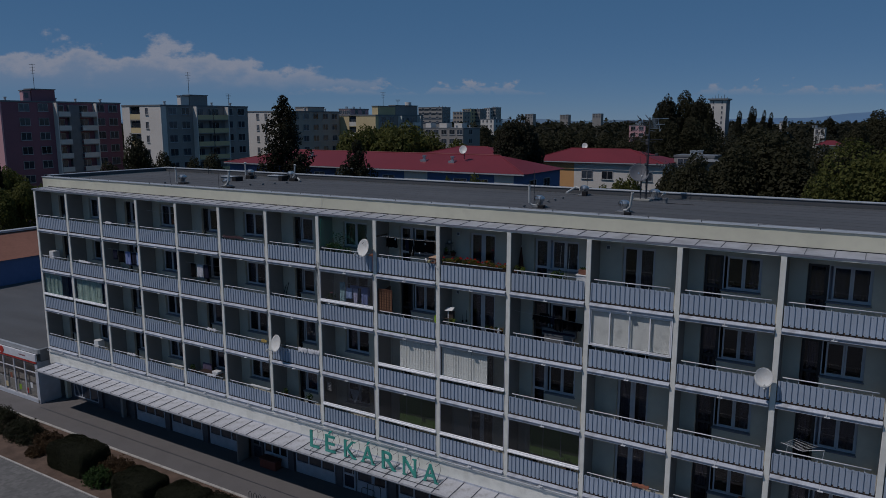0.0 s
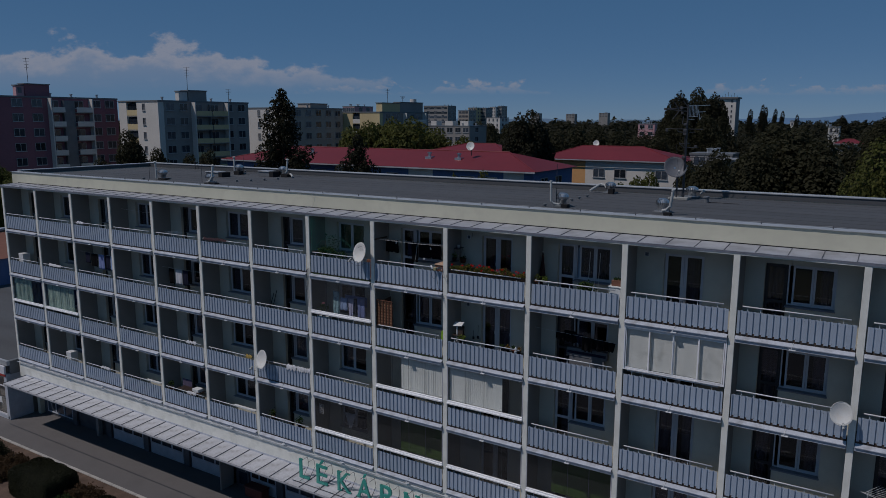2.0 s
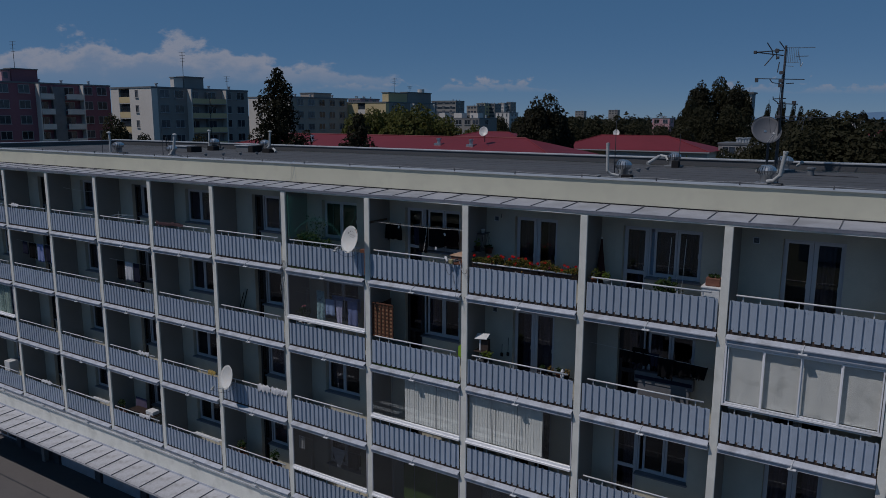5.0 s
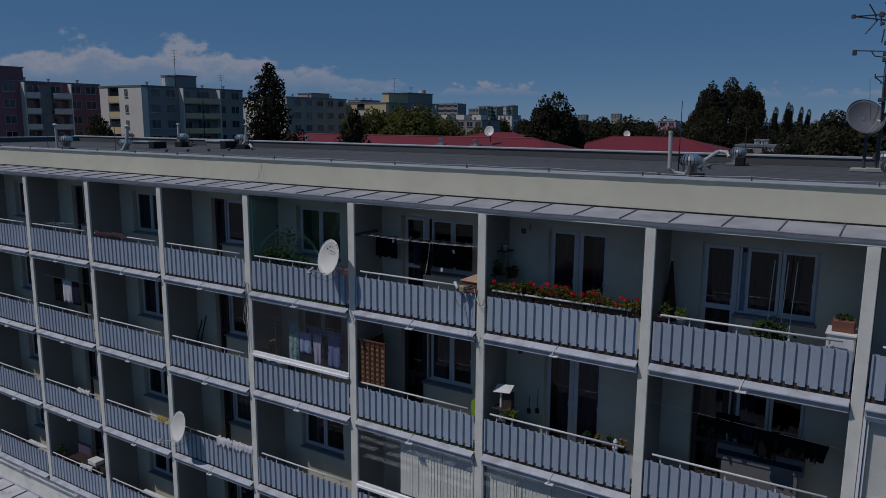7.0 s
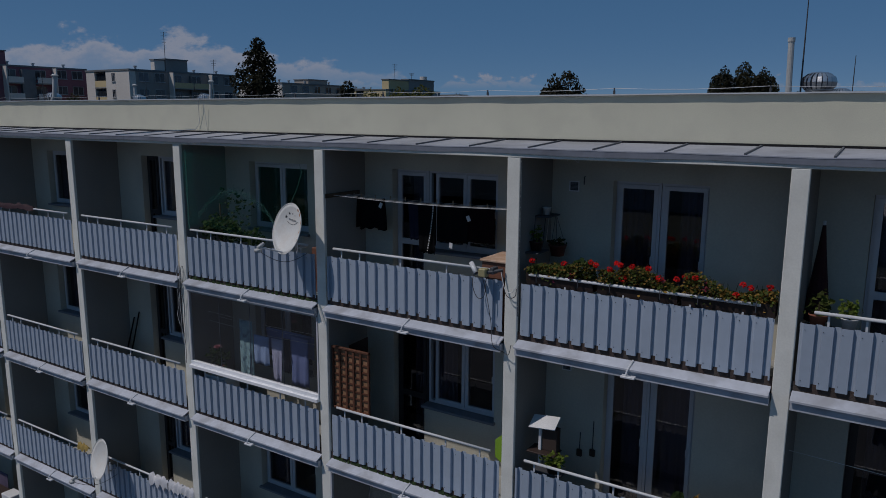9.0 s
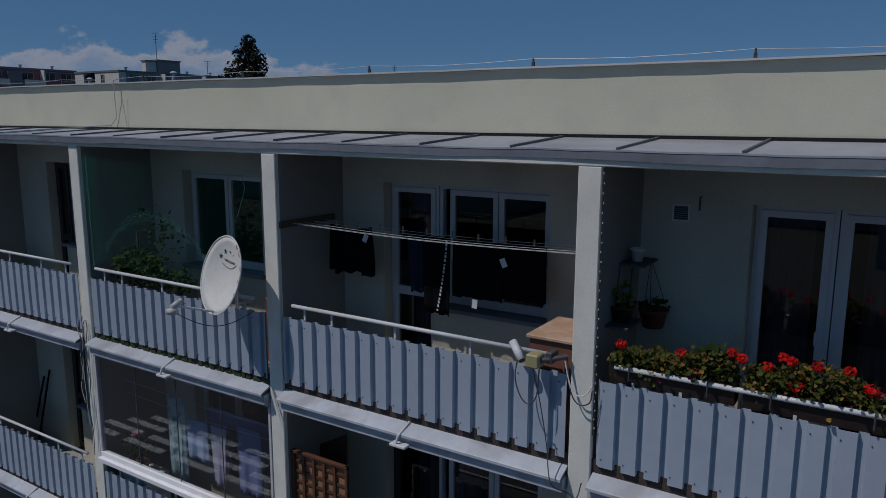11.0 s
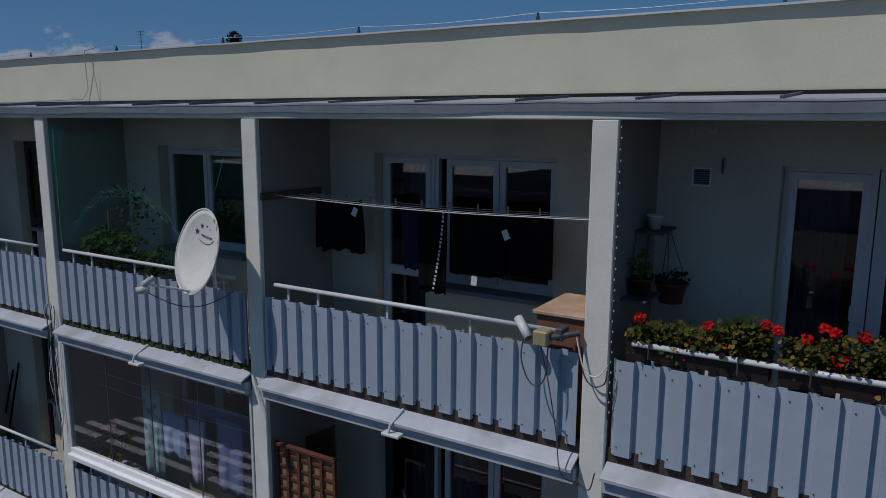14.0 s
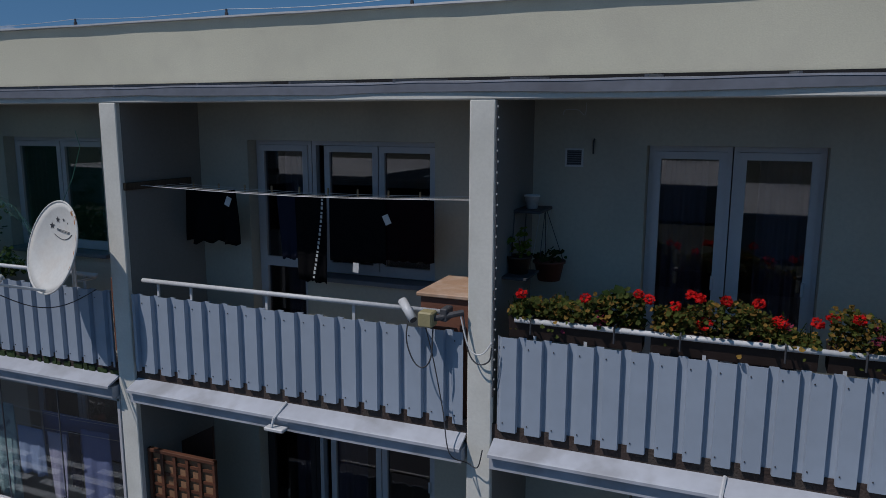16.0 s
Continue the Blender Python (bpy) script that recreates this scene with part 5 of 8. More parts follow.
# flat ducts with sheet lids and dark ends
for x, y, w, d, h in ((-17.45, 7.2, 1.45, 0.55, 0.26), (-14.85, 9.0, 1.25, 0.55, 0.30)):
    c = thing("roof_hatch", (x, y, R0), "dark roof box with pale sheet lid", "roof hatch", "roof hatches")
    part("curb", bx(B(), -w / 2, -d / 2, 0, w / 2, d / 2, h, 0.01), COPING_DARK, c)
    part("lid", bx(B(), -w / 2 - 0.05, -d / 2 - 0.05, h, w / 2 - 0.32, d / 2 + 0.05, h + 0.05, 0.012), COPING, c)
    part("end_box", bx(B(), w / 2 - 0.30, -d / 2 - 0.06, 0.004, w / 2 + 0.05, d / 2 + 0.06, h + 0.03, 0.012), FELT_AND_GAP, c, "black felt-clad end box")
for x, y, w, d, h in ((-18.25, 3.85, 0.62, 0.36, 0.09), (-17.6, 9.05, 0.50, 0.40, 0.24), (-13.55, 9.15, 0.55, 0.40, 0.20), (-13.55, 3.35, 0.80, 0.40, 0.07), (7.12, 3.55, 0.30, 0.26, 0.15), (6.85, 9.95, 0.26, 0.26, 0.26), (11.3, 3.3, 0.28, 0.22, 0.12)):
    solid("roof_box", bx(B(), x - w / 2, y - d / 2, R0, x + w / 2, y + d / 2, R0 + h, 0.015), FELT_AND_GAP, "black felt-clad box beside a roof turbine", "box", "", "roof boxes")
for x, y in ((-19.36, 3.3), (-13.46, 5.08), (-13.07, 5.77), (-12.88, 6.65), (-12.6, 7.45), (-18.75, 10.7), (6.41, 6.0), (6.39, 6.92), (6.40, 7.9), (6.25, 3.5)):
    solid("roof_stub", lathe(B(), [(0.06, 0), (0.06, 0.07), (0.085, 0.075), (0.085, 0.11), (0.01, 0.12)], 12), COPING_DARK, "short dark vent stub on the flat roof", "roof vent", "", "roof stubs", pose(x, y, R0))
solid("roof_stub", lathe(B(), [(0.10, 0), (0.10, 0.20), (0.135, 0.21), (0.135, 0.27), (0.01, 0.28)], 14), COPING_DARK, "stout dark vent stub on the flat roof", "roof vent", "", "roof stubs", pose(11.55, 8.6, R0))
solid("roof_cable", tube(B(), [(11.65, 8.6, R0 + 0.02), (12.0, 8.7, R0 + 0.015), (12.4, 8.62, R0 + 0.02), (12.9, 8.66, R0 + 0.012)], 0.02, 6), DARKMETAL, "dark cable lying on the flat roof", "cable")

# aerial mast
mast = thing("aerial_mast", (10.41, 9.2, TOPZ + 0.05), "tall steel aerial mast with several antennas", "antenna")
part("pole", rod(B(), (0, 0, -0.03), (0, 0, 4.15), 0.045, 12, 0.035), DARKMETAL, mast)
part("foot", bx(B(), -0.25, -0.25, -0.05, 0.25, 0.25, 0.07, 0.02), CONCRETE, mast)


def across(a, z, out=0.0):
    """A place on the mast: a metres to its right as the street sees it, z metres up, out towards the street."""
    return (0.8503 * a + 0.5263 * out, 0.5263 * a - 0.8503 * out, z)


def rods(name, lines, r, material, parent, label=""):
    bm = B()
    for a0, z0, a1, z1 in lines:
        rod(bm, across(a0, z0), across(a1, z1), r, 6)
    return part(name, bm, material, parent, label)


corner = rods("corner_reflector", ((-0.98, 3.93, -0.06, 4.0), (-0.98, 3.93, -0.06, 3.83), (-0.63, 4.24, -0.42, 3.95), (-0.66, 3.50, -0.38, 3.85), (-0.23, 4.28, -0.03, 4.04), (-0.18, 3.62, -0.22, 3.28), (-0.45, 3.98, -0.4, 3.8), (-0.3, 4.06, -0.28, 3.7)), 0.018, DARKMETAL, mast, "dark corner reflector aerial")
part("dipole_box", bx(B(), -0.90, -0.56, 3.88, -0.80, -0.48, 3.98, 0.01), DARKMETAL, corner)
part("dipole_box", bx(B(), -0.30, -0.20, 3.92, -0.18, -0.10, 4.04, 0.01), DARKMETAL, corner)
part("dipole_box", bx(B(), -0.25, -0.18, 3.72, -0.16, -0.1, 3.80, 0.01), DARKMETAL, corner)
rods("grid_reflector", [(0.06 + i * 0.06, 3.60, 0.06 + i * 0.06, 4.10) for i in range(7)] + [(0.0, 4.09, 0.44, 4.10), (0.0, 3.62, 0.46, 3.60), (0.0, 3.5, 0.3, 3.48)], 0.009, GALV, mast, "upright wire grid reflector")
rods("log_antenna", ((0.44, 4.08, 0.96, 4.10), (0.34, 3.80, 0.76, 3.82), (0.42, 3.95, 0.5, 3.66), (0.5, 3.72, 0.52, 3.5), (0.6, 3.6, 0.52, 3.46)), 0.014, GALV, mast, "pale log-periodic aerial")
y1 = rods("yagi_antenna", ((-0.88, 3.08, 0.70, 3.06), (-0.45, 3.06, -0.36, 2.95), (-0.36, 2.95, -0.1, 2.92), (0.1, 2.92, 0.36, 2.94)), 0.014, DARKMETAL, mast)
part("dipole_box", bx(B(), -0.80, -0.52, 2.96, -0.70, -0.44, 3.10, 0.01), DARKMETAL, y1)
y2 = rods("yagi_antenna", ((-0.30, 2.42, 0.14, 2.44), (-0.30, 2.42, -0.12, 2.30), (-0.14, 2.27, 0.55, 2.25), (-0.3, 2.50, -0.27, 2.38)), 0.016, DARKMETAL, mast)
part("dipole_box", bx(B(), 0.30, 0.17, 2.25, 0.42, 0.27, 2.36, 0.01), DARKMETAL, y2)
y3 = rods("yagi_antenna", ((0.0, 1.84, 1.9, 1.80), (-0.12, 1.74, 0.68, 1.70), (0.92, 2.0, 0.66, 1.58), (0.82, 1.78, 0.76, 1.4), (0.66, 1.84, 0.60, 1.56), (1.05, 1.9, 1.0, 1.7)), 0.012, DARKMETAL, mast, "long dark aerial boom")
part("dipole_box", bx(B(), 0.36, 0.22, 1.80, 0.46, 0.3, 1.88, 0.01), DARKMETAL, y3)
part("dipole_box", bx(B(), 0.82, 0.5, 1.72, 0.9, 0.57, 1.82, 0.01), DARKMETAL, y3)
for z in (2.95, 2.80, 3.22, 1.78):
    part("junction_box", bx(B(), -0.13, -0.13, z, 0.02, -0.04, z + 0.11, 0.012), DARKMETAL, mast)
part("aerial_cable", tube(B(), [across(-0.07, 3.2, 0.04), across(-0.10, 2.4, 0.05), across(-0.06, 1.4, 0.05), across(-0.09, 0.1, 0.05)], 0.012, 6), DARKMETAL, mast)
part("aerial_cable", tube(B(), [across(-0.42, 2.4), across(-0.36, 1.8), across(-0.28, 1.3)], 0.006, 5), DARKMETAL, mast)
for x, y, z in ((-26.4, 54.6, 16.1), (-25.6, 96.5, 15.35)):
    d2 = dish((x, y, z), -75, 20, 1.0, 1.1, "white satellite dish on a red roof")
    part("pole", rod(B(), (0.05, 0.25, -1.2), (0.05, 0.25, 0.05), 0.05, 8), DARKMETAL, d2)
rd = dish((10.05, 9.0, 17.24), -62, 26, 0.98, 0.98, "large grey mesh satellite dish on a roof pole", DISHGREY)
part("pole", rod(B(), (0.05, 0.25, TOPZ - 17.24), (0.05, 0.25, 0.05), 0.04, 10), DARKMETAL, rd)
bm = B()
bx(bm, -0.25, 0.0, TOPZ - 17.24, 0.35, 0.5, TOPZ - 17.24 + 0.1, 0.02)
part("foot", bm, CONCRETE, rd)

# lightning wire on pegs along the coping, with a lead down the parapet
wire = thing("lightning_wire", (0, 0, 15.977), "thin steel lightning wire on small pegs", "wire")
peg_me = mesh_from(bx(bx(B(), -0.013, -0.013, 0, 0.013, 0.013, 0.05), -0.008, -0.008, 0.05, 0.008, 0.008, 0.085), DARKMETAL, "peg")
px = -28.4
pts = []
while px < 28.5:
    place("peg", peg_me, wire, pose(px, 1.2, 0))
    for i in range(4):
        t = i / 4
        pts.append((px + 2.06 * t, 1.2, 0.082 - 0.028 * math.sin(math.pi * t)))
    px += 2.06
part("strand", tube(B(), pts, 0.003, 5), COPING, wire)
bm = B()
tube(bm, [(-4.13, 1.2, 0.08), (-4.13, 1.02, 0.02), (-4.14, 1.03, -0.15), (-4.2, 1.08, -0.5), (-4.3, 1.05, -0.62), (-4.7, 0.6, -0.66), (-5.2, -0.1, -0.73)], 0.006, 6)
part("down_lead", bm, GALV, wire)
bm = B()
tube(bm, [(-3.99, 1.03, -0.1), (-3.98, 1.085, -0.6), (-3.97, 1.085, -0.66)], 0.004, 5)
part("thin_cable", bm, PLASTICPIPE, wire)
for x in (-24, -19.5, -15.2):
    solid("roof_edge_post", bx(B(), x - 0.02, DEEP - 0.5, TOPZ, x + 0.02, DEEP - 0.46, TOPZ + 0.55), DARKMETAL, "short dark post at the roof edge", "post", "", "roof edge posts")
for x, y, h in ((-19.4, 3.75, 0.95), (-15.1, 4.0, 1.2), (6.66, 3.72, 1.75), (6.95, 10.0, 1.25), (11.25, 3.72, 0.9), (-17.7, 9.6, 1.2)):
    solid("lightning_rod", rod(B(), (x, y, TOPZ), (x, y, TOPZ + h), 0.016, 6, 0.008), DARKMETAL, "slender lightning rod on the flat roof", "rod", "", "lightning rods")


# ---- cloth, plants and small things on the balconies ----
def plain(name, col, rough=0.8, **kw):
    return mat(name, col, rough, kw.pop("var", 0.1), kw.pop("scale", 3), kw.pop("fine", 50), kw.pop("bump", 0.08), **kw)


BLACKCLOTH = plain("black cloth", (0.007, 0.007, 0.008), 0.95, bump=0.3, spec=0.06)
WINECLOTH = plain("dark wine cloth", (0.011, 0.005, 0.007), 0.95, bump=0.3, spec=0.06)
WHITECLOTH = plain("white cloth", (0.52, 0.53, 0.56), 0.9, bump=0.2)
BLUECLOTH = plain("pale blue cloth", (0.36, 0.48, 0.72), 0.9, bump=0.2)
SHEETBLUE = plain("violet-blue cloth", (0.20, 0.25, 0.47), 0.9, bump=0.2)
MINTCLOTH = plain("patterned mint cloth", (0.36, 0.56, 0.58), 0.9, bump=0.2, stain=(0.10, 0.16, 0.22), stain_amount=0.9, stain_scale=9)
NAVYCLOTH = plain("navy cloth", (0.018, 0.02, 0.038), 0.9, bump=0.2, spec=0.1)
TERRACOTTA = plain("terracotta", (0.26, 0.10, 0.06), 0.85)
POTWHITE = plain("white glazed pot", (0.72, 0.73, 0.72), 0.4, bump=0.0)
TROUGH = plain("dark brown plastic", (0.035, 0.022, 0.018), 0.6)
BEIGE = plain("beige plastic", (0.34, 0.30, 0.16), 0.55)
WHITEPLASTIC = plain("white plastic", (0.68, 0.69, 0.69), 0.45, bump=0.02)
BLIND = plain("pale blind fabric", (0.82, 0.82, 0.79), 0.9, bump=0.05)
ROLLER = plain("grey roller blind", (0.78, 0.77, 0.74), 0.9, bump=0.05, stain=(0.40, 0.40, 0.38), stain_amount=0.6, stain_scale=3.0)
GREENPANEL = plain("dark green screen", (0.075, 0.15, 0.028), 0.8)
LIME = plain("lime green plastic", (0.22, 0.38, 0.03), 0.5)
MINTCURTAIN = plain("pale green curtain", (0.45, 0.56, 0.49), 0.95, bump=0.1)
CARDBOARD = plain("tan board", (0.42, 0.32, 0.20), 0.9)
LEAFGER = leaf_mat("geranium leaves", (0.085, 0.108, 0.022), 0.5)
LEAFYEL = leaf_mat("withered yellow leaves", (0.30, 0.18, 0.04), 0.5)
PETAL = leaf_mat("red petals", (0.78, 0.018, 0.016), 0.25)
PETALPINK = leaf_mat("faded pink petals", (0.35, 0.05, 0.10), 0.4)
LEAFPOT = leaf_mat("pot plant leaves", (0.034, 0.066, 0.016), 0.45)
LEAFLIME = leaf_mat("bright pot plant leaves", (0.16, 0.22, 0.03), 0.4)
NETGREEN = plain("green net cord", (0.05, 0.16, 0.13), 0.7)


def smooth(pts, n=6):
    """More points along a soft curve through the given ones."""
    q = [Vector(p) for p in pts]
    q = [q[0] * 2 - q[1]] + q + [q[-1] * 2 - q[-2]]
    out = []
    for a, b, c, d in zip(q, q[1:], q[2:], q[3:]):
        for i in range(n):
            t = i / n
            out.append(0.5 * (2 * b + (c - a) * t + (2 * a - 5 * b + 4 * c - d) * t * t + (3 * b - a - 3 * c + d) * t ** 3))
    return out + [q[-2]]


def cloth(name, x0, x1, ztop, zbot, y, material, label, category="laundry", seed=0, wave=0.02, ragged=0.015, sag=0.0, taper=0.0, group="", parent=None):
    """A hanging piece of washing, folded over its line, with thickness."""
    rn, bm = random.Random(seed), B()
    nx, nz = 14, 10
    ph, ph2 = rn.uniform(0, 6), rn.uniform(0, 6)
    drop = [rn.uniform(-ragged, ragged) for _ in range(nx + 1)]
    sheets = []
    for side in (0, 1):
        g = []
        for i in range(nx + 1):
            u = i / nx
            col = []
            for j in range(nz + 1):
                t = j / nz
                xx = x0 + (x1 - x0) * (0.5 + (u - 0.5) * (1 - taper * t))
                yy = y + wave * t * (math.sin(u * 11 + ph) + 0.6 * math.sin(u * 23 + ph2 + t * 2)) + side * 0.008
                zz = ztop + (zbot + drop[i] - ztop) * t - sag * math.sin(math.pi * u) * (1 - t)
                col.append(bm.verts.new((xx, yy, zz)))
            g.append(col)
        for a, b in zip(g, g[1:]):
            for j in range(nz):
                bm.faces.new((a[j], b[j], b[j + 1], a[j + 1]))
        sheets.append(g)
    f, k = sheets
    for i in range(nx):
        bm.faces.new((f[i][0], f[i + 1][0], k[i + 1][0], k[i][0]))
        bm.faces.new((f[i][-1], f[i + 1][-1], k[i + 1][-1], k[i][-1]))
    for j in range(nz):
        bm.faces.new((f[0][j], f[0][j + 1], k[0][j + 1], k[0][j]))
        bm.faces.new((f[-1][j], f[-1][j + 1], k[-1][j + 1], k[-1][j]))
    if parent is not None:
        return part(name, bm, material, parent, label, True)
    return solid(name, bm, material, label, category, "", group, None, True)


def leaf_fan(pts, size, rng, up=0.5):
    """Small cupped five-sided leaves at the points."""
    n = len(pts)
    nrm = rng.normal(size=(n, 3))
    nrm[:, 2] = np.abs(nrm[:, 2]) + up
    nrm[:, 1] -= 0.5
    nrm /= np.linalg.norm(nrm, axis=1, keepdims=True)
    a = rng.normal(size=(n, 3))
    a -= (a * nrm).sum(1, keepdims=True) * nrm
    a /= np.linalg.norm(a, axis=1, keepdims=True)
    b = np.cross(nrm, a)
    s = size * rng.uniform(0.55, 1.3, (n, 1))
    rim = []
    for k in range(6):
        w = 2 * math.pi * k / 6
        rr = 1.0 if k % 2 else 0.82
        rim.append(pts + (a * math.cos(w) + b * math.sin(w)) * s * rr + nrm * s * 0.25 * (k % 2))
    v = np.stack([pts, *rim], 1).reshape(-1, 3)
    base = np.arange(n)[:, None] * 7
    f = np.concatenate([np.stack([base[:, 0], base[:, 0] + 1 + k, base[:, 0] + 1 + (k + 1) % 6], 1) for k in range(6)])
    return v, f


def bunch(name, parent, at, radii, n, size, material, seed, label="", kind="stuff", hollow=0.3):
    rng = np.random.default_rng(seed)
    d = rng.normal(size=(n, 3))
    d /= np.linalg.norm(d, axis=1, keepdims=True)
    r = rng.uniform(hollow, 1.0, (n, 1)) ** 0.6
    wob = 1 + 0.25 * np.sin(d[:, :1] * 7 + seed) + 0.2 * np.sin(d[:, 2:] * 9 + seed)
    pts = np.array(at) + d * r * wob * np.array(radii)
    v, f = leaf_fan(pts, size, rng)
    return tagged(place(name, mesh_np(name, v, f, material), parent, None, label), kind=kind)


def pot(parent, at, r, h, material, name="pot"):
    m = Matrix.Translation(at)
    return part(name, lathe(B(), [(0.01, 0.0), (r * 0.72, 0.0), (r, h), (r * 1.06, h), (r * 1.06, h * 0.88), (r * 0.9, h * 0.9), (0.01, h * 0.85)], 18, m), material, parent, "", True)


def potted(at, r, h, material, leaf, spread, n, size, seed, label, tall=None):
    t = thing("potted_plant", at, label, "plant", "balcony plants")
    pot(t, (0, 0, 0), r, h, material)
    tl = tall or spread
    bunch("leaves", t, (0, 0, h + tl * 0.8), (spread, spread * 0.8, tl), n, size, leaf, seed)
    part("stem", rod(B(), (0, 0, h * 0.8), (0, 0, h + tl), 0.008, 6), BARK, t)
    return t


# geraniums on the top balcony, three troughs along the rail
Z9 = LZ(4)
# flower heads: along the rail, height in the box, size
BLOOMS = ((3.93, .36, 1), (4.40, .37, 1), (4.76, .42, .9), (4.84, .39, 1), (5.01, .35, 1), (5.11, .44, 1), (5.17, .43, .9), (5.21, .25, 1.35), (5.34, .44, 1), (5.54, .43, 1),
          (5.68, .31, 1.3), (5.90, .33, 1), (5.99, .36, 1), (6.13, .38, 1), (6.61, .23, 1), (6.68, .36, 1), (6.76, .32, 1), (6.97, .35, 1))
for i, (a, b) in enumerate(((3.82, 4.80), (4.86, 5.92), (5.98, 7.06))):
    g = thing("flower_box", ((a + b) / 2, 0.13, Z9 + 0.93), "dark flower trough of red geraniums hung on the rail", "flower box", "geranium boxes")
    w = (b - a) / 2
    bm = B()
    prof = [(-0.08, 0.0), (0.08, 0.0), (0.11, 0.17), (0.095, 0.17), (0.07, 0.02), (-0.07, 0.02), (-0.095, 0.17), (-0.11, 0.17)]
    rings = [[bm.verts.new((x, y, z)) for y, z in prof] for x in (-w, w)]
    for k in range(8):
        bm.faces.new((rings[0][k], rings[0][(k + 1) % 8], rings[1][(k + 1) % 8], rings[1][k]))
    bm.faces.new(rings[0])
    bm.faces.new(rings[1][::-1])
    part("trough", bm, TROUGH, g)
    part("soil", bx(B(), -w + 0.02, -0.085, 0.10, w - 0.02, 0.085, 0.14), SOIL, g)
    for x in (-w * 0.62, w * 0.62):
        part("hook", tube(B(), [(x, 0.02, 0.17), (x, -0.14, 0.185), (x, -0.165, 0.17), (x, -0.165, 0.06)], 0.007, 6), DARKMETAL, g)
    rng = np.random.default_rng(40 + i)
    n = 1450
    xx = rng.uniform(-w, w, n)
    hump = 0.55 + 0.45 * np.sin(xx * 5.1 + i * 2.0) * np.sin(xx * 2.3 + i)
    if i == 0:
        hump = hump * np.clip(0.35 + (xx + w) / w * 0.55, 0.3, 1.0)
    pts = np.stack([xx, rng.normal(-0.01, 0.075, n), 0.165 + rng.uniform(0, 1, n) ** 0.9 * 0.27 * hump], 1)
    hang = rng.uniform(0, 1, n) < 0.006
    pts[hang, 1] = -0.13 + rng.normal(0, 0.03, hang.sum())
    pts[hang, 2] = rng.uniform(0.02, 0.16, hang.sum())
    yel = rng.uniform(0, 1, n) < (0.24 + 0.09 * i)
    v, f = leaf_fan(pts[~yel], 0.020, rng)
    tagged(place("leaves", mesh_np("leaves", v, f, LEAFGER), g), kind="stuff")
    v, f = leaf_fan(pts[yel], 0.018, rng)
    tagged(place("withered_leaves", mesh_np("withered_leaves", v, f, LEAFYEL), g, None, "yellowed leaves"), kind="stuff")
    bm = B()
    for k in range(34):
        x = rng.uniform(-w, w)
        rod(bm, (x, rng.uniform(-0.05, 0.05), 0.12), (x + rng.normal(0, 0.05), rng.normal(-0.04, 0.06), rng.uniform(0.2, 0.38)), 0.004, 5, 0.003)
    tagged(part("stem_tangle", bm, LEAFPOT, g), kind="stuff")
    blooms = [(x - (a + b) / 2, z, r) for x, z, r in BLOOMS if a - 0.03 <= x < b + 0.03]
    for x, z, r in blooms:
        pp = rng.normal(size=(48, 3))
        pp /= np.linalg.norm(pp, axis=1, keepdims=True)
        pp = np.array([x, -0.08 + rng.normal(0, 0.03), z]) + pp * np.array([0.035, 0.034, 0.030]) * r
        v, f = leaf_fan(pp, 0.013, rng)
        place("blossom", mesh_np("blossom", v, f, PETAL), g, None, "bright red geranium head")
    for k in range(2):
        pp = np.array([rng.uniform(-w, w), -0.08, rng.uniform(0.1, 0.3)]) + rng.normal(0, 0.025, (16, 3))
        v, f = leaf_fan(pp, 0.016, rng)
        place("faded_blossom", mesh_np("faded_blossom", v, f, PETALPINK), g, None, "faded pink geranium head")
bw = thing("broad_leaf_vine", (4.60, 0.1, Z9 + 1.08), "broad green leaves among the geraniums", "plant")
bunch("leaves", bw, (0, 0, 0.17), (0.14, 0.08, 0.10), 26, 0.055, LEAFPOT, 77)

# vent grille, hook and shelf with pots in the geranium balcony
vg = thing("wall_vent", (4.055, 1.1, Z9 + 2.245), "small white louvred wall vent", "vent")
part("frame", frame_ring(B(), -0.077, 0.077, -0.077, 0.077, 0.014, -0.022, -0.001), WHITEPLASTIC, vg)
part("backing", bx(B(), -0.067, -0.006, -0.067, 0.067, -0.001, 0.067), DARKMETAL, vg)
for i in range(7):
    part("slat", bx(B(), -0.067, -0.016, -0.062 + i * 0.019, 0.067, -0.008, -0.056 + i * 0.019), SILL, vg)
solid("wall_hook", tube(B(), [(4.22, 1.095, Z9 + 2.40), (4.22, 1.06, Z9 + 2.39), (4.22, 1.055, Z9 + 2.28)], 0.008, 6), DARKMETAL, "small dark hook on the balcony wall", "hook")
solid("ceiling_wire", tube(B(), smooth([(3.98, 0.95, Z9 + 2.60), (4.0, 0.95, Z9 + 2.64), (4.1, 0.95, Z9 + 2.64), (4.16, 0.95, Z9 + 2.60), (4.17, 0.95, Z9 + 2.7)]), 0.004, 5), WHITEPLASTIC, "loose white wire end at the balcony ceiling", "wire")
sh = thing("plant_shelf", (3.80, 0.72, Z9 + 1.83), "dark wire plant shelf on the partition wall", "shelf")
part("board", bx(B(), -0.11, -0.2, -0.012, 0.12, 0.2, 0.012, 0.004), DARKMETAL, sh)
part("lower_board", bx(B(), -0.11, -0.5, -0.5, 0.10, -0.12, -0.478, 0.004), DARKMETAL, sh)
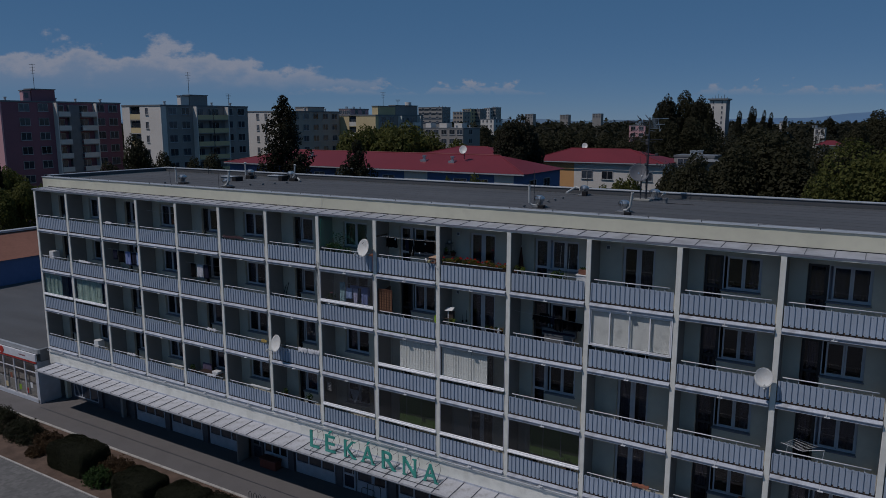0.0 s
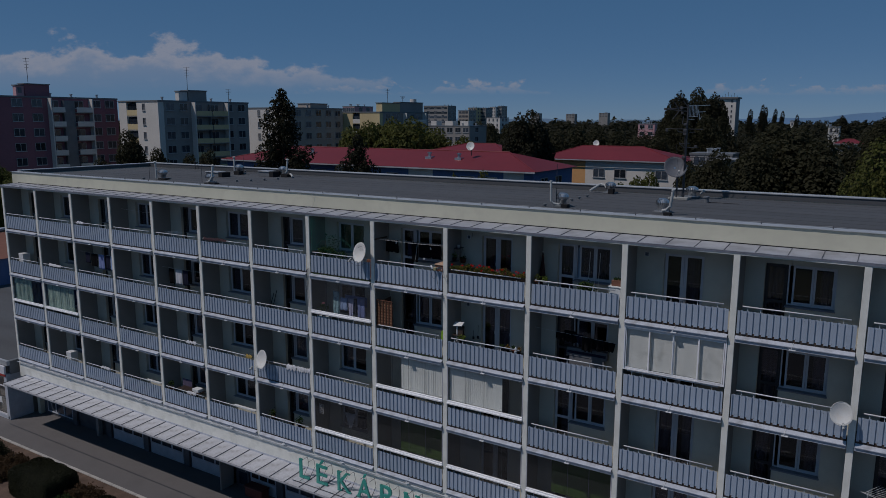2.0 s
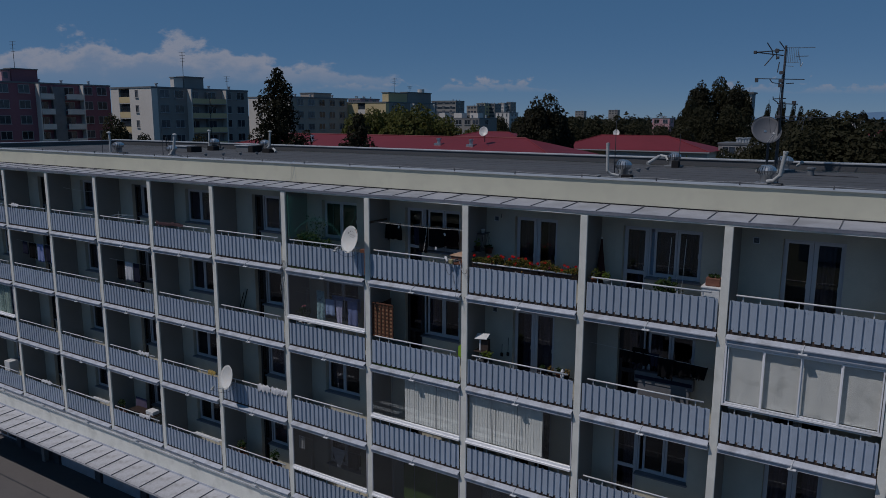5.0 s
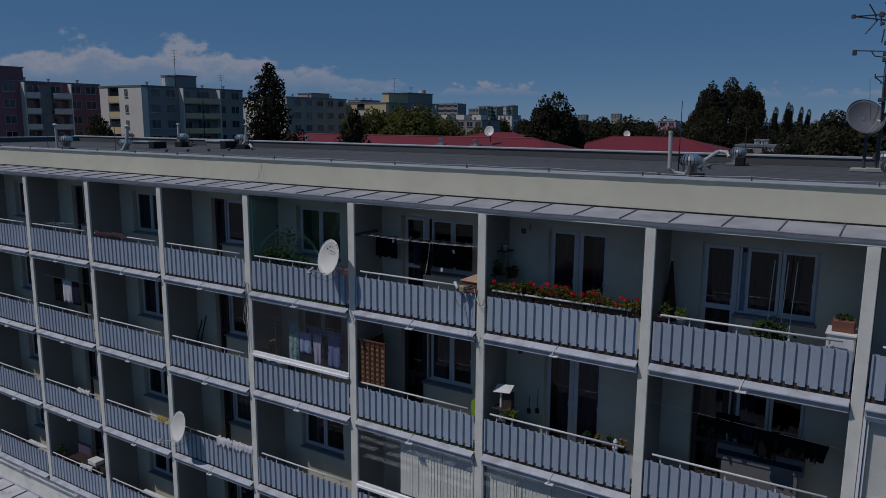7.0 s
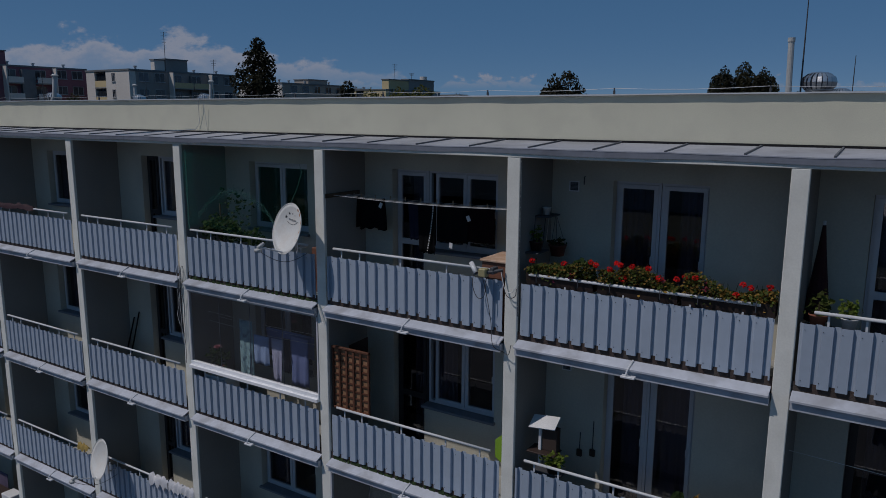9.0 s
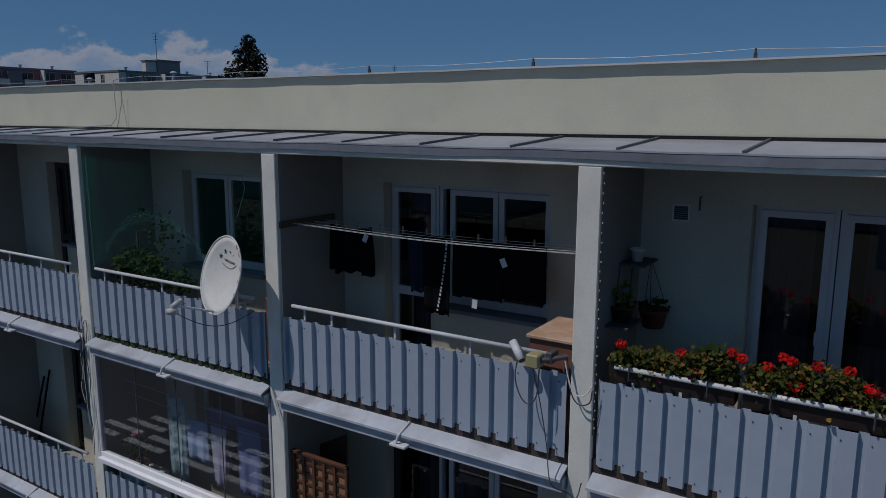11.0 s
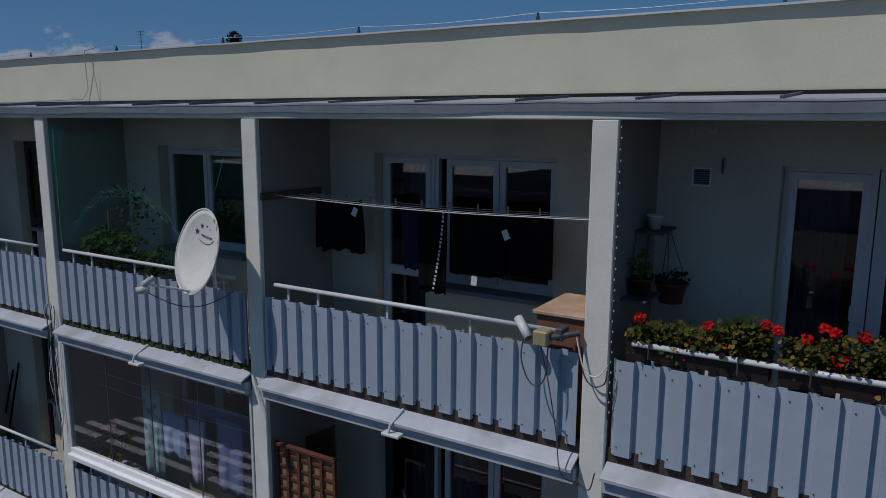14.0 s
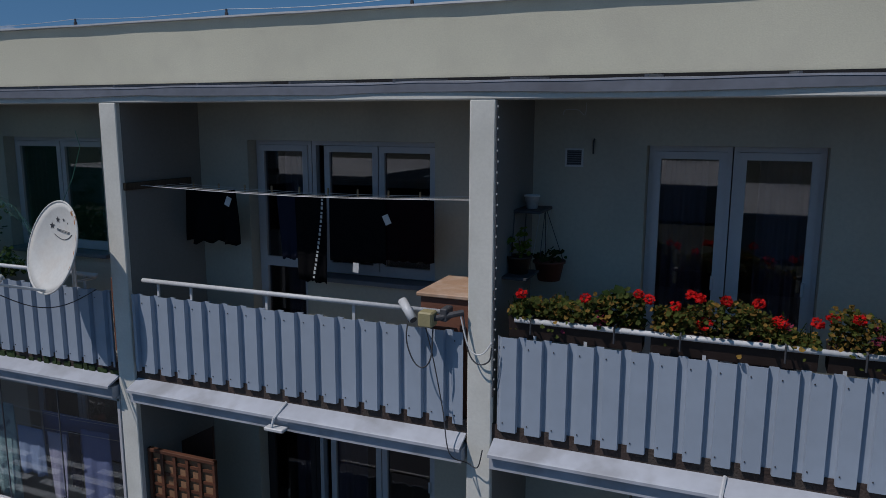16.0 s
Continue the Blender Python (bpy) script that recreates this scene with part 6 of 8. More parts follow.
for y in (-0.18, 0.18):
    part("strut", tube(B(), [(-0.1, y, 0.0), (-0.1, y - 0.1, -0.5)], 0.006, 5), DARKMETAL, sh)
    part("chain", tube(B(), [(0.11, y, 0.0), (0.04, y + 0.08, -0.36)], 0.004, 5), GALV, sh)
wp = thing("flower_pot", (3.80, 0.70, Z9 + 1.842), "white empty flower pot on a shelf", "flower pot")
pot(wp, (0, 0, 0), 0.062, 0.11, POTWHITE)
potted((3.78, 0.42, Z9 + 1.352), 0.10, 0.14, TROUGH, LEAFLIME, 0.12, 60, 0.028, 51, "small leafy plant in a dark pot on a shelf")
hp = thing("hanging_pot", (3.92, 0.86, Z9 + 1.22), "dark red hanging pot with sparse leaves", "flower pot")
pot(hp, (0, 0, 0), 0.13, 0.17, plain("dark red plastic", (0.11, 0.035, 0.025), 0.6))
bunch("leaves", hp, (0, 0, 0.2), (0.13, 0.12, 0.07), 50, 0.026, LEAFPOT, 52)
for a in (0, 2.1, 4.2):
    part("chain", tube(B(), [(0.12 * math.cos(a), 0.12 * math.sin(a), 0.17), (-0.05, 0.02, 0.62)], 0.0035, 5), DARKMETAL, hp)

# string of small lights down the post
ls = thing("light_string", (3.715, -0.006, Z9 + 0.45), "string of small bulbs down the balcony post", "lights")
part("wire", tube(B(), [(0.0, 0, 2.24), (0.003, 0, 1.2), (-0.002, 0, 0.0)], 0.006, 6), DARKMETAL, ls)
bulb_me = mesh_from(bx(B(), -0.005, -0.007, -0.007, 0.005, 0.003, 0.007, 0.002), PLASTICPIPE, "bulb")
for i in range(28):
    place("bulb", bulb_me, ls, pose(0.014 if i % 2 else 0.008, -0.005, 2.2 - i * 0.079))

# washing lines of the next balcony
wl = thing("washing_line", (0.09, 0.0, Z9 + 1.94), "wall-mounted dark wooden clothes airer with lines", "clothes line")
part("bracket", bx(B(), 0.0, 0.03, -0.035, 0.035, 0.92, 0.035, 0.005), BARK, wl)
part("far_bracket", bx(B(), 3.40, 0.2, -0.02, 3.415, 0.7, 0.02), DARKMETAL, wl)
for i, y in enumerate((0.22, 0.28, 0.40, 0.56, 0.74)):
    pts = [(0.03 + 3.37 * t / 8, y, 0.0 - 0.035 * math.sin(math.pi * t / 8) - 0.005 * i) for t in range(9)]
    part("line", tube(B(), pts, 0.002, 5), WHITEPLASTIC, wl)
LT = Z9 + 1.90
cloth("black_sweater", 0.20, 0.80, LT - 0.01, LT - 0.56, 0.74, BLACKCLOTH, "black sweater hanging on the line", seed=3, wave=0.05, ragged=0.022, taper=-0.15, sag=0.04, group="washing")
cloth("dark_trousers", 1.28, 1.54, LT - 0.03, LT - 0.66, 0.74, NAVYCLOTH, "dark grey trousers hanging on the line", seed=4, wave=0.01, taper=0.3, group="washing")
tr = cloth("black_trousers", 1.50, 1.84, LT - 0.03, LT - 0.86, 0.72, BLACKCLOTH, "black trousers with white side stripe on the line", seed=5, wave=0.01, taper=0.12, group="washing")
bm = B()
for i in range(19):
    sx, sz_ = 1.812 - 0.11 * (i / 18) ** 1.4, LT - 0.08 - i * 0.041
    bx(bm, sx - 0.009, 0.69, sz_, sx + 0.009, 0.696, sz_ + (0.028 if i % 3 else 0.018))
tagged(part("side_stripe", bm, WHITEPLASTIC, tr, "white dashes down the seam"), kind="stuff")
cloth("black_shirt", 1.86, 2.44, LT - 0.04, LT - 0.64, 0.74, BLACKCLOTH, "black shirt hanging on the line", seed=6, wave=0.012, ragged=0.012, group="washing")
cloth("wine_shirt", 2.38, 2.90, LT - 0.04, LT - 0.60, 0.76, WINECLOTH, "dark wine shirt hanging on the line", seed=7, wave=0.012, ragged=0.012, group="washing")
for x, z, a in ((0.76, LT - 0.13, 25), (2.48, LT - 0.22, -25), (2.16, LT - 0.68, 5)):
    solid("garment_tag", bx(B(), -0.03, -0.002, -0.045, 0.03, 0.002, 0.045), WHITEPLASTIC, "white paper tag on a garment", "tag", "", "garment tags", pose(x, 0.68, z, 0, a, 0))
for i in range(9):
    solid("clothes_peg", bx(B(), -0.006, -0.01, -0.04, 0.006, 0.01, 0.03, 0.002), CARDBOARD, "wooden clothes peg on the line", "peg", "", "clothes pegs", pose(0.30 + i * 0.31, 0.74, LT + 0.005))

# wooden chest by the post, receiver gadget and cables
ch = thing("wooden_chest", (3.26, 0.46, Z9 + 0.085), "weathered reddish wooden chest in the balcony corner", "chest")
part("body", bx(B(), -0.21, -0.34, 0.0, 0.215, 0.34, 1.08, 0.01), WOODBOX, ch)
part("lid", bx(B(), -0.235, -0.37, 1.08, 0.222, 0.36, 1.115, 0.008), plain("pale worn wood", (0.46, 0.30, 0.20), 0.7, stain=(0.62, 0.50, 0.42), stain_amount=0.8, stain_scale=4), ch, "pale worn wooden lid")
solid("stick", rod(B(), (3.30, 0.75, Z9 + 1.2), (3.26, 0.85, Z9 + 1.42), 0.018, 8), WOODBOX, "short wooden handle leaning on a chest", "stick")
gd = thing("rail_receiver", (3.06, -0.05, Z9 + 1.085), "grey tube receiver with beige box clamped to the rail", "receiver")
part("tube", rod(B(), (-0.09, 0.0, 0.07), (0.045, -0.09, -0.05), 0.036, 14), RAIL, gd, "", True)
part("tube_end", rod(B(), (0.0455, -0.0903, -0.0505), (0.049, -0.0926, -0.0535), 0.029, 14), DARKMETAL, gd)
part("box", bx(B(), 0.10, -0.14, -0.09, 0.22, -0.02, 0.03, 0.012), BEIGE, gd)
part("arm", rod(B(), (0.2, -0.08, -0.03), (0.42, 0.02, 0.02), 0.024, 10), DARKMETAL, gd)
part("clamp", bx(B(), 0.25, -0.06, -0.05, 0.31, 0.08, 0.05, 0.008), DARKMETAL, gd)
part("loop_cable", tube(B(), smooth([(0.0, -0.07, -0.02), (0.0, -0.12, -0.2), (0.06, -0.13, -0.36), (0.14, -0.13, -0.41), (0.20, -0.11, -0.33), (0.21, -0.09, -0.1)]), 0.006, 6), DARKMETAL, gd)
part("wall_cable", tube(B(), smooth([(0.15, -0.1, -0.08), (0.2, -0.04, -0.4), (0.28, -0.05, -0.78), (0.38, -0.17, -1.05), (0.47, -0.02, -1.18), (0.56, -0.03, -1.2), (0.60, -0.03, -1.05)]), 0.005, 6), DARKMETAL, gd)
part("white_cable", tube(B(), smooth([(0.40, 0.0, 0.0), (0.46, -0.02, -0.2), (0.52, -0.03, -0.28), (0.60, -0.03, -0.27), (0.66, -0.02, -0.18)]), 0.006, 6), WHITEPLASTIC, gd)
part("strap", tube(B(), smooth([(0.42, 0.01, 0.0), (0.47, -0.02, -0.26), (0.55, -0.03, -0.36), (0.64, -0.02, -0.33), (0.66, -0.02, -0.22)]), 0.006, 6), DARKMETAL, gd)

# green net and plants behind the oval dish
net = thing("plant_net", (-3.6, 0.03, Z9), "torn green bird net hung in the balcony opening", "net")


def net_mat(name, cover):
    m = bpy.data.materials.new(name)
    m.use_nodes = True
    n, l = m.node_tree.nodes, m.node_tree.links
    n.clear()
    o, mx, trn, df = n.new("ShaderNodeOutputMaterial"), n.new("ShaderNodeMixShader"), n.new("ShaderNodeBsdfTransparent"), n.new("ShaderNodeBsdfDiffuse")
    df.inputs["Color"].default_value = (0.02, 0.20, 0.15, 1)
    mx.inputs["Fac"].default_value = cover
    l.new(trn.outputs[0], mx.inputs[1]), l.new(df.outputs[0], mx.inputs[2]), l.new(mx.outputs[0], o.inputs["Surface"])
    return m


rn = random.Random(9)
for u0, u1, cover in ((0.12, 0.42, 0.12), (0.42, 1.3, 0.055), (1.3, 3.48, 0.03)):
    bm, cols = B(), []
    for i in range(9):
        x = u0 + (u1 - u0) * i / 8
        zb = 1.12 + 0.05 * math.sin(x * 2.7)
        cols.append([bm.verts.new((x, 0.03 * math.sin(x * 2.4 + j) + 0.02, zb + (2.68 - zb) * j / 6)) for j in range(7)])
    for p, q in zip(cols, cols[1:]):
        for j in range(6):
            bm.faces.new((p[j], q[j], q[j + 1], p[j + 1]))
    part("netting", bm, net_mat("fine green net", cover), net)
bm = B()
for s in range(7):
    pts = []
    for i in range(46):
        t = i / 45
        z = 1.30 + 0.55 * math.sin(math.pi * min(1, t * 1.15)) ** 0.8 + 0.03 * math.sin(i * 2.2 + s * 2) + rn.uniform(-0.05, 0.05) + 0.010 * s
        pts.append((0.45 + 2.35 * t + 0.03 * math.sin(i * 1.9 + s), 0.05 + rn.uniform(-0.02, 0.02), z))
    tube(bm, pts, 0.002, 4)
for s in range(5):
    pts = [(0.16 + 0.05 * rn.random(), 0.03, 2.6 - 1.5 * i / 14 + rn.uniform(-0.02, 0.02)) for i in range(15)]
    tube(bm, pts, 0.003, 4)
tube(bm, [(3.1, 0.05, 2.45), (3.15, 0.05, 2.3), (3.02, 0.05, 2.0), (2.86, 0.05, 1.75)], 0.003, 4)
tagged(part("tangled_cord", bm, NETGREEN, net, "tangled green cords"), kind="stuff")
bp = thing("balcony_shrub", (-2.8, 0.3, Z9 + 0.085), "leafy green shrub behind the balcony rail", "plant", "balcony plants")
pot(bp, (0, 0, 0), 0.2, 0.35, TERRACOTTA)
part("stem", tube(B(), [(0, 0, 0.3), (0.03, 0.0, 0.9), (-0.05, 0.05, 1.5)], 0.015, 6), BARK, bp)
bunch("leaves", bp, (0.1, -0.05, 1.05), (0.66, 0.2, 0.24), 620, 0.034, LEAFPOT, 61)
bunch("low_leaves", bp, (0.9, -0.1, 0.95), (0.45, 0.15, 0.14), 230, 0.034, LEAFPOT, 62)
bunch("high_leaves", bp, (0.15, 0.25, 1.45), (0.40, 0.2, 0.34), 130, 0.030, LEAFPOT, 63)
potted((-0.55, 0.8, Z9 + 0.9), 0.14, 0.2, TERRACOTTA, LEAFPOT, 0.16, 40, 0.04, 64, "terracotta pot on the window sill")
solid("plant_stand", bx(B(), -0.78, 0.62, Z9 + 0.085, -0.32, 1.0, Z9 + 0.9, 0.01), WOODBOX, "brown stand below a terracotta pot", "stand")

# dark red curtain behind the window next to the net
WINECLOTH = plain("wine red cloth", (0.15, 0.045, 0.05), 0.9, bump=0.2)
solid("curtain", drape(-3.6 + 0.80, -3.6 + 1.12, Z9 + 0.95, Z9 + 2.3, 1.36, 4, 0.02, 3), WINECLOTH, "dark wine red curtain behind a window", "curtain")

# trellis on the storey below
tz = LZ(3)
tl = thing("wooden_trellis", (0.12, 0.1, tz + 1.04), "reddish-brown lattice trellis tied to the rail", "trellis")
for x in (0.0, 0.78):
    part("stile", bx(B(), x, -0.02, 0, x + 0.035, 0.02, 1.12, 0.004), WOODTRELLIS, tl)
for z in (0.0, 1.085):
    part("rail", bx(B(), 0, -0.025, z, 0.815, 0.025, z + 0.035, 0.004), WOODTRELLIS, tl)
for i in range(4):
    part("lath", bx(B(), 0.150 + i * 0.153, -0.014, 0.02, 0.185 + i * 0.153, -0.002, 1.1), WOODTRELLIS, tl)
for i in range(8):
    part("cross_lath", bx(B(), 0.02, -0.0, 0.105 + i * 0.125, 0.8, 0.012, 0.133 + i * 0.125), WOODTRELLIS, tl)
part("backing_sheet", bx(B(), 0.04, 0.018, 0.04, 0.78, 0.026, 1.09), plain("tan reed sheet", (0.30, 0.16, 0.085), 0.9, stain=(0.2, 0.1, 0.05), stain_amount=0.5, stain_scale=4), tl, "tan sheet behind the laths")


# ---- glazed balconies ----
SILLWHITE = plain("bright white sill plastic", (0.84, 0.85, 0.87), 0.35, bump=0.0, var=0.04)

def glazing(f, k, label, panes=4, pane_glass=None):
    g = thing("balcony_glazing", (PX(k), 0, LZ(f)), label, "glazing", "balcony glazing")
    part("sill_bar", bx(bx(B(), 0.105, -0.075, 1.10, 3.495, 0.08, 1.165, 0.006), 0.11, -0.02, 1.165, 3.49, 0.06, 1.235, 0.006), SILLWHITE, g, "white window sill bar")
    for x in (0.105, 3.465):
        part("side_frame", bx(B(), x, -0.01, 1.235, x + 0.03, 0.05, 2.66), PVC, g)
    part("head_frame", bx(B(), 0.105, -0.01, 2.64, 3.495, 0.06, 2.70), COPING, g)
    w = 3.33 / panes
    for i in range(panes):
        p = place("pane", mesh_from(bx(B(), 0.137 + i * w, 0.012, 1.24, 0.131 + (i + 1) * w, 0.02, 2.64), pane_glass or GLAZING, "pane"), g)
        p.visible_shadow = False
        if i:
            part("edge_strip", bx(B(), 0.130 + i * w, 0.010, 1.24, 0.138 + i * w, 0.022, 2.64), LEAD_DARK, p)
    return g


def slat_blind(f, k, x0, x1, label):
    b = thing("vertical_blind", (PX(k), 0.13, LZ(f)), label, "blind", "vertical blinds")
    part("head_rail", bx(B(), x0, -0.02, 2.58, x1, 0.02, 2.62), PVC, b)
    n = int((x1 - x0) / 0.089)
    me = [mesh_from(bx(B(), -0.049, -0.002, 1.22, 0.049, 0.002, 2.58), BLIND, "slat")]
    rr = random.Random(f * 31 + k)
    for i in range(n):
        place("slat", me[0], b, pose(x0 + 0.045 + i * 0.089, 0, 0, 0, 0, -7 + rr.uniform(-5, 5)))
    return b


glazing(3, 7, "frameless sliding glazing above a white sill bar", 4, glass_mat("clean balcony glazing", (0.92, 0.93, 0.95), 0.95))
glazing(2, 8, "frameless glazing with pale vertical blinds behind")
slat_blind(2, 8, 1.36, 3.46, "pale vertical slat blind drawn half across")
glazing(2, 9, "frameless glazing with pale blinds drawn across")
slat_blind(2, 9, 0.14, 2.62, "pale vertical slat blind drawn most of the way")
for k, lab in ((7, "glazing with stored furniture behind"), (8, "glazing with a dark green screen behind"), (9, "glazing with a dark room behind"), (10, "glazing with a green screen behind")):
    glazing(1, k, "frameless " + lab, 4, TINTED)
for k in (0, 1):
    glazing(2, k, "frameless glazing with pale green curtain behind")
    solid("curtain", drape(PX(k) + 0.15, PX(k) + (2.1 if k == 0 else 2.9), LZ(2) + 1.1, LZ(2) + 2.6, 0.16, 16, 0.02, k), MINTCURTAIN, "pale green curtain behind balcony glazing", "curtain", "", "curtains")
solid("green_screen", bx(B(), PX(8) + 0.95, 0.62, LZ(1) + 0.95, PX(8) + 3.2, 0.65, LZ(1) + 2.55), GREENPANEL, "dark green sun screen on the balcony wall", "screen", "", "green screens")
solid("green_screen", bx(B(), PX(10) + 0.9, 0.62, LZ(1) + 1.0, PX(10) + 3.3, 0.65, LZ(1) + 2.4), GREENPANEL, "dark green sun screen on the balcony wall", "screen", "", "green screens")
# sliding windows with roller blinds
g = thing("sliding_glazing", (PX(11), 0, LZ(3)), "white-framed sliding windows with grey roller blinds", "glazing")
part("frame", frame_ring(B(), 0.11, 3.49, 1.12, 2.68, 0.045, -0.03, 0.06), SILLWHITE, g)
for i in range(4):
    x0, x1 = 0.17 + i * 0.815, 0.17 + (i + 1) * 0.815
    y = -0.01 if i % 2 else 0.02
    s = part("sash", frame_ring(B(), x0, x1, 1.18, 2.62, 0.03, y - 0.015, y + 0.015), SILLWHITE, g)
    part("pane", bx(B(), x0 + 0.03, y - 0.004, 1.21, x1 - 0.03, y + 0.004, 2.59), GLAZING, s).visible_shadow = False
    part("roller_blind", drape(x0 + 0.02, x1 - 0.02, 1.2, 2.6, 0.10, 2, 0.004, i), ROLLER, s, "grey roller blind drawn down")

# washing behind the glazing
fz = LZ(3)
wl2 = thing("washing_line", (PX(7), 0, fz), "thin washing lines behind balcony glazing", "clothes line")
for y in (0.46, 0.75):
    part("line", tube(B(), [(0.1, y, 1.95), (1.8, y, 1.90), (3.5, y, 1.95)], 0.003, 5), WHITEPLASTIC, wl2)
bx7 = PX(7)
cloth("patterned_towel", bx7 + 1.02, bx7 + 1.37, fz + 2.12, fz + 0.93, 0.45, MINTCLOTH, "mint patterned towel on the rack", seed=11, group="washing")
cloth("blue_towel", bx7 + 1.40, bx7 + 1.80, fz + 1.87, fz + 1.30, 0.46, BLUECLOTH, "pale blue towel on the rack", seed=12, group="washing")
cloth("blue_towel", bx7 + 1.45, bx7 + 2.70, fz + 1.95, fz + 1.50, 0.75, SHEETBLUE, "violet-blue sheet on the rack", seed=13, group="washing")
cloth("pale_trousers", bx7 + 1.87, bx7 + 2.17, fz + 1.87, fz + 1.02, 0.46, plain("pale lilac cloth", (0.50, 0.50, 0.66), 0.9), "pale lilac trousers on the rack", seed=14, group="washing", taper=0.25)
cloth("blue_shirt", bx7 + 2.19, bx7 + 2.36, fz + 1.92, fz + 1.25, 0.47, NAVYCLOTH, "navy shirt on the rack", seed=15, group="washing")
cloth("white_sheet", bx7 + 2.38, bx7 + 2.80, fz + 1.98, fz + 1.05, 0.47, SHEETBLUE, "violet-blue pillowcase on the rack", seed=16, group="washing")
potted((bx7 + 0.62, 0.25, fz + 0.95), 0.12, 0.18, TERRACOTTA, LEAFPOT, 0.24, 110, 0.035, 71, "leafy pot plant behind balcony glazing")
solid("plant_stand", bx(B(), bx7 + 0.35, 0.12, fz + 0.085, bx7 + 0.9, 0.5, fz + 0.95, 0.01), WHITEPLASTIC, "white plant stand behind balcony glazing", "stand")

part("line", tube(B(), [(0.1, 0.45, 2.14), (1.8, 0.45, 2.10), (3.5, 0.45, 2.14)], 0.003, 5), WHITEPLASTIC, thing("washing_line", (PX(7), 0, fz), "thin washing line behind balcony glazing", "clothes line"))
lotus = thing("pink_flower", (bx7 + 0.66, 0.19, fz + 1.30), "pale pink lotus-like flower among pot plants", "flower")
part("stem", rod(B(), (0, 0.03, -0.17), (0, 0, 0.22), 0.006, 6), LEAFPOT, lotus)
for ring, (n, tilt, size) in enumerate(((8, 62, 0.11), (8, 40, 0.10), (5, 18, 0.08))):
    for i in range(n):
        bm = B()
        quad(bm, (0, 0, 0), (size * 0.28, 0, size * 0.55), (0, -0.012, size), (-size * 0.28, 0, size * 0.55))
        bmesh.ops.solidify(bm, geom=bm.faces[:], thickness=0.003)
        bm.transform(Matrix.Translation((0, 0, 0.22)) @ Matrix.Rotation(radians(360 / n * i + ring * 20), 4, "Z") @ Matrix.Rotation(radians(tilt), 4, "X"))
        part("petal", bm, plain("pale pink petal", (0.62, 0.30, 0.34), 0.7), lotus)

# bay with folded parasol and chest of pots
pz = LZ(4)
pa = thing("parasol", (7.42, 0.8, pz + 0.085), "folded dark red parasol leaning in the balcony", "parasol")
part("pole", rod(B(), (0, 0, 0), (0.0, 0, 1.95), 0.018, 8), WHITEPLASTIC, pa)
part("canopy", lathe(B(), [(0.02, 1.9), (0.05, 1.6), (0.11, 1.1), (0.16, 0.72), (0.12, 0.7), (0.02, 0.75)], 12), plain("dark wine canvas", (0.045, 0.012, 0.013), 0.9), pa)
potted((7.5, 0.16, pz + 0.88), 0.10, 0.15, TERRACOTTA, LEAFGER, 0.15, 90, 0.03, 81, "leafy pot plant on the rail corner")
potted((7.82, 0.16, pz + 0.9), 0.09, 0.13, WHITEPLASTIC, LEAFLIME, 0.12, 80, 0.028, 82, "light green pot plant on the rail corner")
solid("shelf_board", bx(B(), 7.32, 0.07, pz + 0.85, 8.0, 0.27, pz + 0.88, 0.004), DARKMETAL, "dark shelf carrying pots behind the rail", "shelf")
potted((9.32, 0.4, pz + 0.55), 0.15, 0.22, TERRACOTTA, LEAFPOT, 0.32, 220, 0.04, 83, "bushy dark green plant in a pot", 0.24)
solid("plant_stand", bx(B(), 9.08, 0.22, pz + 0.085, 9.56, 0.58, pz + 0.55, 0.01), WOODBOX, "low wooden plant stand", "stand")
for x in (9.19, 9.42, 9.57):
    solid("curtain_rod", rod(B(), (x - 0.02, 0.88, pz + 0.09), (x + 0.05, 0.92, pz + 2.17), 0.008, 8), WHITEPLASTIC, "thin pale rod leaning against the balcony wall", "rod", "", "leaning rods")
solid("door_curtain", drape(8.28, 8.86, pz + 1.0, pz + 2.2, 1.33, 6, 0.015, 12), plain("pale blue curtain cloth", (0.34, 0.42, 0.52), 0.95), "pale blue curtain behind a balcony door", "curtain")
wc = thing("white_cupboard", (10.45, 0.35, pz + 0.085), "small white cupboard by the balcony post", "cupboard")
part("body", bx(B(), -0.21, -0.22, 0, 0.23, 0.25, 1.05, 0.008), WHITEPLASTIC, wc)
part("top", bx(B(), -0.23, -0.25, 1.05, 0.24, 0.27, 1.09, 0.006), WHITEPLASTIC, wc)
part("door", bx(B(), -0.19, -0.232, 0.05, 0.21, -0.221, 1.0, 0.003), WHITEPLASTIC, wc)
tb = thing("terracotta_planter", (10.47, 0.35, pz + 1.175), "square brown planter of leafy plants on a white cupboard", "planter")
part("box", bx(B(), -0.17, -0.14, 0, 0.17, 0.14, 0.2, 0.012), WOODBOX, tb)
bunch("leaves", tb, (0, 0, 0.22), (0.16, 0.12, 0.08), 60, 0.03, LEAFPOT, 86)

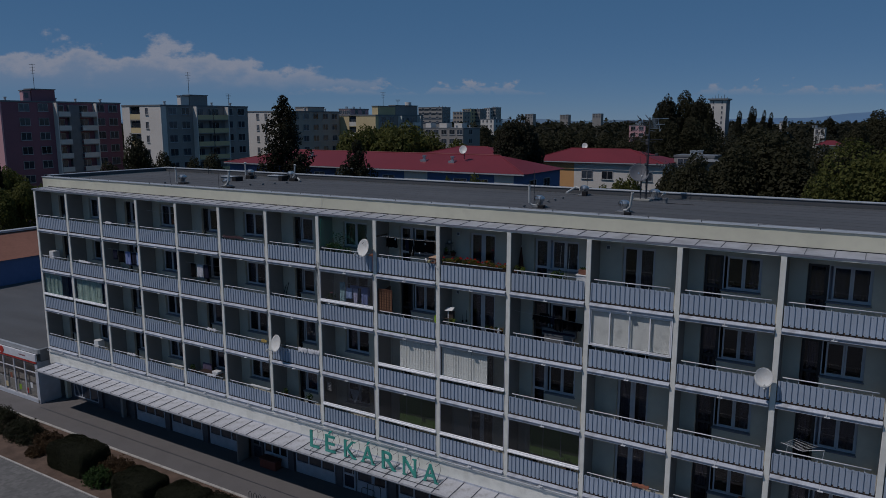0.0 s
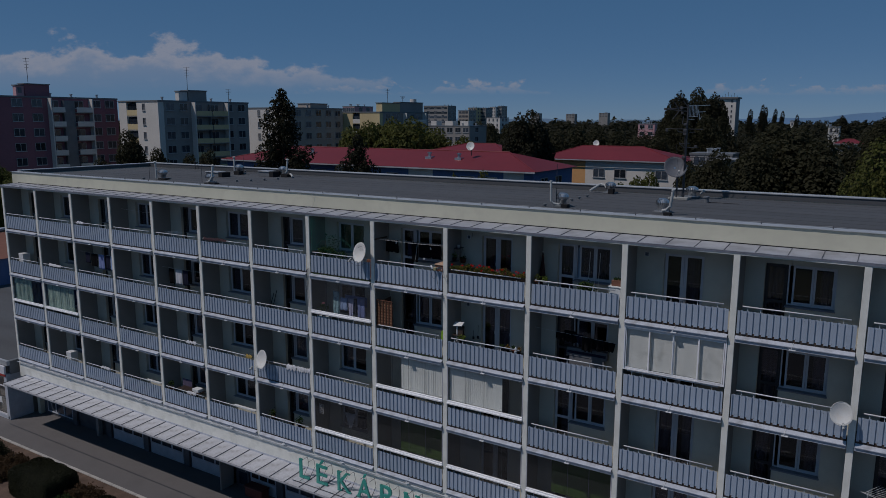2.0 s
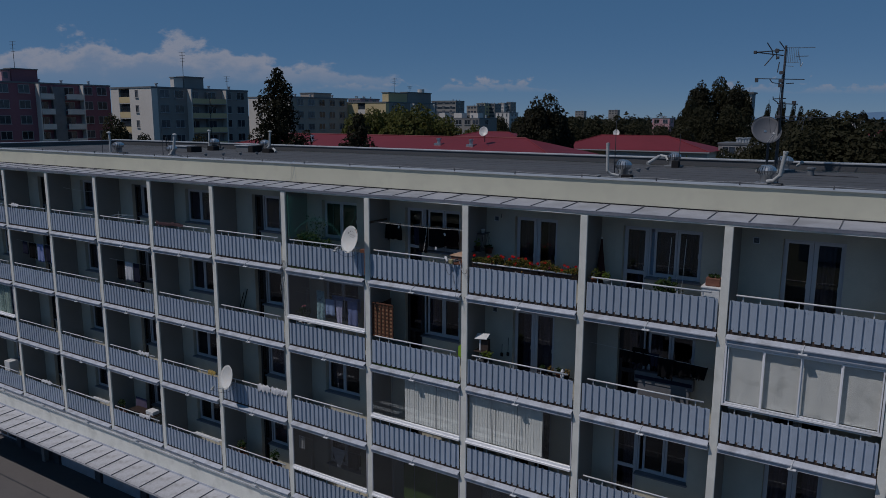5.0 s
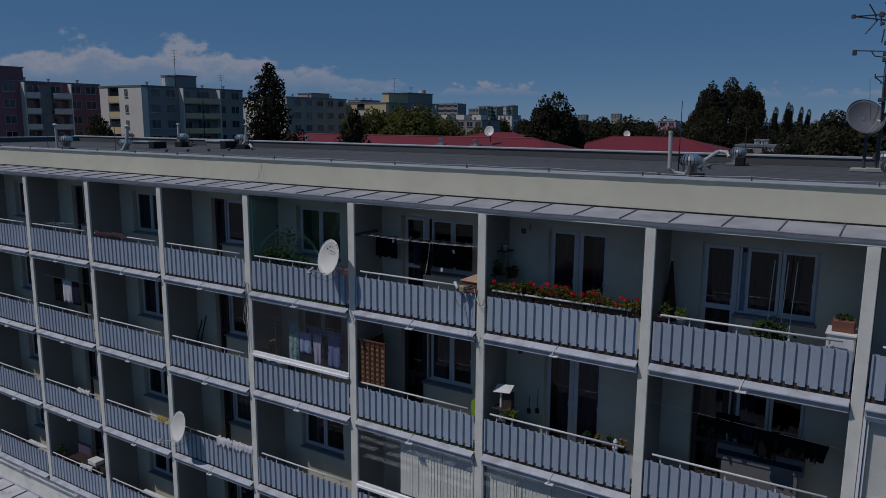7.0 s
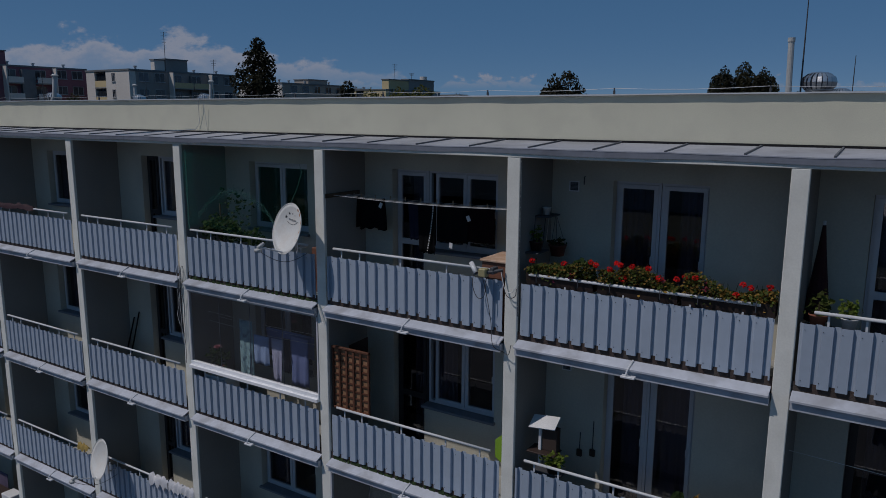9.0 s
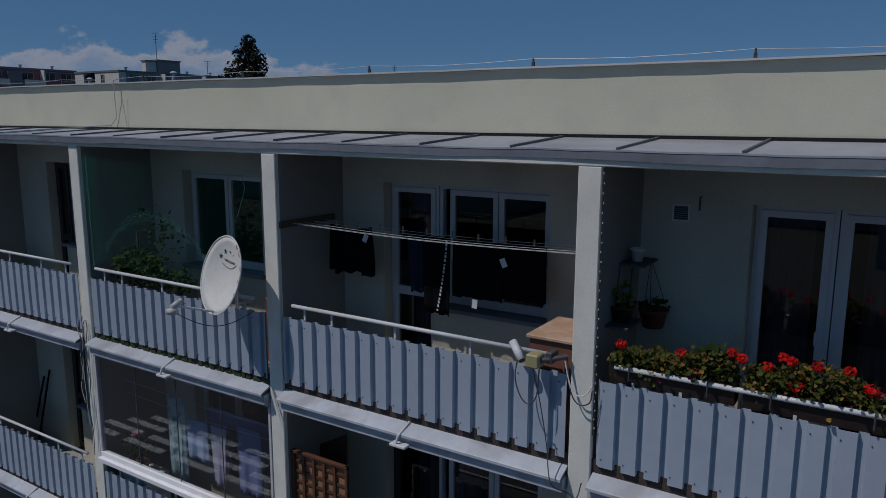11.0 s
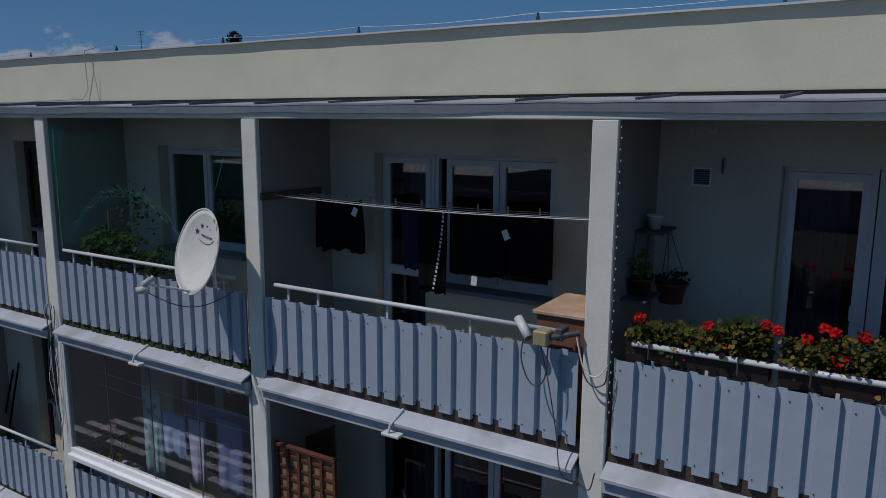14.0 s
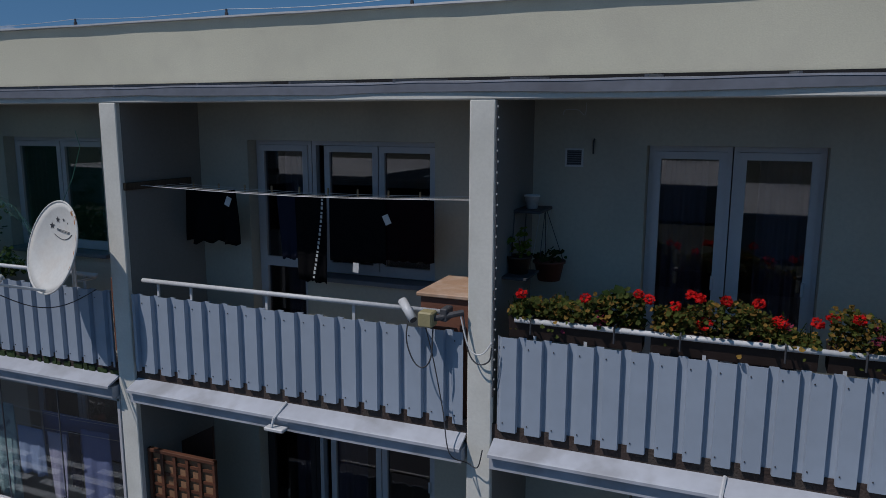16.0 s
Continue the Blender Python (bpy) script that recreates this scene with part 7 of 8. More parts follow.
# storey below: feeder, rail clutter, dark washing
sz = LZ(3)
fd = thing("bird_feeder", (4.0, 0.28, sz + 0.085), "white-roofed bird feeder with dark house on a white post", "bird feeder")
part("post", bx(B(), -0.022, -0.022, 0.0, 0.022, 0.022, 1.47, 0.004), WHITEPLASTIC, fd)
part("tray", bx(B(), -0.16, -0.14, 1.08, 0.28, 0.16, 1.10, 0.004), TROUGH, fd)
part("house", bx(B(), 0.03, 0.0, 1.102, 0.26, 0.14, 1.45, 0.006), plain("dark feeder wood", (0.05, 0.035, 0.028), 0.8), fd)
bm = B()
bmesh.ops.create_cube(bm, size=1.0, matrix=pose(0.05, 0.02, 1.53, 26, -6, 0) @ Matrix.Diagonal((0.42, 0.26, 0.014, 1)))
part("roof", bm, WHITEPLASTIC, fd)
potted((4.25, 0.2, sz + 0.92), 0.11, 0.13, TROUGH, LEAFLIME, 0.19, 150, 0.028, 85, "light green pot plant on the rail", 0.10)
for x, z0, z1 in ((4.31, 10.82, 10.43), (4.52, 11.05, 10.48)):
    br = thing("hand_brush", (x, 1.07, z1), "small dark brush hanging on the balcony wall", "brush", "hanging brushes")
    part("handle", rod(B(), (0, 0, 0.10), (0, 0.02, z0 - z1), 0.008, 8), DARKMETAL, br)
    part("bristles", bx(B(), -0.045, -0.02, 0.0, 0.045, 0.02, 0.12, 0.012), TROUGH, br)
solid("rail_shelf", bx(B(), 3.95, 0.1, sz + 0.89, 4.4, 0.34, sz + 0.92, 0.004), DARKMETAL, "dark rail shelf below a pot plant", "shelf")
for i, (x, m) in enumerate(((6.3, TROUGH), (6.55, TERRACOTTA), (6.8, TROUGH), (6.05, TROUGH))):
    potted((x, 0.2, sz + 0.88), 0.08, 0.12, m, LEAFPOT if i % 2 else LEAFYEL, 0.09, 40, 0.03, 90 + i, "small pot plant behind the rail")
solid("rail_shelf", bx(B(), 5.9, 0.1, sz + 0.85, 6.95, 0.32, sz + 0.88, 0.004), DARKMETAL, "dark rail shelf carrying small pots", "shelf")
solid("figurine", lathe(B(), [(0.05, 0), (0.06, 0.08), (0.035, 0.14), (0.05, 0.2), (0.02, 0.26), (0.004, 0.27)], 12, Matrix.Translation((6.68, 0.16, sz + 0.88))), WHITEPLASTIC, "small white garden figurine on the rail shelf", "figurine")
bm = B()
for y in (0.12, 0.14):
    bm.faces.new([bm.verts.new((x, y, z)) for x, z in ((3.33, sz + 0.95), (3.49, sz + 0.85), (3.49, sz + 1.37), (3.33, sz + 1.23))])
bmesh.ops.bridge_loops(bm, edges=bm.edges[:])
solid("lime_board", bm, LIME, "lime green plastic board behind the rail", "board")
for i, (x0, x1, top, d, tp, m) in enumerate(((8.18, 8.52, 1.90, 0.26, -0.1, BLACKCLOTH), (8.50, 8.92, 2.02, 0.42, -0.25, BLACKCLOTH), (8.92, 9.20, 1.92, 0.34, 0.3, NAVYCLOTH), (9.20, 9.62, 1.87, 0.52, 0.1, BLACKCLOTH), (9.60, 10.02, 1.84, 0.38, -0.2, BLACKCLOTH), (9.98, 10.44, 1.80, 0.36, 0.35, BLACKCLOTH))):
    cloth("dark_shirt", x0, x1, sz + top, sz + top - d, 0.46 + 0.05 * (i % 3), m, "black shirt drying on the balcony", seed=100 + i, wave=0.05, ragged=0.05, taper=tp, group="washing")
part("line", tube(B(), [(0.1, 0.5, 1.95), (1.8, 0.5, 1.88), (3.5, 0.5, 1.80)], 0.004, 5), WHITEPLASTIC, thing("washing_line", (PX(10), 0, sz), "thin washing line across the balcony", "clothes line"))
solid("white_bench", bx(bx(B(), 8.5, 0.78, sz + 0.98, 10.05, 0.98, sz + 1.30, 0.01), 8.6, 0.8, sz + 0.085, 9.95, 0.96, sz + 0.98), plain("grey white board", (0.145, 0.148, 0.158)), "pale low cupboard against the balcony wall", "cupboard")

solid("folded_blanket", bx(B(), 8.53, 0.755, sz + 1.09, 10.02, 0.777, sz + 1.19, 0.006), NAVYCLOTH, "navy blanket edge hung along the pale cupboard", "blanket")

# washing and clutter on the farther balconies
az = LZ(3)
ln = thing("washing_line", (PX(2), 0, az), "thin washing line across the balcony", "clothes line")
part("line", tube(B(), [(0.1, 0.3, 2.15), (1.8, 0.3, 2.11), (3.5, 0.3, 2.15)], 0.005, 5), WHITEPLASTIC, ln)
for i, (x0, x1, d, m, lab) in enumerate(((0.6, 1.0, 0.6, NAVYCLOTH, "navy shirt"), (1.15, 1.75, 0.75, BLACKCLOTH, "black sheet"), (1.85, 2.35, 0.85, SHEETBLUE, "violet-blue towel"), (2.5, 2.9, 0.8, NAVYCLOTH, "navy shirt"), (2.95, 3.35, 0.82, BLUECLOTH, "pale blue towel"))):
    cloth("washing_piece", PX(2) + x0, PX(2) + x1, az + 2.12, az + 2.12 - d, 0.3, m, lab + " drying on the line", seed=120 + i, group="washing")
for k, x0, x1, m, lab in ((4, 0.6, 1.05, BLACKCLOTH, "black coat"), (4, 1.15, 1.65, WHITECLOTH, "white striped towel"), (4, 1.7, 2.1, NAVYCLOTH, "navy shirt")):
    cloth("washing_piece", PX(k) + x0, PX(k) + x1, LZ(3) + 1.95, LZ(3) + 1.15, 0.4, m, lab + " on the balcony", seed=int(140 + x0 * 10), group="washing")
part("line", tube(B(), [(0.1, 0.4, 1.98), (3.5, 0.4, 1.98)], 0.005, 5), WHITEPLASTIC, thing("washing_line", (PX(4), 0, LZ(3)), "thin washing line across the balcony", "clothes line"))


def rail_cloth(f, x, w, m, label, seed, drop=0.06):
    """A cloth laid over the handrail."""
    bm, rn = B(), random.Random(seed)
    n = 10
    arc = [(-0.05, -drop), (-0.045, -0.03), (-0.03, 0.02), (0.0, 0.034), (0.03, 0.02), (0.045, -0.03), (0.05, -drop * 0.8)]
    cols = [[bm.verts.new((x + w * i / n, 0.02 + a * (1 + 0.3 * math.sin(i * 1.7)), LZ(f) + 1.085 + b * (1 + 0.35 * math.sin(i * 1.9 + seed)) + rn.uniform(-0.03, 0.035) + (0.05 if a == 0 else 0) * abs(math.sin(i * 1.1 + seed)))) for a, b in arc] for i in range(n + 1)]
    for a, b in zip(cols, cols[1:]):
        for j in range(len(arc) - 1):
            bm.faces.new((a[j], b[j], b[j + 1], a[j + 1]))
    solid("rail_cloth", bm, m, label, "cloth", "", "cloths on rails", None, True)


rail_cloth(2, PX(6) + 2.05, 0.62, WHITECLOTH, "crumpled white towel over the rail", 12, 0.18)
rail_cloth(2, PX(6) + 2.72, 0.42, WHITECLOTH, "crumpled white cloth over the rail", 1, 0.16)
rail_cloth(2, PX(6) + 3.1, 0.42, WHITECLOTH, "white washing over the rail", 2, 0.12)
rail_cloth(2, PX(5) + 2.95, 0.40, plain("yellow cloth", (0.34, 0.24, 0.07), 0.9), "yellow cloth over the rail", 11, 0.08)
solid("white_box", bx(B(), -12.2, 0.15, LZ(1) + 1.10, -11.72, 0.5, LZ(1) + 1.26, 0.015), WHITEPLASTIC, "white box on a table behind the rail", "box")
solid("side_table", bx(bx(B(), -13.3, 0.12, LZ(1) + 1.06, -11.6, 0.55, LZ(1) + 1.10, 0.006), -12.6, 0.2, LZ(1) + 0.085, -12.2, 0.5, LZ(1) + 1.06), TROUGH, "dark brown table behind the balcony rail", "table")
cloth("washing_piece", -13.5, -12.75, LZ(1) + 1.45, LZ(1) + 0.8, 0.62, plain("dull purple cloth", (0.10, 0.08, 0.13), 0.9), "dull purple cloth on the balcony", seed=150, group="washing")
rail_cloth(2, PX(4) + 2.2, 0.7, WHITECLOTH, "white cloth over the rail", 3)
rail_cloth(4, PX(2) + 0.5, 0.6, WHITECLOTH, "white cloth over the rail", 4)
rail_cloth(3, PX(1) + 0.9, 1.2, WHITECLOTH, "white washing over the rail", 5)
rail_cloth(1, PX(2) + 1.7, 0.8, WHITECLOTH, "white washing over the rail", 6)
rail_cloth(1, PX(4) + 2.0, 0.7, WHITECLOTH, "white cloth over the rail", 7)
rail_cloth(4, PX(5) + 0.35, 1.6, plain("dark red rug", (0.030, 0.010, 0.016)), "dark red rug over the rail", 8, 0.05)
rail_cloth(1, PX(11) + 2.2, 0.7, TERRACOTTA, "brown cloth over the rail", 10)
for f, k, x, m, lab in ((1, 1, 1.3, WHITEPLASTIC, "white box"), (3, 0, 0.6, WHITEPLASTIC, "white cupboard"), (1, 12, 2.6, WOODBOX, "wooden box")):
    solid("storage_box", bx(B(), PX(k) + x, 0.3, LZ(f) + 0.085, PX(k) + x + 0.5, 0.75, LZ(f) + 1.35 - 0.1 * (k % 3), 0.015), m, lab + " on the balcony floor", "box", "", "balcony boxes")
for f, k, x, s in ((1, 6, 0.75, 1), (1, 6, 2.5, 2), (1, 4, 0.4, 5), (1, 10, 2.9, 8)):
    potted((PX(k) + x, 0.25, LZ(f) + 0.8), 0.11, 0.18, TERRACOTTA if s % 2 else TROUGH, LEAFLIME if s % 3 == 0 else LEAFPOT, 0.2, 80, 0.04, 200 + s, "leafy pot plant behind the balcony rail")
    solid("plant_stand", bx(B(), PX(k) + x - 0.2, 0.1, LZ(f) + 0.085, PX(k) + x + 0.2, 0.42, LZ(f) + 0.8, 0.01), WOODBOX, "plain wooden plant stand behind the rail", "stand", "", "plant stands")
dr = thing("drying_rack", (PX(13) + 0.4, 0.4, LZ(2) + 0.085), "white folding drying rack over the balcony rail", "drying rack")
for i in range(9):
    part("bar", tube(B(), [(0.1 + i * 0.06, -0.25, 1.25 - 0.02 * i), (0.5 + i * 0.09, 0.3, 1.35 - 0.02 * i)], 0.006, 5), WHITEPLASTIC, dr)
part("frame", tube(B(), [(0.0, -0.25, 1.26), (0.7, -0.25, 1.1), (1.4, -0.25, 1.3)], 0.01, 6), WHITEPLASTIC, dr)
for x in (0.1, 1.3):
    part("leg", tube(B(), [(x, 0.0, 0), (x + 0.1, 0.0, 1.2)], 0.01, 6), WHITEPLASTIC, dr)
lattice = thing("lattice_panel", (-3.38, 0.2, LZ(1) + 1.82), "small white lattice panel behind balcony glazing", "panel")
for i in range(4):
    part("upright", bx(B(), i * 0.075, 0, 0, i * 0.075 + 0.03, 0.012, 0.48), WHITEPLASTIC, lattice)
for i in range(6):
    part("crossbar", bx(B(), 0, 0.014, 0.02 + i * 0.085, 0.255, 0.024, 0.045 + i * 0.085), WHITEPLASTIC, lattice)
part("hanger", tube(B(), [(0.13, 0.012, 0.48), (0.13, 0.012, 0.80)], 0.003, 5), GALV, lattice)
cloth("white_shawl", -2.22, -1.52, LZ(1) + 2.0, LZ(1) + 1.28, 0.6, WHITECLOTH, "white cloth hanging to a point behind glazing", seed=160, taper=0.85, wave=0.03, group="washing")
cloth("navy_towel", -1.46, -0.98, LZ(1) + 2.0, LZ(1) + 1.42, 0.6, NAVYCLOTH, "navy towel hanging behind glazing", seed=161, group="washing")
part("line", tube(B(), [(0.1, 0.604, 2.04), (1.8, 0.604, 2.0), (3.5, 0.604, 2.04)], 0.004, 5), WHITEPLASTIC, thing("washing_line", (PX(7), 0, LZ(1)), "thin washing line behind balcony glazing", "clothes line"))

for k, a, b in ((3, 2.2, 3.42), (5, 1.9, 3.42)):
    solid("rail_tray", bx(bx(B(), PX(k) + a, -0.05, LZ(1) + 1.108, PX(k) + b, 0.13, LZ(1) + 1.125, 0.004), PX(k) + a, -0.055, LZ(1) + 1.09, PX(k) + b, -0.04, LZ(1) + 1.165, 0.004), WHITEPLASTIC, "pale narrow tray laid along the handrail", "tray", "", "rail trays")
br = thing("drying_rack", (PX(4) + 0.9, 0.12, LZ(4) + 1.0), "small silver clothes rack on the balcony rail", "drying rack")
for i in range(4):
    part("bar", tube(B(), [(0.0 + i * 0.25, -0.05, 0.15 + 0.03 * (i % 2)), (0.35 + i * 0.25, 0.3, 0.05 + 0.12 * (i % 2))], 0.010, 6), GALV, br)
part("upright", tube(B(), [(0.45, 0.0, -0.9), (0.45, 0.02, 0.32)], 0.012, 6), GALV, br)
part("upright", tube(B(), [(0.8, 0.0, -0.9), (0.82, 0.02, 0.2)], 0.012, 6), GALV, br)
bl = thing("washing_line", (PX(3), 0, LZ(4)), "thin washing line across the balcony", "clothes line")
part("line", tube(B(), [(0.1, 0.7, 2.0), (1.8, 0.7, 1.93), (3.5, 0.7, 1.96)], 0.006, 5), WHITEPLASTIC, bl)
for dx, dz in ((0.0, 0.0), (-0.20, -0.16)):
    solid("pole", rod(B(), (PX(6) + 0.14 + dx, 0.96, LZ(3) + 0.09), (PX(6) + 0.54 + dx, 1.06, LZ(3) + 1.50 + dz), 0.016, 8), BLACKCLOTH, "thin dark pole leaning in the balcony corner", "pole", "", "leaning poles")
bm = B()
tri = [(-0.04, LZ(3) + 0.9), (0.50, LZ(3) + 0.9), (0.50, LZ(3) + 2.24), (-0.04, LZ(3) + 1.94)]
lo, hi = [bm.verts.new((x, 0.58, z)) for x, z in tri], [bm.verts.new((x, 0.61, z)) for x, z in tri]
bm.faces.new(lo)
bm.faces.new(hi[::-1])
for i in range(4):
    bm.faces.new((lo[i], lo[(i + 1) % 4], hi[(i + 1) % 4], hi[i]))
solid("leaning_board", bm, plain("dark brown board", (0.07, 0.032, 0.022), 0.8), "dark brown board leaning behind the trellis", "board")
tg = thing("cable_tangle", (-3.64, -0.02, LZ(4)), "loose dark cables hanging down the post at the ledge", "cables")
rt = random.Random(17)
for i in range(6):
    x = -0.10 + i * 0.035
    pts = [(x + rt.uniform(-0.04, 0.04), -0.02 - 0.03 * rt.random(), 0.22 - j * (0.22 + 0.03 * i)) for j in range(6)]
    part("cable", tube(B(), smooth([(x, -0.015, 0.34)] + pts), 0.005, 5), DARKMETAL if i % 3 else WHITEPLASTIC, tg)

for k in (9, 11, 14):
    for f in range(1, 5):
        if (f, k) != (4, 9):
            copy_thing(vg, pose(PX(k) + 0.445, 1.1, LZ(f) + 2.26))


# ---- street level ----
CAP = 0.92                                  # height of the capitals
SERIFS = {"L": ((0.13, 0, 0.30), (0.15, 1, 0.32)), "E": ((0.13, 0, 0.28), (0.13, 1, 0.28)), "K": ((0.14, 0, 0.30), (0.14, 1, 0.30), (0.88, 0, 0.28), (0.84, 1, 0.26)),
          "A": ((0.08, 0, 0.26), (0.92, 0, 0.28)), "R": ((0.13, 0, 0.28), (0.13, 1, 0.26), (0.90, 0, 0.24)), "N": ((0.12, 0, 0.30), (0.10, 1, 0.26), (0.88, 1, 0.30))}


def letter(ch, x0, x1):
    cu = bpy.data.curves.new("letter", "FONT")
    cu.body, cu.size, cu.extrude, cu.bevel_depth = ch, 1.0, 0.035, 0.003
    tmp = bpy.data.objects.new("tmp", cu)
    scene.collection.objects.link(tmp)
    bpy.context.view_layer.update()
    me = bpy.data.meshes.new_from_object(tmp.evaluated_get(bpy.context.evaluated_depsgraph_get()))
    bpy.data.objects.remove(tmp)
    plain_ch = {"É": "E", "Á": "A"}.get(ch, ch)
    bm = B()
    bm.from_mesh(me)
    xs, ys = [v.co.x for v in bm.verts], [v.co.y for v in bm.verts]
    cap = 0.7 if ch in "ÉÁ" else max(ys)
    w = x1 - x0
    for v in bm.verts:
        v.co.x, v.co.y = (v.co.x - min(xs)) / (max(xs) - min(xs)) * w, v.co.y / cap * CAP
    for fx, up, sw in SERIFS[plain_ch]:
        z = CAP - 0.055 if up else 0.0
        bx(bm, fx * w - sw * w / 2, z, -0.034, fx * w + sw * w / 2, z + 0.055, 0.034)
    t = thing("sign_letter", (x0, -0.72, 2.905), "green free-standing serif sign letter on the canopy", "letter", "pharmacy sign letters")
    me2 = mesh_from(bm, SIGNGREEN, "face")
    place("face", me2, t, pose(0, 0, 0.02, 90, 0, 0))
    for dx in (0.18, 0.82):
        part("strut", tube(B(), [(dx * w, 0.03, 0.84), (dx * w + 0.02, 0.40, 0.86), (dx * w + 0.02, 0.48, 0.45), (dx * w, 0.12, 0.0)], 0.011, 6), DARKMETAL, t, "bent steel wire strut")
    part("foot_bar", bx(B(), -0.02, 0.02, 0.0, w + 0.02, 0.05, 0.025), DARKMETAL, t)


for ch, x0, x1 in (("L", -3.86, -3.26), ("É", -2.82, -2.18), ("K", -1.58, -0.85), ("Á", -0.47, 0.31), ("R", 0.79, 1.60), ("N", 2.05, 2.81), ("A", 3.23, 4.01)):
    letter(ch, x0, x1)
sign_rail = thing("sign_rail", (0, 0, 0), "thin dark steel rail along the canopy under the letters", "rail")
part("rail", rod(B(), (-3.95, -1.12, 2.915), (4.35, -1.12, 2.915), 0.016, 8), DARKMETAL, sign_rail)
for x in (-3.6, -2.4, -1.1, 0.1, 1.3, 2.5, 3.7):
    part("tie", rod(B(), (x, -1.12, 2.912), (x, -0.66, 2.918), 0.010, 6), DARKMETAL, sign_rail)

# hand rail by the entrance and a brick-red bin under the canopy
hr = thing("entrance_handrail", (0, 0, GROUND), "dark tubular handrail on the pavement by the shop entrance", "railing")
for y in (0.55, 1.05):
    part("rail", tube(B(), [(-1.55, y, 0.0), (-1.5, y, 0.80), (-1.4, y, 0.88), (-0.75, y, 0.88), (-0.65, y, 0.80), (-0.62, y, 0.0)], 0.02, 8), DARKMETAL, hr)
bin_ = thing("storage_box", (-8.45, 0.85, GROUND), "brick-red lidded box standing under the canopy", "box")
part("body", bx(B(), -0.62, -0.26, 0.03, 0.62, 0.26, 0.55, 0.03), plain("brick-red plastic", (0.16, 0.045, 0.035), 0.6), bin_)
part("lid", bx(B(), -0.66, -0.30, 0.555, 0.66, 0.30, 0.63, 0.025), plain("dark red lid", (0.11, 0.035, 0.03), 0.5), bin_)

solid("road", bx(B(), -120, -60, GROUND - 0.055, 90, -12.0, GROUND - 0.03), ROADTAR, "grey asphalt street in front of the block", "road", "structure")

# low shop beside the block
shop = thing("low_shop", (0, 0, 0), "low flat-roofed shop with white sign band", "building")
SIGNWHITE = plain("white sign board", (0.66, 0.67, 0.70), 0.5, bump=0.0)
SIGNRED = plain("red enamel", (0.45, 0.04, 0.03), 0.5, bump=0.0)
part("wall", bx(B(), -53.4, 0.2, GROUND, -29.75, 15.8, 3.45), GREYREND, shop)
part("roof", bx(B(), -53.4, -0.3, 3.45, -29.55, 16.0, 3.6), TAR, shop, "dark felt flat roof")
part("parapet", bx(B(), -53.4, -0.5, 3.5, -29.45, -0.3, 3.80), COPING, shop)
part("side_parapet", bx(B(), -29.75, -0.3, 2.9, -29.45, 4.0, 3.78), COPING_DARK, shop)
sb = part("sign_band", bx(B(), -53.4, -0.62, 2.92, -29.6, -0.5, 3.47, 0.01), SIGNWHITE, shop, "long white sign band")
for x in (-33.95, -39.0):
    part("emblem", rod(B(), (x, -0.622, 3.2), (x, -0.64, 3.2), 0.26, 24), SIGNRED, sb, "round red emblem")
for i in range(6):
    part("bar", bx(B(), -31.7 + i * 0.14, -0.626, 3.15, -31.6 + i * 0.14, -0.62, 3.24), plain("sign print", (0.2, 0.05, 0.06)), sb)
part("red_strip", bx(B(), -53.4, -0.60, 2.78, -29.6, -0.45, 2.92), SIGNRED, shop, "dark red strip below the sign")
for i in range(16):
    x = -29.85 - (i + 1) * 1.42
    w = part("shop_window", frame_ring(B(), x, x + 1.40, GROUND + 0.25, 2.78, 0.06, -0.53, -0.45), PVC, shop)
    part("pane", bx(B(), x + 0.06, -0.50, GROUND + 0.31, x + 1.34, -0.49, 2.72), GLAZING, w).visible_shadow = False
    part("transom", bx(B(), x + 0.06, -0.525, 2.0, x + 1.34, -0.455, 2.06), PVC, w)
part("plinth", bx(B(), -53.4, -0.55, GROUND, -29.6, -0.42, GROUND + 0.25), DARKSTORE, shop)
part("corner_pillar", bx(B(), -29.85, -0.55, GROUND, -29.55, 1.0, 2.92), DARKSTORE, shop)
for i, (x, z, m) in enumerate(((-33.2, 1.3, TERRACOTTA), (-32.1, 0.6, LIME), (-31.2, 0.5, SIGNRED), (-30.6, 1.0, WHITEPLASTIC), (-33.9, 0.5, YELLOWREND))):
    part("poster", bx(B(), x - 0.15, -0.512, z - 0.2, x + 0.15, -0.504, z + 0.2), m, shop)
part("roof_stub", rod(B(), (-36.0, 4.5, 3.6), (-36.0, 4.5, 4.0), 0.08, 10), COPING, shop)
yard = thing("brown_roofed_hall", (0, 0, 0), "long blue-walled hall with brown felt roof", "building")
part("wall", bx(B(), -62, -30, GROUND, -53.5, 48, 6.2), BLUEREND, yard)
bm = B()
for y0, y1 in ((-30.3, 48.3),):
    p = [(-53.2, y0, 6.15), (-53.2, y1, 6.15), (-58.5, y1, 8.2), (-58.5, y0, 8.2), (-62.3, y1, 6.0), (-62.3, y0, 6.0)]
    v = [bm.verts.new(q) for q in p]
    bm.faces.new((v[0], v[1], v[2], v[3]))
    bm.faces.new((v[3], v[2], v[4], v[5]))
    bm.faces.new((v[0], v[3], v[5]))
    bm.faces.new((v[1], v[4], v[2]))
    bm.faces.new((v[0], v[5], v[4], v[1]))
part("roof", bm, BROWNROOF, yard, "brown felt pitched roof")
part("ridge_cap", bx(B(), -58.9, -30.3, 8.15, -58.1, 48.3, 8.35), COPING, yard)

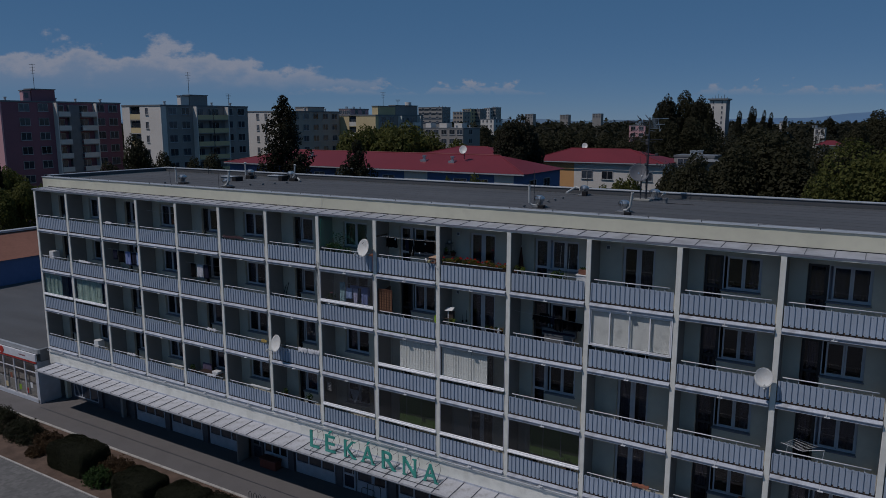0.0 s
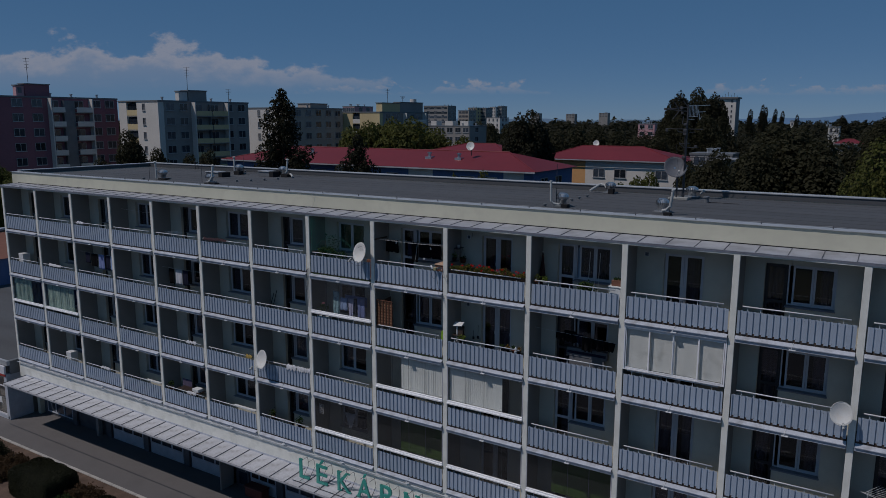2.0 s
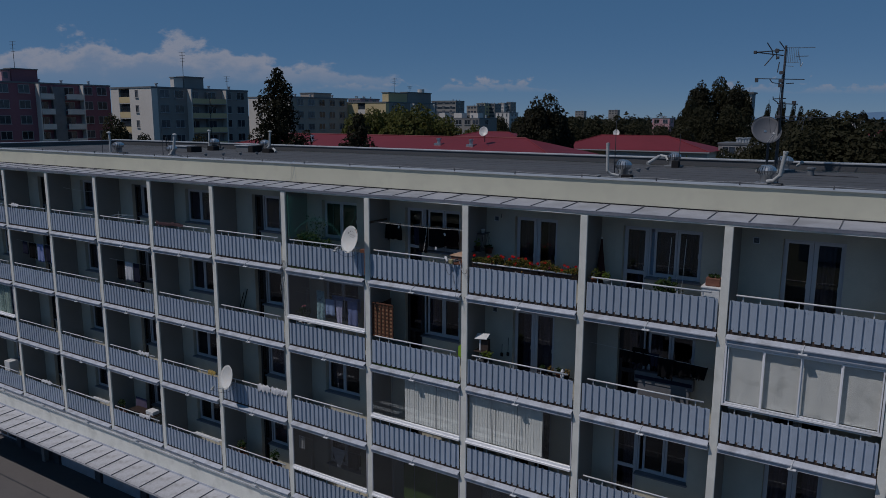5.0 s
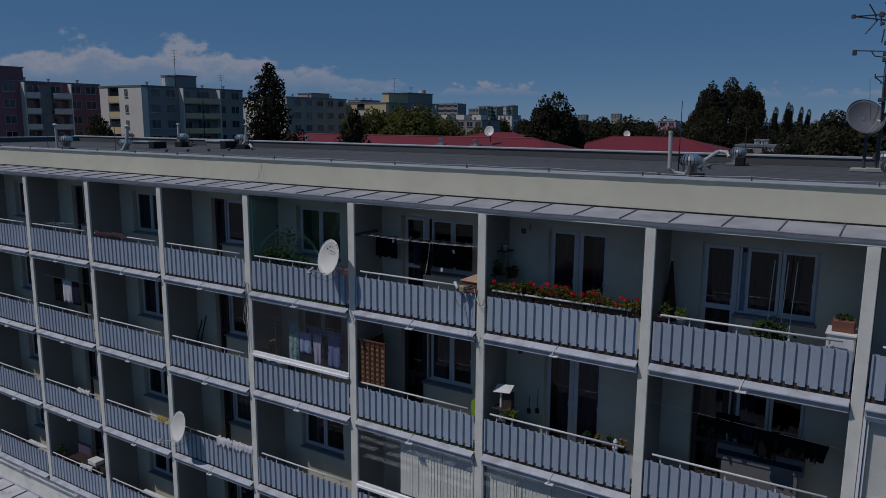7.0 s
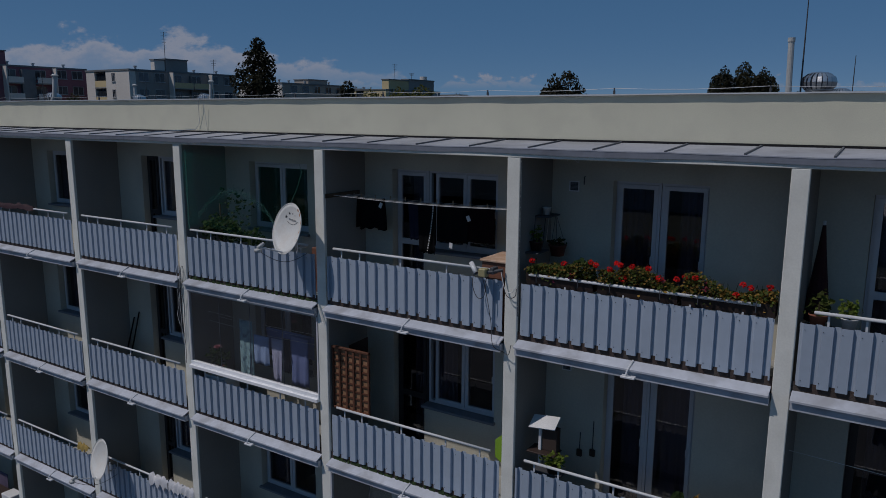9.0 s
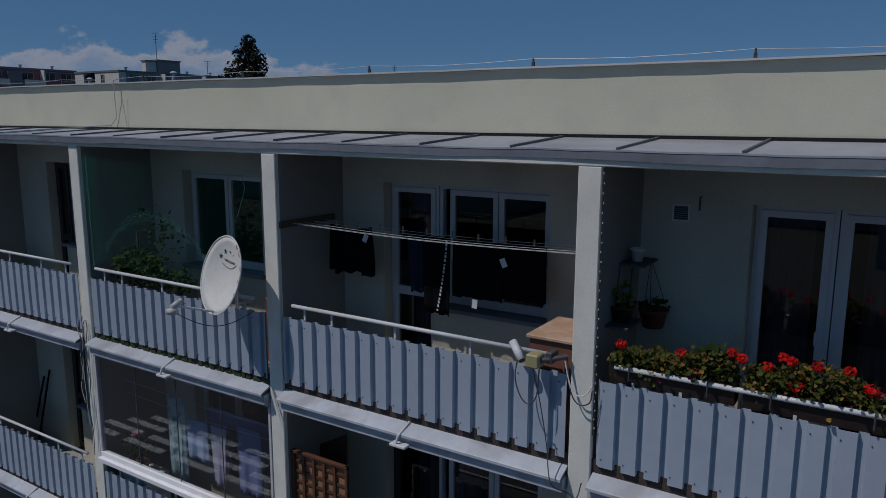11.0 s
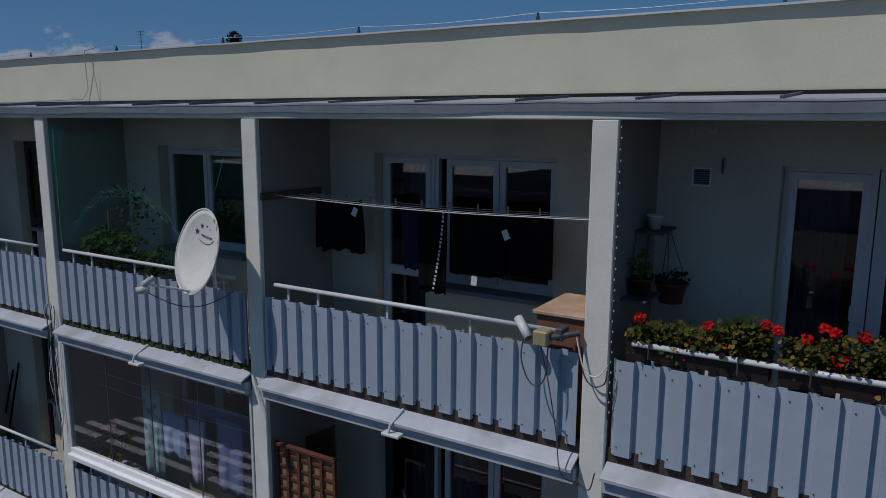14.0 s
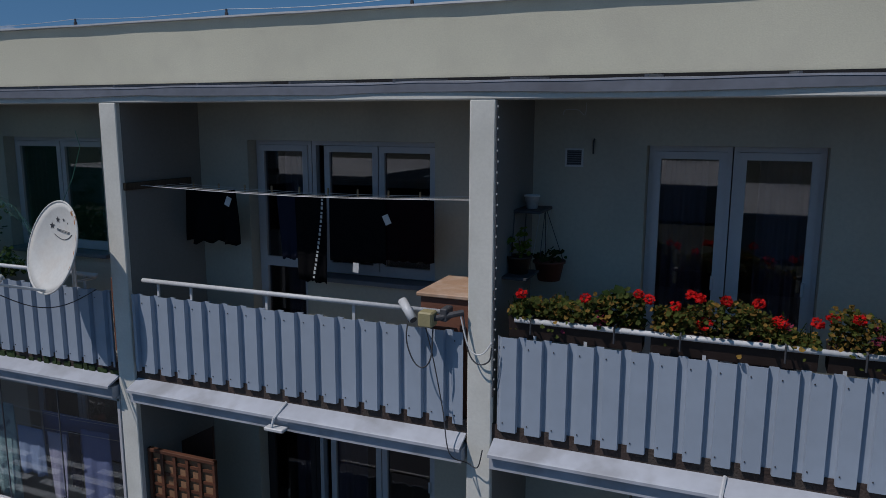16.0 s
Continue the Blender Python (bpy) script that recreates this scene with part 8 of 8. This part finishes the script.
# the far side of the street, seen only as reflections in the panes
PALEROOF = mat("pale sheet hall roof", (0.62, 0.61, 0.58), 0.7, 0.15, 0.15, 2, 0.1, 4, stain=(0.35, 0.34, 0.33), stain_amount=0.6, stain_scale=0.06)
for x0, x1, y0, y1, top in ((3.5, 44, -128, -82, 5.0), (-46, 3.0, -190, -112, 5.6), (-120, -50, -150, -96, 6.5)):
    oh = thing("street_hall", (0, 0, GROUND), "long low hall with pale roof across the street", "building")
    part("wall", bx(B(), x0, y0, 0, x1, y1, top), GREYREND, oh)
    part("roof", bx(B(), x0 - 0.3, y0 - 0.3, top, x1 + 0.3, y1 + 0.3, top + 0.2), PALEROOF, oh)
zebra = thing("road_marking", (0, 0, GROUND - 0.028), "white painted bars on the street", "road marking", kind="structure")
bar_me = mesh_from(bx(B(), -1.45, -0.2, 0, 1.45, 0.2, 0.004), plain("worn white road paint", (0.62, 0.62, 0.60), 0.8, stain=(0.25, 0.25, 0.25), stain_amount=0.6, stain_scale=2), "bar")
for row, y in enumerate((-14.7, -15.5, -16.3, -17.1)):
    for i in range(7):
        place("bar", bar_me, zebra, pose(-28.0 + i * 3.6 + row * 0.8, y, 0))


def hedge(x, y, rx, ry, h, seed, material, label, n=5000, clipped=True):
    """A shrub: close leaves over a clipped dome or a loose mound."""
    t = thing("shrub" if not clipped else "clipped_hedge", (x, y, GROUND - 0.015), label, "shrub", "shrubs in the bed")
    rng = np.random.default_rng(seed)
    d = rng.uniform(-1, 1, (n, 3))
    d[:, 2] = np.abs(d[:, 2])
    power = 8.0 if clipped else 2.2
    d /= (np.abs(d) ** power).sum(1, keepdims=True) ** (1 / power)
    r = rng.uniform(0.94 if clipped else 0.6, 1.0, (n, 1))
    wob = 1 + (0.02 if clipped else 0.16) * np.sin(d[:, :1] * 9 + seed) * np.cos(d[:, 1:2] * 7)
    pts = d * r * wob * np.array([rx, ry, h])
    pts[:, 2] = np.maximum(pts[:, 2], 0.03)
    v, f = leaf_cloud(pts, 0.03, rng, 0.0, d / np.linalg.norm(d, axis=1, keepdims=True)) if clipped else leaf_fan(pts, 0.045, rng, 0.2)
    tagged(place("leaves", mesh_np("leaves", v, f, material), t), kind="stuff")
    if clipped:
        core = bmesh.ops.create_icosphere(bm0 := B(), subdivisions=4, radius=1.0)
        for q in bm0.verts:
            c = q.co
            s = (abs(c.x) ** power + abs(c.y) ** power + abs(c.z) ** power) ** (-1 / power) * 0.93
            q.co = Vector((c.x * rx, c.y * ry, max(0.0, c.z) * h)) * s
        part("inner_growth", bm0, HEDGE, t)
    bm = B()
    for k in range(7):
        a = k * 0.9
        rod(bm, (0.1 * math.cos(a), 0.1 * math.sin(a), 0), (rx * 0.6 * math.cos(a), ry * 0.6 * math.sin(a), h * 0.7), 0.03, 6, 0.012)
    part("branches", bm, BARK, t)


hedge(-18.3, -4.8, 1.8, 1.05, 1.45, 301, HEDGE, "clipped dark green hedge block in the bed", 30000)
hedge(-12.1, -5.2, 1.45, 0.95, 1.3, 302, HEDGE, "clipped dark green hedge block in the bed", 24000)
hedge(-8.9, -4.9, 1.35, 0.95, 1.2, 303, HEDGE, "clipped dark green hedge in the bed", 20000)
hedge(-24.9, -4.3, 1.6, 1.0, 1.2, 304, HEDGE, "rounded dark green shrub in the bed", 6000, False)
hedge(-28.0, -4.2, 1.7, 1.1, 1.4, 305, HEDGE, "rounded dark green shrub in the bed", 6000, False)
hedge(-22.3, -4.2, 1.1, 0.8, 0.95, 306, HEDGE_RED, "reddish-green loose shrub in the bed", 3500, False)
hedge(-15.2, -4.4, 1.25, 0.9, 1.1, 307, HEDGE_RED, "reddish loose shrub in the bed", 4000, False)
hedge(-15.3, -5.5, 0.95, 0.7, 1.0, 308, LEAFPOT, "light green loose shrub in the bed", 3000, False)
hedge(-11.3, -5.4, 0.9, 0.8, 1.0, 309, LEAFPOT, "light green loose shrub in the bed", 3000, False)
hedge(-22.0, -5.3, 0.7, 0.5, 0.5, 310, HEDGE_RED, "small dark red shrub in the bed", 1500, False)
for x0 in (-6.0, -2.0, 2.5):
    hedge(x0, -4.8, 1.7, 1.0, 1.2, int(330 + x0), HEDGE, "clipped dark green hedge in the bed", 12000)
rack = thing("bicycle_rack", (-6.45, -2.75, GROUND), "dark steel bicycle rack on the pavement", "bicycle rack")
for i in range(4):
    part("hoop", tube(B(), [(i * 0.35, 0, 0), (i * 0.35, 0, 0.7), (i * 0.35 + 0.1, 0, 0.8), (i * 0.35 + 0.2, 0, 0.7), (i * 0.35 + 0.2, 0, 0)], 0.018, 6), DARKMETAL, rack)
part("drain_channel", bx(B(), -29, -0.95, GROUND + 0.001, 30, -0.87, GROUND + 0.004), DARKMETAL, bpy.data.objects["pavement"])

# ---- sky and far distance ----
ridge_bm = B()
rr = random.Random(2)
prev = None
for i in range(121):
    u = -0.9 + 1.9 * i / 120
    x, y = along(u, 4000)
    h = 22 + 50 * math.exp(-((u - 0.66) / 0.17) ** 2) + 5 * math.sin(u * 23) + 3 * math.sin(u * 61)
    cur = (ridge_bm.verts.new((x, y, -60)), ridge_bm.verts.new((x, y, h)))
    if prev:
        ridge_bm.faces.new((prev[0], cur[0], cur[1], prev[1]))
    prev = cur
# the pale blue is distance haze, painted as the hills' surface colour
solid("backdrop_hills", ridge_bm, mat("haze-coloured far hills", (0.44, 0.60, 0.76), 1.0, 0.05, 0.001, 0.01, 0.0), "hazy blue hills on the horizon", "hills", "structure")


def cloud_mat(name, threshold, seed, strength, fine=1.0):
    m = bpy.data.materials.new(name)
    m.use_nodes = True
    n, l = m.node_tree.nodes, m.node_tree.links
    n.clear()
    out, mix, tr, em = n.new("ShaderNodeOutputMaterial"), n.new("ShaderNodeMixShader"), n.new("ShaderNodeBsdfTransparent"), n.new("ShaderNodeEmission")
    tc, mp, ns = n.new("ShaderNodeTexCoord"), n.new("ShaderNodeMapping"), n.new("ShaderNodeTexNoise")
    mp.inputs["Location"].default_value = (seed, 0, 0)
    mp.inputs["Scale"].default_value = (0.0042 * fine, 0.0042 * fine, 0.0075 * fine)
    ns.inputs["Scale"].default_value, ns.inputs["Detail"].default_value, ns.inputs["Roughness"].default_value = 1.0, 9.0, 0.58
    sep = n.new("ShaderNodeSeparateXYZ")
    l.new(tc.outputs["Object"], mp.inputs["Vector"]), l.new(mp.outputs["Vector"], ns.inputs["Vector"])
    l.new(tc.outputs["UV"], sep.inputs["Vector"])
    # dense at the sheet's foot, thinning to its upper rim and its two ends
    body = n.new("ShaderNodeMapRange")
    body.inputs["From Min"].default_value, body.inputs["From Max"].default_value = 0.0, 1.0
    body.inputs["To Min"].default_value, body.inputs["To Max"].default_value = 0.42, -0.40
    l.new(sep.outputs["Y"], body.inputs["Value"])
    add, sub = n.new("ShaderNodeMath"), n.new("ShaderNodeMath")
    add.operation, sub.operation = "ADD", "ADD"
    va = n.new("ShaderNodeMath")
    va.operation = "MULTIPLY_ADD"
    va.inputs[1].default_value, va.inputs[2].default_value = 1.1, -0.06
    l.new(ns.outputs["Fac"], va.inputs[0])
    l.new(va.outputs[0], add.inputs[0]), l.new(body.outputs["Result"], add.inputs[1])
    ends = n.new("ShaderNodeMath")
    ends.operation = "PINGPONG"
    ends.inputs[1].default_value = 0.5
    l.new(sep.outputs["X"], ends.inputs[0])
    er = n.new("ShaderNodeMapRange")
    er.inputs["From Min"].default_value, er.inputs["From Max"].default_value = 0.0, 0.3
    er.inputs["To Min"].default_value, er.inputs["To Max"].default_value = -0.5, 0.0
    l.new(ends.outputs[0], er.inputs["Value"])
    l.new(add.outputs[0], sub.inputs[0]), l.new(er.outputs["Result"], sub.inputs[1])
    def smoothed(lo, hi, a, b):
        r = n.new("ShaderNodeMapRange")
        r.interpolation_type = "SMOOTHSTEP"
        r.inputs["From Min"].default_value, r.inputs["From Max"].default_value = lo, hi
        r.inputs["To Min"].default_value, r.inputs["To Max"].default_value = a, b
        l.new(sub.outputs[0], r.inputs["Value"])
        return r.outputs["Result"]
    # crisp bright heads, thin bodies
    fm = n.new("ShaderNodeMath")
    fm.operation = "MULTIPLY"
    l.new(smoothed(threshold, threshold + 0.13, 0.0, 0.92), fm.inputs[0]), l.new(smoothed(threshold + 0.10, threshold + 0.36, 1.0, 0.40), fm.inputs[1])
    fo, foot = n.new("ShaderNodeMath"), n.new("ShaderNodeMapRange")
    fo.operation = "MULTIPLY"
    foot.inputs["From Min"].default_value, foot.inputs["From Max"].default_value = 0.0, 0.3
    l.new(sep.outputs["Y"], foot.inputs["Value"]), l.new(fm.outputs[0], fo.inputs[0]), l.new(foot.outputs["Result"], fo.inputs[1])
    em.inputs["Color"].default_value, em.inputs["Strength"].default_value = (0.72, 0.80, 0.92, 1), strength
    l.new(fo.outputs[0], mix.inputs["Fac"]), l.new(tr.outputs[0], mix.inputs[1]), l.new(em.outputs[0], mix.inputs[2])
    l.new(mix.outputs[0], out.inputs["Surface"])
    return m


def cloud_bank(u0, u1, z0, z1, material, label, out=3400):
    bm = B()
    uv = bm.loops.layers.uv.new("uv")
    n = 24
    cols = []
    for i in range(n + 1):
        x, y = along(u0 + (u1 - u0) * i / n, out)
        cols.append((bm.verts.new((x, y, z0)), bm.verts.new((x, y, z1))))
    for i in range(n):
        f = bm.faces.new((cols[i][0], cols[i + 1][0], cols[i + 1][1], cols[i][1]))
        for lp, q in zip(f.loops, ((i / n, 0), ((i + 1) / n, 0), ((i + 1) / n, 1), (i / n, 1))):
            lp[uv].uv = q
    ob = solid("backdrop_clouds", bm, material, label, "clouds", "structure")
    ob.visible_shadow = False


cloud_bank(-1.05, 0.04, 127, 521, cloud_mat("cumulus bank", 0.45, 3.7, 0.60), "bank of white cumulus cloud low in the sky")
cloud_bank(-0.3, 0.25, 127, 319, cloud_mat("small clouds", 0.73, 9.1, 0.58, 2.4), "small scattered white clouds low in the sky", 3300)
cloud_bank(0.2, 0.75, 127, 319, cloud_mat("small clouds", 0.73, 21.0, 0.58, 2.4), "small scattered white clouds low in the sky", 3320)
